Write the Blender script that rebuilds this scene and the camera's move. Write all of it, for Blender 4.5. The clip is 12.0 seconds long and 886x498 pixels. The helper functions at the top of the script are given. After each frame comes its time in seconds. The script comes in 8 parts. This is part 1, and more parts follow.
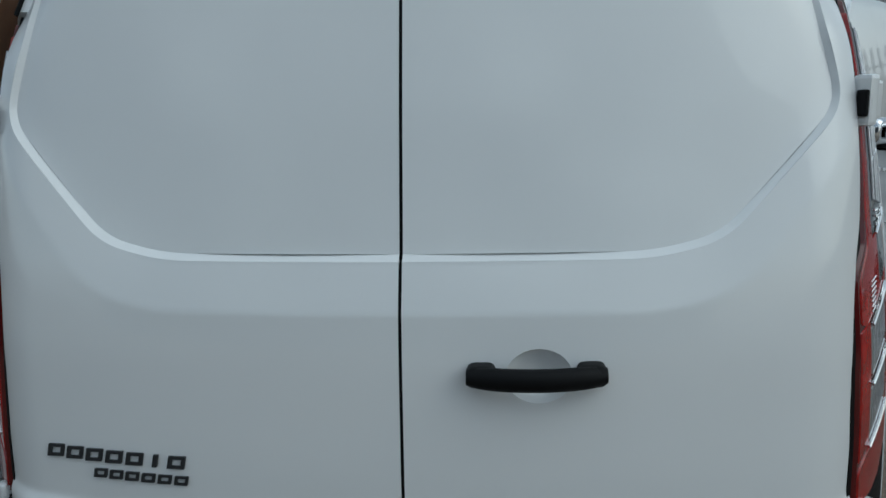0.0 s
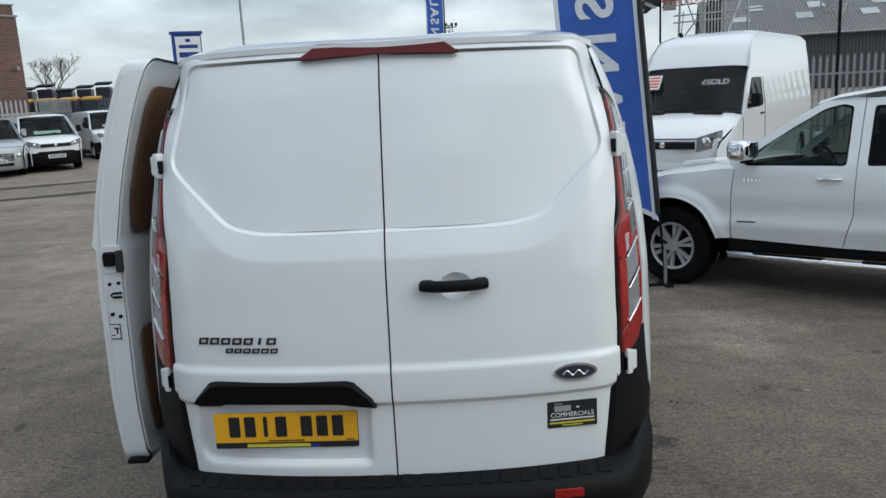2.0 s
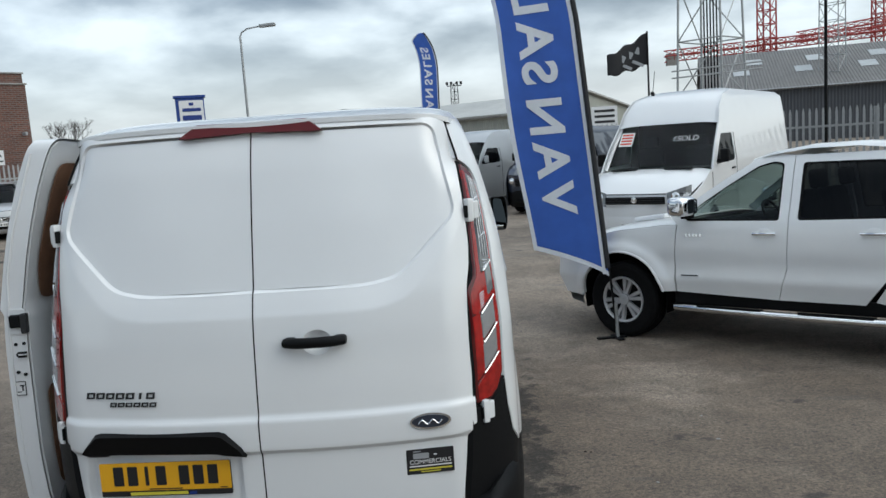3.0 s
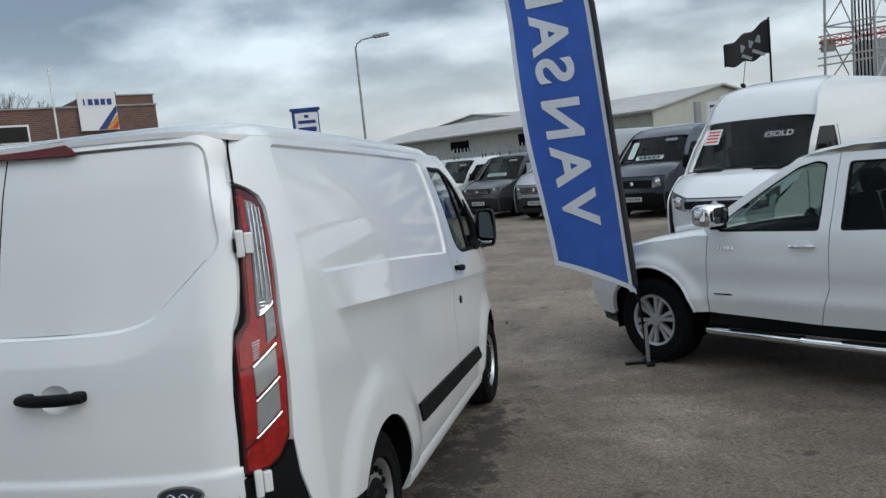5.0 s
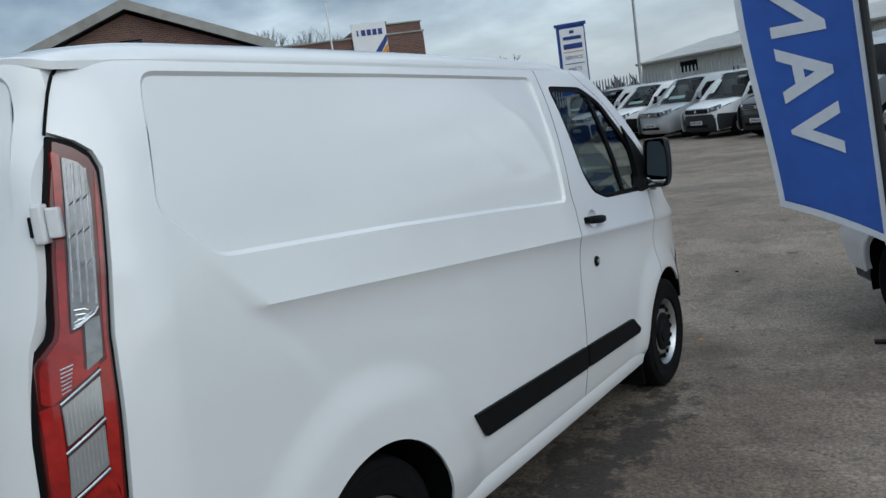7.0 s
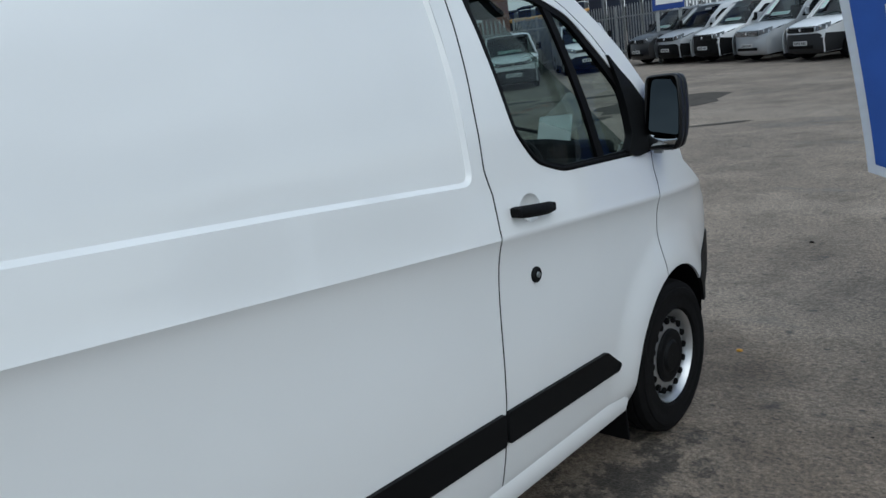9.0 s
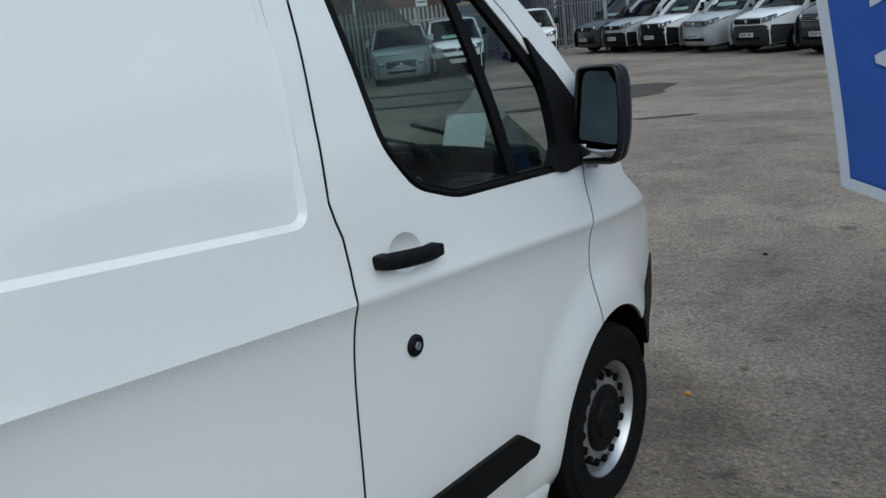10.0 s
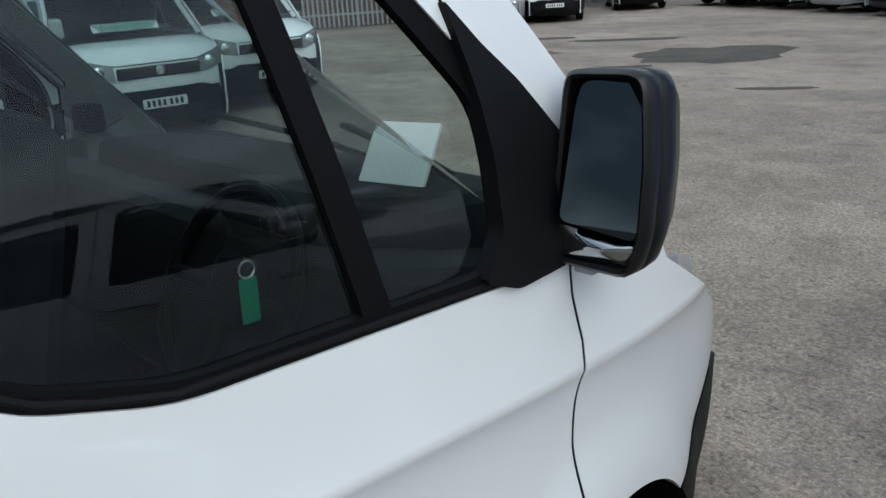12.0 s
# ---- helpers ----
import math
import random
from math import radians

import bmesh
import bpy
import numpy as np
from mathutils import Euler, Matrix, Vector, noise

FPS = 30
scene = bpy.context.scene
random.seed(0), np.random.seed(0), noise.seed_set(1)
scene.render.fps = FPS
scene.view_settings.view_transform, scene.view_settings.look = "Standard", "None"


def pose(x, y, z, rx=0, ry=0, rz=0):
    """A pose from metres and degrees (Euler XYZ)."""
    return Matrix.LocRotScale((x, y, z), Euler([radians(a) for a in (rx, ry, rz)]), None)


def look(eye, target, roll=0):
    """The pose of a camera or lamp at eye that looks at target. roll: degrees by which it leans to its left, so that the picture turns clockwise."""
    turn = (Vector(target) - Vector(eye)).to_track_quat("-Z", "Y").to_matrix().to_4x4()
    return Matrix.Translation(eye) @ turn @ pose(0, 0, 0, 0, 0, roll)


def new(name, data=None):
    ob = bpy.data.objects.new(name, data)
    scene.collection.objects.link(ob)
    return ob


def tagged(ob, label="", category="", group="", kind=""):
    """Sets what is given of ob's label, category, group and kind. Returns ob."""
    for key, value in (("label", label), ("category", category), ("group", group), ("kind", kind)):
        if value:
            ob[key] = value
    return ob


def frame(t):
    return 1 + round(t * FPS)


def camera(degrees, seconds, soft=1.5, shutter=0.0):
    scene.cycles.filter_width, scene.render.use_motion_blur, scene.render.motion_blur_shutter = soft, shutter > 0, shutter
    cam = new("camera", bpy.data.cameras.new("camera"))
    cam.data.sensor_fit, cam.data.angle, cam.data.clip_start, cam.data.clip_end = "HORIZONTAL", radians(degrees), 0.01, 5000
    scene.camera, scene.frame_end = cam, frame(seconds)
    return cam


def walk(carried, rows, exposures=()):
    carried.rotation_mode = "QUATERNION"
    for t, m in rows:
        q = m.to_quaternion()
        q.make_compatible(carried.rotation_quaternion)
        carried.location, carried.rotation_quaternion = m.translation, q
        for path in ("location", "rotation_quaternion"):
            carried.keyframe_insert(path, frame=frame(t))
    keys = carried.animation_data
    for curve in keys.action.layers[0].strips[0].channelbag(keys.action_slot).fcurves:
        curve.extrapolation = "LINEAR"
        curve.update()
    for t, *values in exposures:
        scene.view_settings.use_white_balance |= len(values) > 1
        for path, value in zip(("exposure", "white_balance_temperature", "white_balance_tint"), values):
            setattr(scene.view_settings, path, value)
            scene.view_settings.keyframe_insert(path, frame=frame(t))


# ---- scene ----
cam = camera(58.7, 12.0)
PATH = [
    (0, (0.185, -1.350, 1.592), (0.021, 0.608, 1.219), -1.2),
    (0.5, (0.182, -1.709, 1.675), (0.011, 0.225, 1.198), -1.5),
    (1, (0.257, -2.095, 1.647), (0.081, -0.151, 1.214), -1.4),
    (1.5, (0.286, -2.437, 1.667), (0.174, -0.477, 1.285), -1.6),
    (2, (0.294, -2.71, 1.672), (0.224, -0.736, 1.361), -2.9),
    (2.5, (0.514, -2.907, 1.685), (0.415, -0.921, 1.469), -3.6),
    (2.7, (0.647, -2.948, 1.695), (0.555, -0.958, 1.514), -3.7),
    (4.3, (1.778, -2.651, 1.691), (1.494, -0.677, 1.542), -6.2),
    (4.5, (1.865, -2.539, 1.676), (1.481, -0.582, 1.525), -5.8),
    (5, (2.07, -2.233, 1.674), (1.62, -0.289, 1.538), -5.2),
    (5.5, (2.27, -1.884, 1.658), (1.626, 0.003, 1.507), -6.3),
    (6, (2.491, -1.554, 1.667), (1.539, 0.193, 1.466), -6.9),
    (6.5, (2.521, -1.2, 1.642), (1.503, 0.501, 1.379), -6.5),
    (7, (2.572, -0.81, 1.642), (1.451, 0.826, 1.383), -6.9),
    (7.2, (2.626, -0.642, 1.647), (1.451, 0.952, 1.368), -6.9),
    (8.8, (2.425, 0.704, 1.618), (1.135, 2.177, 1.211), -6.2),
    (9, (2.38, 0.86, 1.63), (1.084, 2.32, 1.196), -6.2),
    (9.5, (2.211, 1.204, 1.629), (1.039, 2.751, 1.144), -4.6),
    (10, (2.072, 1.598, 1.609), (0.881, 3.13, 1.126), -4.9),
    (10.5, (1.964, 1.99, 1.632), (0.692, 3.448, 1.125), -4.9),
    (11, (1.787, 2.347, 1.623), (0.486, 3.749, 1.039), -5.1),
    (11.5, (1.701, 2.606, 1.635), (0.358, 3.958, 1.027), -3.3),
    (12, (1.633, 2.791, 1.636), (0.294, 4.145, 1.027), -1.7),
]
# the near part of the yard falls away gently from the level far part
FALL = 2.65
TILT = Matrix.Rotation(radians(-FALL), 4, "X")
EXPOSURES = [(0, -0.64, 5600, -4), (0.5, -0.40, 5450, -2), (0.8, -0.25, 5750, -0.5), (1.5, -0.11, 5780, 2), (2.7, -0.02, 5950, 2), (4.5, -0.20, 5950, 3), (7, -0.36, 5650, 1), (9, -0.30, 5600, 1), (10, -0.28, 5650, 0), (11, -0.22, 5600, 0), (11.5, -0.14, 5600, 0), (12, 0.15, 5720, 1)]
walk(cam, [(t, TILT @ look(eye, target, roll)) for t, eye, target, roll in PATH], EXPOSURES)
import functools

# ---- light ----
world = bpy.data.worlds.new("overcast_sky")
scene.world = world
world.use_nodes = True
wn, wl = world.node_tree.nodes, world.node_tree.links
wn.clear()
w_out = wn.new("ShaderNodeOutputWorld")
w_bg = wn.new("ShaderNodeBackground")
w_sky = wn.new("ShaderNodeTexSky")
w_sky.sky_type = "NISHITA"
w_sky.sun_disc = False
w_sky.sun_elevation = radians(40)
w_sky.sun_rotation = radians(112)
w_sky.air_density, w_sky.dust_density = 1.0, 3.0
w_tc = wn.new("ShaderNodeTexCoord")
# flatten the direction so that clouds stretch towards the horizon
w_sep = wn.new("ShaderNodeSeparateXYZ")
wl.new(w_tc.outputs["Generated"], w_sep.inputs[0])
w_add = wn.new("ShaderNodeMath"); w_add.operation = "ADD"; w_add.inputs[1].default_value = 0.30
w_abs = wn.new("ShaderNodeMath"); w_abs.operation = "ABSOLUTE"
wl.new(w_sep.outputs[2], w_abs.inputs[0]); wl.new(w_abs.outputs[0], w_add.inputs[0])
w_dx = wn.new("ShaderNodeMath"); w_dx.operation = "DIVIDE"
w_dy = wn.new("ShaderNodeMath"); w_dy.operation = "DIVIDE"
wl.new(w_sep.outputs[0], w_dx.inputs[0]); wl.new(w_add.outputs[0], w_dx.inputs[1])
wl.new(w_sep.outputs[1], w_dy.inputs[0]); wl.new(w_add.outputs[0], w_dy.inputs[1])
w_comb = wn.new("ShaderNodeCombineXYZ")
wl.new(w_dx.outputs[0], w_comb.inputs[0]); wl.new(w_dy.outputs[0], w_comb.inputs[1])
w_n = wn.new("ShaderNodeTexNoise")
w_n.inputs["Scale"].default_value, w_n.inputs["Detail"].default_value = 1.8, 9.0
w_n.inputs["Roughness"].default_value, w_n.inputs["Distortion"].default_value = 0.49, 0.1
wl.new(w_comb.outputs[0], w_n.inputs["Vector"])
# the cloud base darkens above the pale horizon and thins again overhead


def sky_step(lo, hi, to0, to1):
    q = wn.new("ShaderNodeMapRange")
    q.interpolation_type = "SMOOTHSTEP"
    for k, v in (("From Min", lo), ("From Max", hi), ("To Min", to0), ("To Max", to1)):
        q.inputs[k].default_value = v
    wl.new(w_abs.outputs[0], q.inputs["Value"])
    return q.outputs[0]


def sky_sum(a, c, op="ADD"):
    q = wn.new("ShaderNodeMath"); q.operation = op
    for k, v in enumerate((a, c)):
        if isinstance(v, float):
            q.inputs[k].default_value = v
        else:
            wl.new(v, q.inputs[k])
    return q.outputs[0]


w_fac = sky_sum(sky_sum(w_n.outputs["Fac"], sky_step(0.13, 0.21, 0.01, -0.065)), sky_step(0.32, 0.75, 0.0, 0.16))
w_fac = sky_sum(w_fac, sky_sum(w_sep.outputs[0], 0.05, "MULTIPLY"))
w_r = wn.new("ShaderNodeValToRGB")
e = w_r.color_ramp.elements
e[0].position, e[0].color = 0.38, (0.195, 0.205, 0.228, 1)
e[1].position, e[1].color = 0.62, (0.93, 0.925, 0.93, 1)
m1 = e.new(0.46); m1.color = (0.385, 0.393, 0.412, 1)
m2 = e.new(0.53); m2.color = (0.64, 0.64, 0.65, 1)
wl.new(w_fac, w_r.inputs[0])
# a brighter, paler band low down, as the cloud thins to the horizon
w_mx = wn.new("ShaderNodeMix"); w_mx.data_type = "RGBA"
wl.new(sky_step(0.02, 0.20, 0.75, 0.0), w_mx.inputs[0])
wl.new(w_r.outputs[0], w_mx.inputs[6])
w_mx.inputs[7].default_value = (0.72, 0.70, 0.70, 1)
w_ad = wn.new("ShaderNodeMix"); w_ad.data_type = "RGBA"; w_ad.blend_type = "ADD"
w_ad.inputs[0].default_value = 0.05
wl.new(w_mx.outputs[2], w_ad.inputs[6]); wl.new(w_sky.outputs[0], w_ad.inputs[7])
wl.new(w_ad.outputs[2], w_bg.inputs[0])
wl.new(sky_step(0.30, 0.85, 1.0, 1.2), w_bg.inputs[1])
wl.new(w_bg.outputs[0], w_out.inputs[0])

sun = new("sun", bpy.data.lights.new("sun", "SUN"))
sun.data.energy, sun.data.angle, sun.data.color = 0.5, radians(50), (1.0, 0.96, 0.9)
sun.matrix_world = pose(0, 0, 30, 50, 0, 68)


# ---- materials ----
def material(name, base, rough=0.5, metal=0.0, coat=0.0, var=0.0, scale=20.0, bump=0.0, bscale=120.0, spec=0.5):
    """A principled material with two scales of colour variation and a fine relief."""
    m = bpy.data.materials.new(name)
    m.use_nodes = True
    n, l = m.node_tree.nodes, m.node_tree.links
    b = n["Principled BSDF"]
    b.inputs["Base Color"].default_value = (*base, 1)
    b.inputs["Roughness"].default_value = rough
    b.inputs["Metallic"].default_value = metal
    b.inputs["Coat Weight"].default_value = coat
    b.inputs["Coat Roughness"].default_value = 0.03
    b.inputs["Coat IOR"].default_value = 1.6
    b.inputs["Specular IOR Level"].default_value = spec
    tc = n.new("ShaderNodeTexCoord")
    if var:
        t1, t2 = n.new("ShaderNodeTexNoise"), n.new("ShaderNodeTexNoise")
        t1.inputs["Scale"].default_value, t2.inputs["Scale"].default_value = scale, scale * 0.13
        t1.inputs["Detail"].default_value = t2.inputs["Detail"].default_value = 5
        l.new(tc.outputs["Object"], t1.inputs["Vector"]); l.new(tc.outputs["Object"], t2.inputs["Vector"])
        ad = n.new("ShaderNodeMath"); ad.operation = "ADD"
        l.new(t1.outputs["Fac"], ad.inputs[0]); l.new(t2.outputs["Fac"], ad.inputs[1])
        mr = n.new("ShaderNodeMapRange")
        mr.inputs["From Min"].default_value, mr.inputs["From Max"].default_value = 0.7, 1.3
        mr.inputs["To Min"].default_value, mr.inputs["To Max"].default_value = 1 - var, 1 + var
        l.new(ad.outputs[0], mr.inputs["Value"])
        mx = n.new("ShaderNodeMix"); mx.data_type = "RGBA"; mx.blend_type = "MULTIPLY"; mx.inputs[0].default_value = 1
        mx.inputs[6].default_value = (*base, 1)
        l.new(mr.outputs[0], mx.inputs[7])
        l.new(mx.outputs[2], b.inputs["Base Color"])
        rr = n.new("ShaderNodeMapRange")
        rr.inputs["To Min"].default_value, rr.inputs["To Max"].default_value = max(0.02, rough - 0.06), min(1, rough + 0.08)
        l.new(t2.outputs["Fac"], rr.inputs["Value"]); l.new(rr.outputs[0], b.inputs["Roughness"])
    if bump:
        t3 = n.new("ShaderNodeTexNoise")
        t3.inputs["Scale"].default_value, t3.inputs["Detail"].default_value = bscale, 4
        l.new(tc.outputs["Object"], t3.inputs["Vector"])
        bp = n.new("ShaderNodeBump")
        bp.inputs["Strength"].default_value, bp.inputs["Distance"].default_value = bump, 0.004
        l.new(t3.outputs["Fac"], bp.inputs["Height"]); l.new(bp.outputs[0], b.inputs["Normal"])
    return m


def glass_material(name, tint, shade, ior=1.62, gloss=0.95):
    """A thin tinted pane: it lets light straight through, and mirrors more the flatter it is seen."""
    m = bpy.data.materials.new(name)
    m.use_nodes = True
    n, l = m.node_tree.nodes, m.node_tree.links
    n.clear()
    o, mx = n.new("ShaderNodeOutputMaterial"), n.new("ShaderNodeMixShader")
    tr, gl, lw = n.new("ShaderNodeBsdfTransparent"), n.new("ShaderNodeBsdfGlossy"), n.new("ShaderNodeLayerWeight")
    tr.inputs[0].default_value = (*[c * shade for c in tint], 1)
    gl.inputs["Roughness"].default_value = 0.015
    gl.inputs[0].default_value = (gloss, gloss * 1.01, gloss * 1.03, 1)
    lw.inputs[0].default_value = 0.5
    f0 = ((ior - 1) / (ior + 1)) ** 2
    pw, ma = n.new("ShaderNodeMath"), n.new("ShaderNodeMath")
    pw.operation, pw.inputs[1].default_value = "POWER", 5.0
    ma.operation, ma.inputs[1].default_value, ma.inputs[2].default_value = "MULTIPLY_ADD", 1 - f0, f0
    l.new(lw.outputs["Facing"], pw.inputs[0]); l.new(pw.outputs[0], ma.inputs[0])
    l.new(ma.outputs[0], mx.inputs[0]); l.new(tr.outputs[0], mx.inputs[1]); l.new(gl.outputs[0], mx.inputs[2])
    l.new(mx.outputs[0], o.inputs[0])
    return m


PAINT = material("white_paint", (0.78, 0.79, 0.795), 0.35, coat=1.0, var=0.018, scale=3)
PAINT2 = material("pearl_white_paint", (0.82, 0.825, 0.82), 0.3, coat=0.8, var=0.02, scale=4)
SILVER = material("silver_paint", (0.46, 0.48, 0.50), 0.35, metal=0.5, coat=0.7, var=0.02)
GREYP = material("dark_grey_paint", (0.075, 0.078, 0.083), 0.32, metal=0.3, coat=0.8, var=0.05)
NAVYP = material("dark_navy_paint", (0.022, 0.03, 0.05), 0.3, metal=0.2, coat=0.9, var=0.05)
BLACKP = material("black_paint", (0.008, 0.009, 0.012), 0.3, coat=0.4, var=0.05)
PLASTIC = material("black_plastic", (0.0045, 0.0048, 0.0055), 0.55, var=0.15, scale=30, bump=0.15, bscale=500, spec=0.16)
GREYPL = material("grey_plastic", (0.024, 0.025, 0.027), 0.55, spec=0.35, var=0.1, scale=20, bump=0.12, bscale=400)
RUBBER = material("tyre_rubber", (0.006, 0.006, 0.0065), 0.75, spec=0.12, var=0.25, scale=25, bump=0.3, bscale=200)
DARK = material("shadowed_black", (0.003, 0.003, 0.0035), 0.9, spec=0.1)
SEAL = material("black_seal", (0.0035, 0.0035, 0.004), 0.6, spec=0.12)
STEEL = material("wheel_steel", (0.52, 0.53, 0.54), 0.34, metal=0.85, var=0.1, scale=18)
ALLOY = material("alloy_wheel", (0.50, 0.50, 0.51), 0.35, metal=0.35, var=0.06)
CHROME = material("chrome", (0.82, 0.83, 0.84), 0.06, metal=1.0)
DIMMIRROR = material("dim_mirror_glass", (0.038, 0.046, 0.049), 0.015, metal=1.0)
WIDEMIRROR = material("wide_angle_mirror_glass", (0.45, 0.47, 0.48), 0.02, metal=1.0)
GLOSSPL = material("satin_black_plastic", (0.006, 0.0062, 0.007), 0.32, spec=0.35, var=0.1, scale=20)
MIRROR = material("mirror_glass", (0.86, 0.88, 0.9), 0.015, metal=1.0)
GALV = material("galvanised_steel", (0.36, 0.37, 0.37), 0.5, metal=0.55, var=0.15, scale=8)
GLASS = glass_material("side_glass", (0.82, 0.95, 0.92), 0.66, 1.5, 0.75)
CABGLASS = glass_material("cab_windscreen_glass", (0.82, 0.95, 0.92), 0.68, 1.45, 0.8)
PGLASS = glass_material("pickup_glass", (0.80, 0.93, 0.88), 0.5, 1.45, 0.6)
WGLASS = glass_material("windscreen_glass", (0.82, 0.94, 0.92), 0.74, 1.45, 0.6)
DGLASS = glass_material("privacy_glass", (0.6, 0.65, 0.66), 0.2, 1.45, 0.5)
REDL = material("red_lamp_plastic", (0.30, 0.006, 0.004), 0.2, coat=0.6, var=0.35, scale=35, spec=0.4)
DKREDL = material("dark_red_lamp_plastic", (0.085, 0.003, 0.003), 0.2, coat=0.6, var=0.1, scale=60, spec=0.3)
REFL = material("lamp_reflector", (0.62, 0.63, 0.65), 0.22, metal=0.6, var=0.25, scale=90, bump=0.5, bscale=350)
LAMPCLEAR = material("frosted_clear_lens", (0.40, 0.405, 0.41), 0.18, metal=0.5, coat=0.9, var=0.15, scale=14, bump=0.12, bscale=90)
LAMPDARK = material("smoked_clear_lens", (0.17, 0.175, 0.18), 0.15, metal=0.3, coat=1.0, var=0.4, scale=30)
BRAKEL = material("brake_light_plastic", (0.085, 0.003, 0.006), 0.35, spec=0.2, var=0.1, scale=40)
PLY = material("brown_hardboard", (0.17, 0.085, 0.045), 0.7, var=0.25, scale=12, bump=0.1)
YELLOWPL = material("yellow_plate", (0.78, 0.40, 0.012), 0.4, var=0.03)
WHITEPL = material("white_plate", (0.72, 0.72, 0.70), 0.45, var=0.03)
BLACKINK = material("black_ink", (0.012, 0.012, 0.014), 0.5)
WHITEINK = material("white_print", (0.75, 0.75, 0.75), 0.6, var=0.03)
GREYINK = material("grey_print", (0.32, 0.33, 0.34), 0.6)
YELLOWINK = material("yellow_print", (0.62, 0.55, 0.05), 0.5)
GREENINK = material("pale_green_print", (0.40, 0.62, 0.52), 0.6)
REDINK = material("red_print", (0.6, 0.06, 0.03), 0.6)
BLUEINK = material("navy_print", (0.012, 0.035, 0.20), 0.5)
TRIMGREY = material("grey_cabin_trim", (0.014, 0.0145, 0.016), 0.8, spec=0.25, var=0.2, scale=15)
PILLARGREY = material("grey_pillar_trim", (0.13, 0.13, 0.125), 0.75, spec=0.25, var=0.1, scale=15)
CLOTH = material("dark_seat_cloth", (0.012, 0.013, 0.016), 0.9, spec=0.2, var=0.25, scale=20, bump=0.08, bscale=90)
PAPER = material("white_paper", (0.75, 0.76, 0.74), 0.8, var=0.05)
CARDGREEN = material("green_card", (0.01, 0.26, 0.13), 0.6)
CREASE = material("white_inner_paint", (0.74, 0.75, 0.755), 0.4, coat=0.4, var=0.03, scale=8)


# ---- building helpers ----
def link_mesh(name, verts, faces, mat, parent=None, label="", smooth=False, flat_angle=None):
    me = bpy.data.meshes.new(name)
    me.from_pydata([tuple(map(float, v)) for v in verts], [], faces)
    me.materials.append(mat)
    if smooth:
        me.polygons.foreach_set("use_smooth", [True] * len(me.polygons))
        if flat_angle:
            me.set_sharp_from_angle(angle=radians(flat_angle))
    me.update()
    ob = new(name, me)
    if parent is not None:
        ob.parent = parent
    if label:
        ob["label"] = label
    return ob


def part(name, bm, mat, parent=None, label="", smooth=False, angle=40):
    """Links a bmesh as one mesh object under a thing or a part."""
    me = bpy.data.meshes.new(name)
    bmesh.ops.recalc_face_normals(bm, faces=bm.faces)
    bm.to_mesh(me)
    bm.free()
    me.materials.append(mat)
    if smooth:
        me.polygons.foreach_set("use_smooth", [True] * len(me.polygons))
        me.set_sharp_from_angle(angle=radians(angle))
    ob = new(name, me)
    if parent is not None:
        ob.parent = parent
    if label:
        ob["label"] = label
    return ob


def thing(name, m, label, category, group="", kind=""):
    ob = new(name)
    ob.empty_display_size = 0.1
    ob.matrix_world = m
    return tagged(ob, label, category, group, kind)


def box(bm, size, at=(0, 0, 0), rot=(0, 0, 0), bevel=0.0, seg=2):
    m = pose(*at, *rot) @ Matrix.Diagonal((*size, 1))
    made = bmesh.ops.create_cube(bm, size=1, matrix=m)["verts"]
    if bevel:
        edges = list({e for v in made for e in v.link_edges})
        bmesh.ops.bevel(bm, geom=edges, offset=bevel, segments=seg, profile=0.6, affect="EDGES")
    return bm


def boxed(size, at=(0, 0, 0), rot=(0, 0, 0), bevel=0.0, seg=2):
    return box(bmesh.new(), size, at, rot, bevel, seg)


def rod(bm, a, b, r, r2=None, n=10):
    a, b = Vector(a), Vector(b)
    q = (b - a).to_track_quat("Z", "Y")
    r2 = r if r2 is None else r2
    spin = [(math.cos(2 * math.pi * k / n), math.sin(2 * math.pi * k / n)) for k in range(n)]
    lo = [bm.verts.new(a + q @ Vector((r * c, r * s, 0))) for c, s in spin]
    hi = [bm.verts.new(b + q @ Vector((r2 * c, r2 * s, 0))) for c, s in spin]
    for k in range(n):
        bm.faces.new((lo[k], lo[(k + 1) % n], hi[(k + 1) % n], hi[k]))
    bm.faces.new(lo[::-1]); bm.faces.new(hi)
    return bm


def lathe(bm, profile, m=None, n=32):
    """A ring of revolution about local x; profile: (x, radius)."""
    rings = []
    for px, pr in profile:
        rings.append([bm.verts.new((m or Matrix()) @ Vector((px, pr * math.cos(2 * math.pi * k / n), pr * math.sin(2 * math.pi * k / n)))) for k in range(n)])
    for a, b in zip(rings, rings[1:]):
        for k in range(n):
            bm.faces.new((a[k], a[(k + 1) % n], b[(k + 1) % n], b[k]))
    return rings


def tube_along(bm, pts, r, n=8):
    rings = []
    pts = [Vector(p) for p in pts]
    for i, p in enumerate(pts):
        d = (pts[min(i + 1, len(pts) - 1)] - pts[max(i - 1, 0)]).normalized()
        q = d.to_track_quat("Z", "Y")
        rings.append([bm.verts.new(p + q @ Vector((r * math.cos(2 * math.pi * k / n), r * math.sin(2 * math.pi * k / n), 0))) for k in range(n)])
    for a, b in zip(rings, rings[1:]):
        for k in range(n):
            bm.faces.new((a[k], a[(k + 1) % n], b[(k + 1) % n], b[k]))
    bm.faces.new(rings[0][::-1]); bm.faces.new(rings[-1])
    return bm


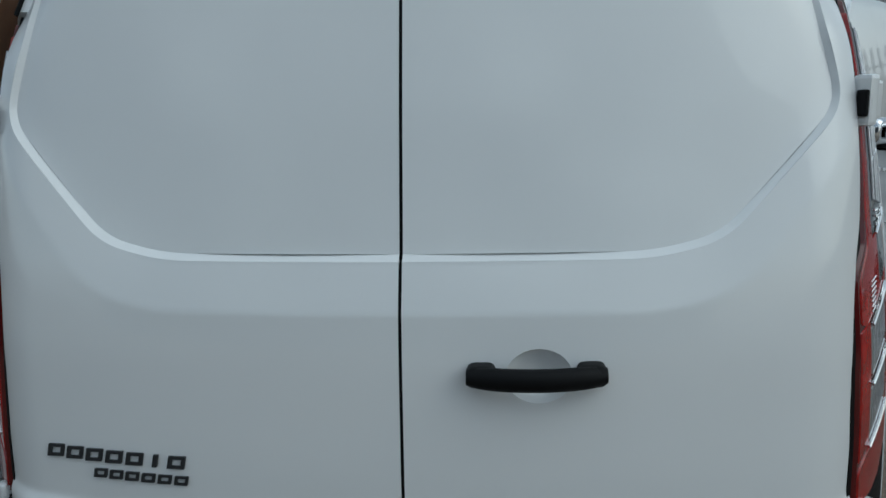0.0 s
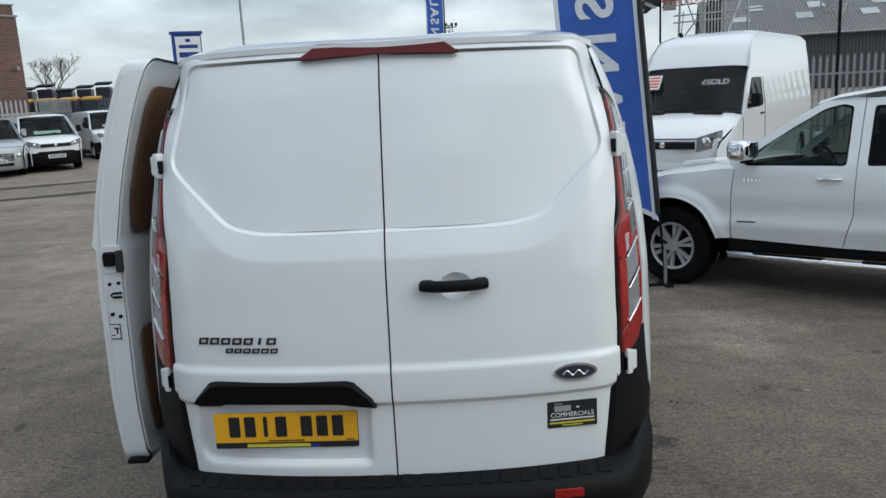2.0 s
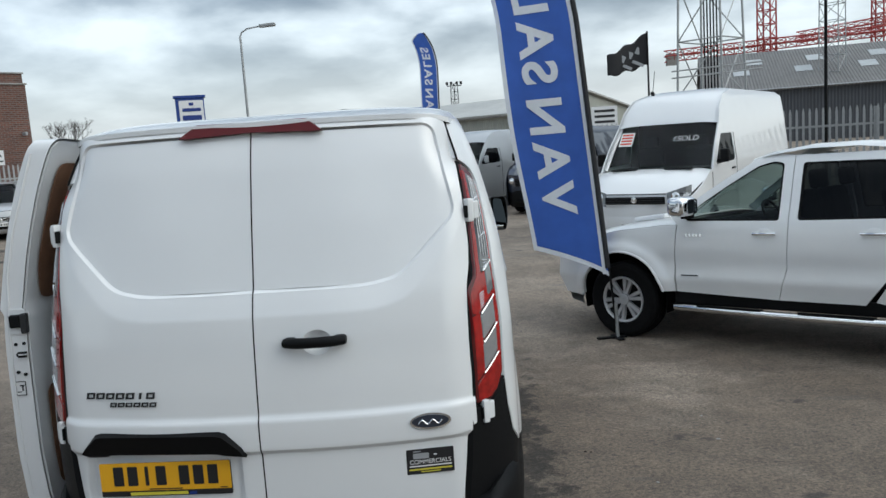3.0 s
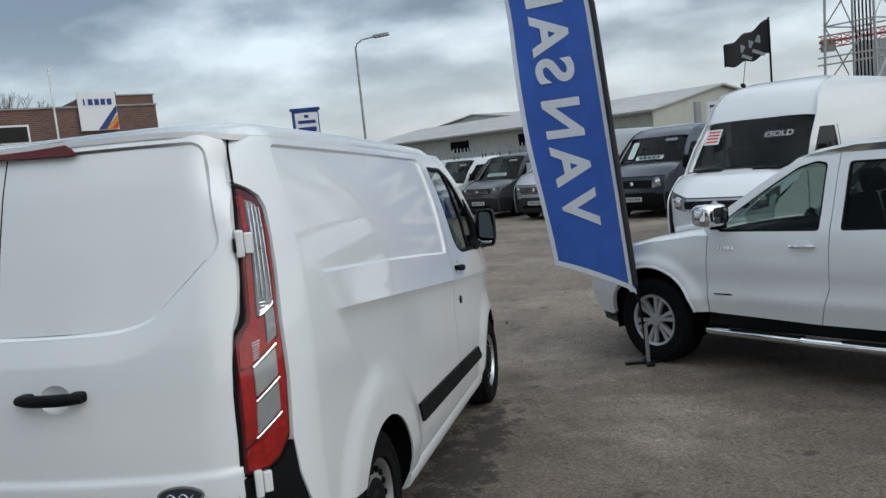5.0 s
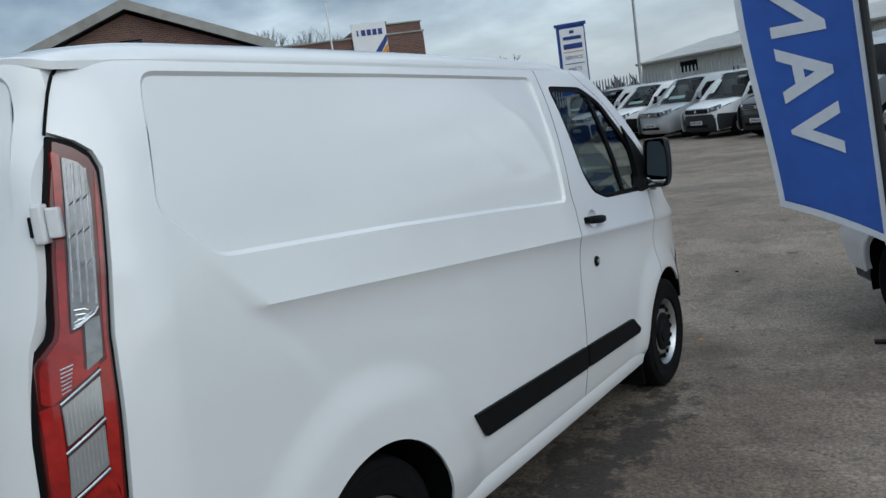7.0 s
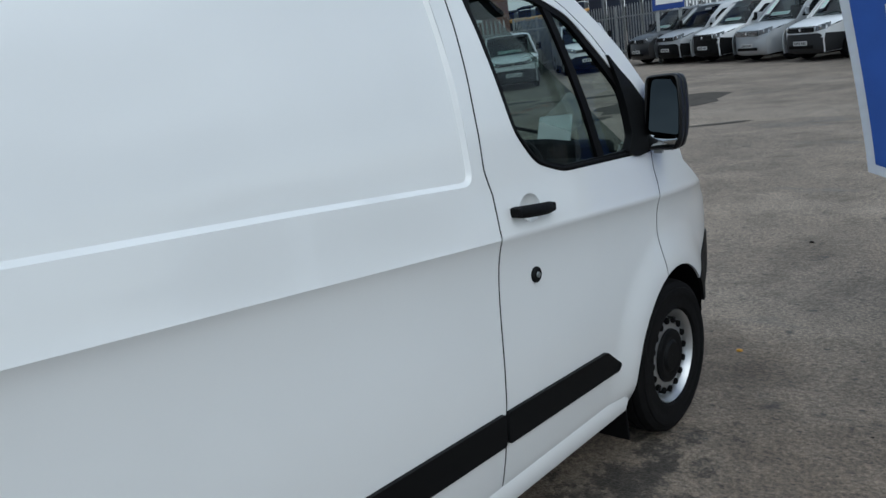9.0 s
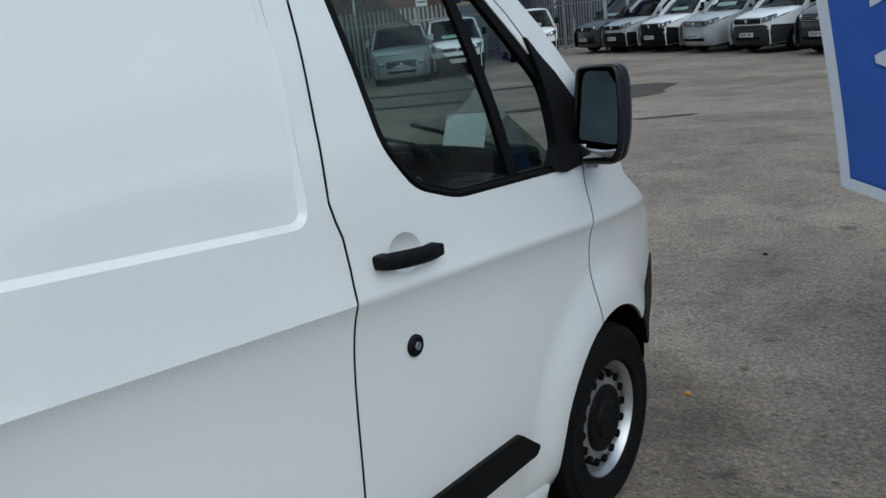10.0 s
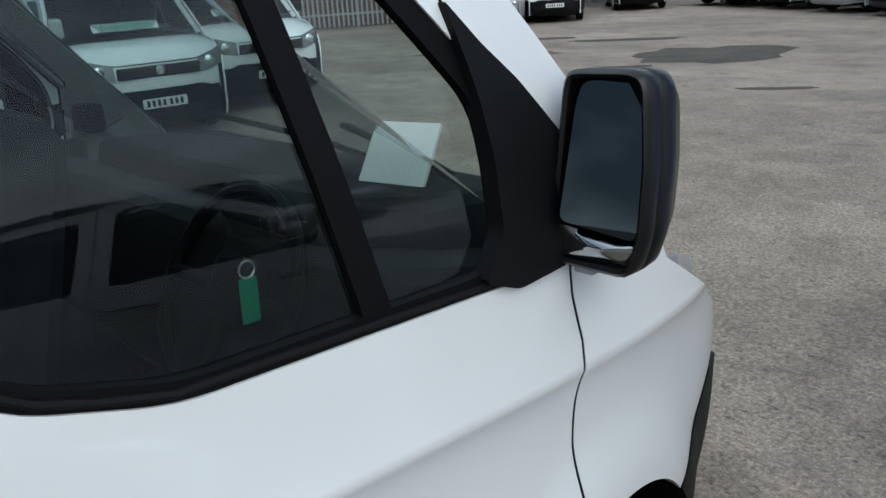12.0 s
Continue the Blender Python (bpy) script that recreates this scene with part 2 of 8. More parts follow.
def prism(bm, outline, at, u, v, depth):
    """A flat plate: outline in (u, v) metres, pushed depth along u x v."""
    at, u, v = Vector(at), Vector(u), Vector(v)
    w = u.cross(v).normalized() * depth
    lo = [bm.verts.new(at + u * a + v * b) for a, b in outline]
    hi = [bm.verts.new(at + u * a + v * b + w) for a, b in outline]
    n = len(outline)
    bm.faces.new(hi); bm.faces.new(lo[::-1])
    for k in range(n):
        bm.faces.new((lo[k], lo[(k + 1) % n], hi[(k + 1) % n], hi[k]))
    return bm


def rounded(w, h, r, n=4, cx=0.0, cy=0.0):
    """A rounded rectangle's outline."""
    out = []
    for sx, sy, a0 in ((1, 1, 0), (-1, 1, 90), (-1, -1, 180), (1, -1, 270)):
        for k in range(n + 1):
            a = radians(a0 + 90 * k / n)
            out.append((cx + sx * (w / 2 - r) + r * math.cos(a), cy + sy * (h / 2 - r) + r * math.sin(a)))
    return out


def sstep(a, b, x):
    t = min(1.0, max(0.0, (x - a) / (b - a)))
    return t * t * (3 - 2 * t)


def lerp_table(pairs, blur=0.02, lo=-1.0, hi=6.0, n=1400):
    """A smoothed interpolation of (position, value) pairs."""
    xs = np.linspace(lo, hi, n)
    ys = np.interp(xs, [p[0] for p in pairs], [p[1] for p in pairs])
    k = max(1, int(blur / ((hi - lo) / n)))
    ker = np.hanning(2 * k + 3); ker /= ker.sum()
    ys = np.convolve(np.pad(ys, k + 1, mode="edge"), ker, mode="valid")
    return lambda x: float(np.interp(x, xs, ys))


def smooth_outline(pts, r, n=5):
    """Rounds the corners of an outline with radius about r."""
    out, m = [], len(pts)
    for i in range(m):
        p, a, b = Vector(pts[i]), Vector(pts[i - 1]), Vector(pts[(i + 1) % m])
        da, db = (a - p), (b - p)
        ra, rb = min(r, da.length * 0.45), min(r, db.length * 0.45)
        p0, p2 = p + da.normalized() * ra, p + db.normalized() * rb
        for k in range(n + 1):
            t = k / n
            q = p0 * (1 - t) ** 2 + p * 2 * t * (1 - t) + p2 * t * t
            out.append((q.x, q.y))
    return out


def signed_distance(poly, x, y):
    """Distance to an outline, positive inside."""
    P = np.array(poly); A, B = P, np.roll(P, -1, axis=0)
    d = B - A
    t = np.clip(((x - A[:, 0]) * d[:, 0] + (y - A[:, 1]) * d[:, 1]) / np.maximum((d ** 2).sum(1), 1e-12), 0, 1)
    dist = np.sqrt((A[:, 0] + t * d[:, 0] - x) ** 2 + (A[:, 1] + t * d[:, 1] - y) ** 2).min()
    c = ((A[:, 1] > y) != (B[:, 1] > y))
    with np.errstate(divide="ignore", invalid="ignore"):
        xi = A[:, 0] + (y - A[:, 1]) * d[:, 0] / np.where(d[:, 1] == 0, 1e-12, d[:, 1])
    inside = int((c & (x < xi)).sum()) % 2 == 1
    return dist if inside else -dist


def panel(outline, f, du, dv, inward=None, holes=(), line=0.0):
    """A sheet over an outline in (u, v), less its holes, laid on the surface f, its rims turned inward. One row of the grid runs along v = line."""
    loops = [list(outline)] + [list(h) for h in holes]
    P = np.array(loops[0])
    u0 = P[:, 0].min() - 1e-6
    v0 = line - (math.floor((line - P[:, 1].min()) / dv) + 1) * dv
    nu, nv = int((P[:, 0].max() - u0) / du) + 2, int((P[:, 1].max() - v0) / dv) + 2
    U, V = u0 + np.arange(nu + 1) * du, v0 + np.arange(nv + 1) * dv
    rims = []
    for lp in loops:
        A = np.array(lp)
        ring = []
        for a, b in zip(A, np.roll(A, -1, axis=0)):
            k = int(max(abs(b - a) / (du, dv))) + 1
            ring += [tuple(a + (b - a) * t / k) for t in range(k)]
        rims.append(ring)

    def within(px, py):
        c = np.zeros(np.broadcast(px, py).shape, bool)
        for lp in loops:
            A = np.array(lp)
            for a, b in zip(A, np.roll(A, -1, axis=0)):
                if a[1] != b[1]:
                    c ^= ((a[1] > py) != (b[1] > py)) & (px < a[0] + (py - a[1]) * (b[0] - a[0]) / (b[1] - a[1]))
        return c
    inside = within(U[:, None], V[None, :])
    crossed = np.zeros((nu + 1, nv + 1), bool)
    for ring in rims:
        for a, b in zip(ring, ring[1:] + ring[:1]):
            for t in np.linspace(0, 1, 15):
                crossed[int((a[0] + t * (b[0] - a[0]) - u0) / du), int((a[1] + t * (b[1] - a[1]) - v0) / dv)] = True
    mixed = inside[:-1, :-1].astype(int) + inside[1:, :-1] + inside[:-1, 1:] + inside[1:, 1:]
    crossed[:-1, :-1] |= (mixed > 0) & (mixed < 4)
    verts, faces, seen = [], [], {}

    def vert(u, v):
        key = (round(u * 2e4), round(v * 2e4))
        if key not in seen:
            seen[key] = len(verts)
            verts.append(f(u, v))
        return seen[key]
    full = inside[:-1, :-1] & inside[1:, :-1] & inside[:-1, 1:] & inside[1:, 1:] & ~crossed[:-1, :-1]
    for i, j in zip(*np.nonzero(full)):
        faces.append([vert(U[i], V[j]), vert(U[i + 1], V[j]), vert(U[i + 1], V[j + 1]), vert(U[i], V[j + 1])])
    # the cells that the rims cross are filled with triangles
    pts, idx, cons = [], {}, []

    def pt(u, v):
        key = (round(u * 2e4), round(v * 2e4))
        if key not in idx:
            idx[key] = len(pts)
            pts.append(Vector((u, v)))
        return idx[key]
    for ring in rims:
        ids = [pt(*q) for q in ring]
        cons += [(a, b) for a, b in zip(ids, ids[1:] + ids[:1]) if a != b]
    for i, j in zip(*np.nonzero(crossed[:-1, :-1])):
        for a, b in ((i, j), (i + 1, j), (i, j + 1), (i + 1, j + 1)):
            if inside[a, b]:
                pt(U[a], V[b])
        for (a, b), (c, d), (k, m) in (((i, j), (i + 1, j), (i, j - 1)), ((i, j + 1), (i + 1, j + 1), (i, j + 1)), ((i, j), (i, j + 1), (i - 1, j)), ((i + 1, j), (i + 1, j + 1), (i + 1, j))):
            if 0 <= k < nu and 0 <= m < nv and full[k, m]:
                cons.append((pt(U[a], V[b]), pt(U[c], V[d])))
    from mathutils import geometry
    tv, _, tf, *_ = geometry.delaunay_2d_cdt(pts, cons, [], 0, 1e-6, False)
    cen = np.array([[sum(tv[k].x for k in t) / 3, sum(tv[k].y for k in t) / 3] for t in tf])
    ok = within(cen[:, 0], cen[:, 1])
    for t, c, good in zip(tf, cen, ok):
        if good and not full[min(nu - 1, int((c[0] - u0) / du)), min(nv - 1, int((c[1] - v0) / dv))]:
            ids = [vert(tv[k].x, tv[k].y) for k in t]
            if len(set(ids)) == 3:
                faces.append(ids)
    if inward is not None:
        w = Vector(inward)
        for ring in rims:
            base, n = len(verts), len(ring)
            for q in ring:
                p = Vector(f(*q))
                verts.append(tuple(p)); verts.append(tuple(p + w))
            for k in range(n):
                a, b = base + 2 * k, base + 2 * ((k + 1) % n)
                faces.append([a, b, b + 1, a + 1])
    return verts, faces


def sheet(name, outline, f, step, inward, mat, parent, label="", angle=35, holes=(), shear=0.0, line=0.0):
    """A panel as one smooth mesh; shear tilts the rows of its grid, so that they run along a crease."""
    tip = lambda lp: [(u, v - shear * u) for u, v in lp]
    v, fc = panel(tip(outline), lambda a, b: f(a, b + shear * a), step, step, inward, [tip(h) for h in holes], line)
    return link_mesh(name, v, fc, mat, parent, label, smooth=True, flat_angle=angle)


def inset(loop, w):
    """The outline moved inward by w."""
    P = np.array(loop)
    d = np.roll(P, -1, axis=0) - np.roll(P, 1, axis=0)
    d /= np.linalg.norm(d, axis=1)[:, None]
    turn = np.sign(((P[:, 0] * np.roll(P[:, 1], -1)) - (np.roll(P[:, 0], -1) * P[:, 1])).sum())
    return [tuple(p + w * turn * np.array((-q[1], q[0]))) for p, q in zip(P, d)]


def ledge(rim, floor, f, g, closed=True):
    """The sloping step between a rim on surface f and the edge of a floor on surface g."""
    n = len(rim)
    vs = [f(*p) for p in rim] + [g(*p) for p in floor]
    fs = [[k, (k + 1) % n, n + (k + 1) % n, n + k] for k in range(n if closed else n - 1)]
    return vs, fs


def joined(name, pieces, mat, parent, label="", angle=35):
    """Several sheets of one pressing as one mesh."""
    vs, fs = [], []
    for v, fc in pieces:
        b = len(vs)
        vs += list(v)
        fs += [[b + k for k in face] for face in fc]
    return link_mesh(name, vs, fs, mat, parent, label, smooth=True, flat_angle=angle)


def dish(name, centre, ru, rv, f, inward, mat, parent, n=28):
    """A shallow cup sunk into the surface f, to fill an oval hole."""
    verts, faces, w = [], [], Vector(inward)
    rings = ((1.0, 0.0), (0.9, 0.35), (0.7, 0.75), (0.4, 0.97), (0.1, 1.0))
    for sc, d in rings:
        for k in range(n):
            a = 2 * math.pi * k / n
            verts.append(tuple(Vector(f(centre[0] + ru * sc * math.cos(a), centre[1] + rv * sc * math.sin(a))) + w * d))
    for r in range(len(rings) - 1):
        for k in range(n):
            q = (k + 1) % n
            faces.append([r * n + k, r * n + q, (r + 1) * n + q, (r + 1) * n + k])
    faces.append([(len(rings) - 1) * n + k for k in range(n)])
    return link_mesh(name, verts, faces, mat, parent, smooth=True)


def ellipse(centre, ru, rv, n=28):
    return [(centre[0] + ru * math.cos(2 * math.pi * k / n), centre[1] + rv * math.sin(2 * math.pi * k / n)) for k in range(n)]


def text_part(name, words, size, m, mat, parent, depth=0.001, align="CENTER"):
    """Lettering in the built-in font, as a mesh."""
    cu = bpy.data.curves.new(name, "FONT")
    cu.body, cu.size, cu.extrude, cu.align_x, cu.align_y = words, size, depth, align, "CENTER"
    tmp = new(name + "_curve", cu)
    me = bpy.data.meshes.new_from_object(tmp)
    bpy.data.objects.remove(tmp)
    bpy.data.curves.remove(cu)
    me.materials.clear(); me.materials.append(mat)
    ob = new(name, me)
    ob.parent = parent
    ob.matrix_local = m
    return ob


def wheel(parent, at, side, radius, width, kind, tyre_label=""):
    """A wheel whose outer face looks along side (+1 or -1) x: tyre > rim."""
    m = Matrix.Translation(at) @ (Matrix() if side > 0 else Matrix.Rotation(math.pi, 4, "Z"))
    rim_r = radius * 0.60
    bm = bmesh.new()
    h = width / 2
    lathe(bm, [(-h * 0.8, rim_r), (-h, rim_r + 0.02), (-h, radius * 0.9), (-h * 0.86, radius * 0.975), (-h * 0.5, radius), (-h * 0.42, radius), (-h * 0.40, radius * 0.978), (-h * 0.32, radius * 0.978), (-h * 0.30, radius), (h * 0.05, radius), (h * 0.07, radius * 0.978), (h * 0.15, radius * 0.978), (h * 0.17, radius), (h * 0.50, radius), (h * 0.52, radius * 0.978), (h * 0.60, radius * 0.978), (h * 0.62, radius * 0.996), (h * 0.86, radius * 0.975), (h * 0.97, radius * 0.92), (h * 0.975, radius * 0.90), (h * 1.03, radius * 0.89), (h * 1.05, radius * 0.80), (h * 1.03, radius * 0.79), (h * 1.04, rim_r + 0.045), (h, rim_r + 0.012), (h * 0.8, rim_r)], m, 44)
    tyre = part("tyre", bm, RUBBER, parent, tyre_label, smooth=True)
    bm = bmesh.new()
    if kind == "steel":
        lathe(bm, [(h * 0.82, rim_r + 0.006), (h * 0.9, rim_r), (h * 0.78, rim_r - 0.012), (h * 0.45, rim_r - 0.02), (h * 0.38, rim_r - 0.03), (h * 0.62, rim_r * 0.78), (h * 0.7, rim_r * 0.62), (h * 0.62, rim_r * 0.4), (h * 0.62, 0.001)], m, 44)
        rim = part("rim", bm, STEEL, tyre, "plain silver-painted steel rim", smooth=True)
        n = 16
        for k in range(n):
            a = 2 * math.pi * k / n
            c = m @ Vector((h * 0.60, rim_r * 0.77 * math.cos(a), rim_r * 0.77 * math.sin(a)))
            b2 = bmesh.new()
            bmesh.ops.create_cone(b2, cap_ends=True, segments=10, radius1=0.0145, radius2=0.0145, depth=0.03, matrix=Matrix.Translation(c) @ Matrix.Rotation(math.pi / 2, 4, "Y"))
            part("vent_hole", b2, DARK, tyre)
        bm = bmesh.new()
        lathe(bm, [(h * 0.60, rim_r * 0.60), (h * 0.80, rim_r * 0.57), (h * 0.86, rim_r * 0.5), (h * 0.80, rim_r * 0.36), (h * 0.9, rim_r * 0.3), (h * 0.9, 0.001)], m, 36)
        part("hub_cap", bm, PLASTIC, tyre, "black plastic centre cap", smooth=True)
    else:
        lathe(bm, [(h * 0.9, rim_r + 0.006), (h * 0.98, rim_r - 0.004), (h * 0.8, rim_r - 0.02), (-h * 0.3, rim_r - 0.03), (-h * 0.3, 0.001)], m, 44)
        rim = part("rim", bm, GREYPL if kind == "alloy" else STEEL, tyre, "", smooth=True)
        if kind == "alloy":
            bm = bmesh.new()
            lathe(bm, [(h * 0.86, rim_r + 0.008), (h * 1.0, rim_r - 0.002), (h * 0.92, rim_r - 0.022), (h * 0.78, rim_r - 0.024)], m, 44)
            part("rim_lip", bm, ALLOY, tyre, "bright machined rim lip", smooth=True)
        n = 6 if kind == "alloy" else 7
        for k in range(n):
            a0 = 2 * math.pi * (k + 0.25) / n
            for off in ((-0.17, 0.17) if kind == "alloy" else (0,)):
                b2 = bmesh.new()
                a = a0 + off
                dr = Vector((0, math.cos(a), math.sin(a)))
                tn = Vector((0, -math.sin(a), math.cos(a)))
                q = [dr * (rim_r * 0.16), dr * (rim_r * 0.97)]
                wd = [0.012, 0.019] if kind == "alloy" else [0.03, 0.035]
                vs = []
                for p, ww, xx in zip(q, wd, (h * 0.72, h * 0.86)):
                    for s in (-1, 1):
                        vs.append((p + tn * ww * s + Vector((xx, 0, 0)), p + tn * ww * s * 1.25 + Vector((xx - 0.03, 0, 0))))
                V = [[b2.verts.new(m @ a1), b2.verts.new(m @ b1)] for a1, b1 in vs]
                b2.faces.new((V[0][0], V[1][0], V[3][0], V[2][0]))
                b2.faces.new((V[0][0], V[2][0], V[2][1], V[0][1]))
                b2.faces.new((V[1][0], V[1][1], V[3][1], V[3][0]))
                part("spoke", b2, ALLOY, tyre)
        bm = bmesh.new()
        lathe(bm, [(h * 0.6, rim_r * 0.26), (h * 0.84, rim_r * 0.24), (h * 0.88, rim_r * 0.15), (h * 0.86, 0.001)], m, 24)
        part("hub_cap", bm, ALLOY, tyre, smooth=True)
    return tyre


# ---- ground ----
def ground_z(x, y):
    """Height of the yard: a gentle fall by the van, level beyond."""
    s = math.tan(radians(FALL))
    t = sstep(4.5, 9.0, y)
    near = -max(y, -9.0) * s
    far = -5.0 * s + 0.02 * math.sin(x * 0.21 + 1) * math.sin(y * 0.17)
    return near * (1 - t) + far * t


def asphalt_material():
    m = bpy.data.materials.new("worn_asphalt")
    m.use_nodes = True
    n, l = m.node_tree.nodes, m.node_tree.links
    b = n["Principled BSDF"]
    geo = n.new("ShaderNodeNewGeometry")

    def noise_tex(scale, detail=6, rough=0.6, stretch=None):
        t = n.new("ShaderNodeTexNoise")
        t.inputs["Scale"].default_value, t.inputs["Detail"].default_value, t.inputs["Roughness"].default_value = scale, detail, rough
        if stretch:
            mp = n.new("ShaderNodeMapping"); mp.inputs["Scale"].default_value = stretch; mp.inputs["Rotation"].default_value = (0, 0, 0.25)
            l.new(geo.outputs["Position"], mp.inputs["Vector"]); l.new(mp.outputs[0], t.inputs["Vector"])
        else:
            l.new(geo.outputs["Position"], t.inputs["Vector"])
        return t

    def ramp(src, stops):
        r = n.new("ShaderNodeValToRGB")
        el = r.color_ramp.elements
        el[0].position, el[0].color = stops[0][0], (*stops[0][1], 1)
        el[1].position, el[1].color = stops[-1][0], (*stops[-1][1], 1)
        for p, c in stops[1:-1]:
            el.new(p).color = (*c, 1)
        l.new(src, r.inputs[0])
        return r

    def mix(fac, a, c, mode="MIX"):
        x = n.new("ShaderNodeMix"); x.data_type = "RGBA"; x.blend_type = mode
        if isinstance(fac, float):
            x.inputs[0].default_value = fac
        else:
            l.new(fac, x.inputs[0])
        l.new(a, x.inputs[6]); l.new(c, x.inputs[7])
        return x.outputs[2]
    broad = ramp(noise_tex(0.22, 7, 0.62, (1, 2.2, 1)).outputs["Fac"], [(0.30, (0.150, 0.122, 0.096)), (0.5, (0.222, 0.183, 0.145)), (0.68, (0.290, 0.243, 0.196))])
    mid = ramp(noise_tex(2.1, 8, 0.68).outputs["Fac"], [(0.30, (0.66, 0.65, 0.64)), (0.5, (1.0, 1.0, 1.0)), (0.70, (1.22, 1.2, 1.18))])
    fine = ramp(noise_tex(48, 6, 0.88).outputs["Fac"], [(0.36, (0.22, 0.22, 0.23)), (0.5, (0.95, 0.95, 0.95)), (0.61, (1.9, 1.86, 1.8))])
    c1 = mix(1.0, broad.outputs[0], mid.outputs[0], "MULTIPLY")
    c2 = mix(0.8, c1, fine.outputs[0], "MULTIPLY")
    # damp, worn patches with a shape of their own
    damp = ramp(noise_tex(0.55, 9, 0.66, (0.55, 1.9, 1)).outputs["Fac"], [(0.61, (0, 0, 0)), (0.68, (0.9, 0.9, 0.9))])
    dk = n.new("ShaderNodeRGB"); dk.outputs[0].default_value = (0.085, 0.082, 0.078, 1)
    c3 = mix(damp.outputs[0], c2, mix(0.4, dk.outputs[0], c2, "MIX"), "MIX")
    # small oil spots
    sp0 = ramp(noise_tex(3.4, 3, 0.5).outputs["Fac"], [(0.69, (0, 0, 0)), (0.73, (0.75, 0.75, 0.75))])
    sp1 = ramp(noise_tex(17.0, 3, 0.55, (1, 1.8, 1)).outputs["Fac"], [(0.64, (0, 0, 0)), (0.69, (0.8, 0.8, 0.8))])
    sp = n.new("ShaderNodeMix"); sp.data_type = "RGBA"; sp.blend_type = "LIGHTEN"; sp.inputs[0].default_value = 1.0
    l.new(sp0.outputs[0], sp.inputs[6]); l.new(sp1.outputs[0], sp.inputs[7])
    ok = n.new("ShaderNodeRGB"); ok.outputs[0].default_value = (0.055, 0.052, 0.05, 1)
    c4 = mix(sp.outputs[2], c3, ok.outputs[0])
    # damp grit along the van's sill, with the van's shade painted into its colour
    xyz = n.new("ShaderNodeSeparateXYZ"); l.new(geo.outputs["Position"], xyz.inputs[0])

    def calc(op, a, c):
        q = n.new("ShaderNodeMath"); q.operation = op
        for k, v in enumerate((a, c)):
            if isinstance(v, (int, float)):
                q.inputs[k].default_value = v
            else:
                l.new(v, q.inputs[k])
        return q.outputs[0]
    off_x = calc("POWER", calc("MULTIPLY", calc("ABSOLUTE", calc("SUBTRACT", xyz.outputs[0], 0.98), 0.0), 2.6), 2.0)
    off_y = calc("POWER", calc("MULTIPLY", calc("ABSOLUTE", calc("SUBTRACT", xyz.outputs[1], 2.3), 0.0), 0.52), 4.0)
    sill_mask = calc("SUBTRACT", calc("SUBTRACT", noise_tex(5.5, 10, 0.72).outputs["Fac"], calc("MULTIPLY", off_x, 0.22)), calc("MULTIPLY", off_y, 0.20))
    strip = ramp(sill_mask, [(0.40, (0, 0, 0)), (0.47, (0.85, 0.85, 0.85))])
    mud_shade = n.new("ShaderNodeRGB"); mud_shade.outputs[0].default_value = (0.045, 0.041, 0.036, 1)
    c5 = mix(strip.outputs[0], c4, mix(0.8, mud_shade.outputs[0], fine.outputs[0], "MULTIPLY"))
    # broad darker stretch round the van, with a ragged edge
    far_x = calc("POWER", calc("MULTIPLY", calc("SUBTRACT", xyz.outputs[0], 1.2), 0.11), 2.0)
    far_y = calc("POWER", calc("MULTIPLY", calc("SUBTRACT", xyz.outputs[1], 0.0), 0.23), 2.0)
    near_mask = calc("SUBTRACT", noise_tex(1.1, 9, 0.66).outputs["Fac"], calc("MULTIPLY", calc("ADD", far_x, far_y), 0.22))
    wide = ramp(near_mask, [(0.20, (0, 0, 0)), (0.42, (0.75, 0.75, 0.75))])
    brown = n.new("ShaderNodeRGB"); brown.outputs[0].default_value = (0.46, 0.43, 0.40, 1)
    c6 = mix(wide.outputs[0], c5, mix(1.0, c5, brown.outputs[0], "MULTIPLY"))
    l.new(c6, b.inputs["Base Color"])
    rr = n.new("ShaderNodeMapRange"); rr.inputs["To Min"].default_value, rr.inputs["To Max"].default_value = 0.82, 0.55
    l.new(damp.outputs[0], rr.inputs["Value"]); l.new(rr.outputs[0], b.inputs["Roughness"])
    bp = n.new("ShaderNodeBump"); bp.inputs["Strength"].default_value, bp.inputs["Distance"].default_value = 0.55, 0.006
    vo = n.new("ShaderNodeTexVoronoi"); vo.inputs["Scale"].default_value = 110
    l.new(geo.outputs["Position"], vo.inputs["Vector"])
    l.new(vo.outputs["Distance"], bp.inputs["Height"])
    bp2 = n.new("ShaderNodeBump"); bp2.inputs["Strength"].default_value, bp2.inputs["Distance"].default_value = 0.35, 0.05
    l.new(noise_tex(1.3, 6, 0.6).outputs["Fac"], bp2.inputs["Height"])
    l.new(bp.outputs[0], bp2.inputs["Normal"]); l.new(bp2.outputs[0], b.inputs["Normal"])
    return m


ASPHALT = asphalt_material()
gx = [-1500, -600, -250, -100] + [x * 1.0 for x in range(-48, 49)] + [100, 250, 600, 1500]
gy = [-600, -200, -60, -30, -20, -15] + [y * 0.5 - 12 for y in range(0, 130)] + [60, 80, 120, 250, 600, 2500]
gv = [(x, y, ground_z(x, y)) for y in gy for x in gx]
gn = len(gx)
gf = [(j * gn + i, j * gn + i + 1, (j + 1) * gn + i + 1, (j + 1) * gn + i) for j in range(len(gy) - 1) for i in range(gn - 1)]
tagged(link_mesh("ground", gv, gf, ASPHALT, smooth=True), "worn grey tarmac yard with damp patches, oil spots and shade painted along the van", "ground", kind="structure")

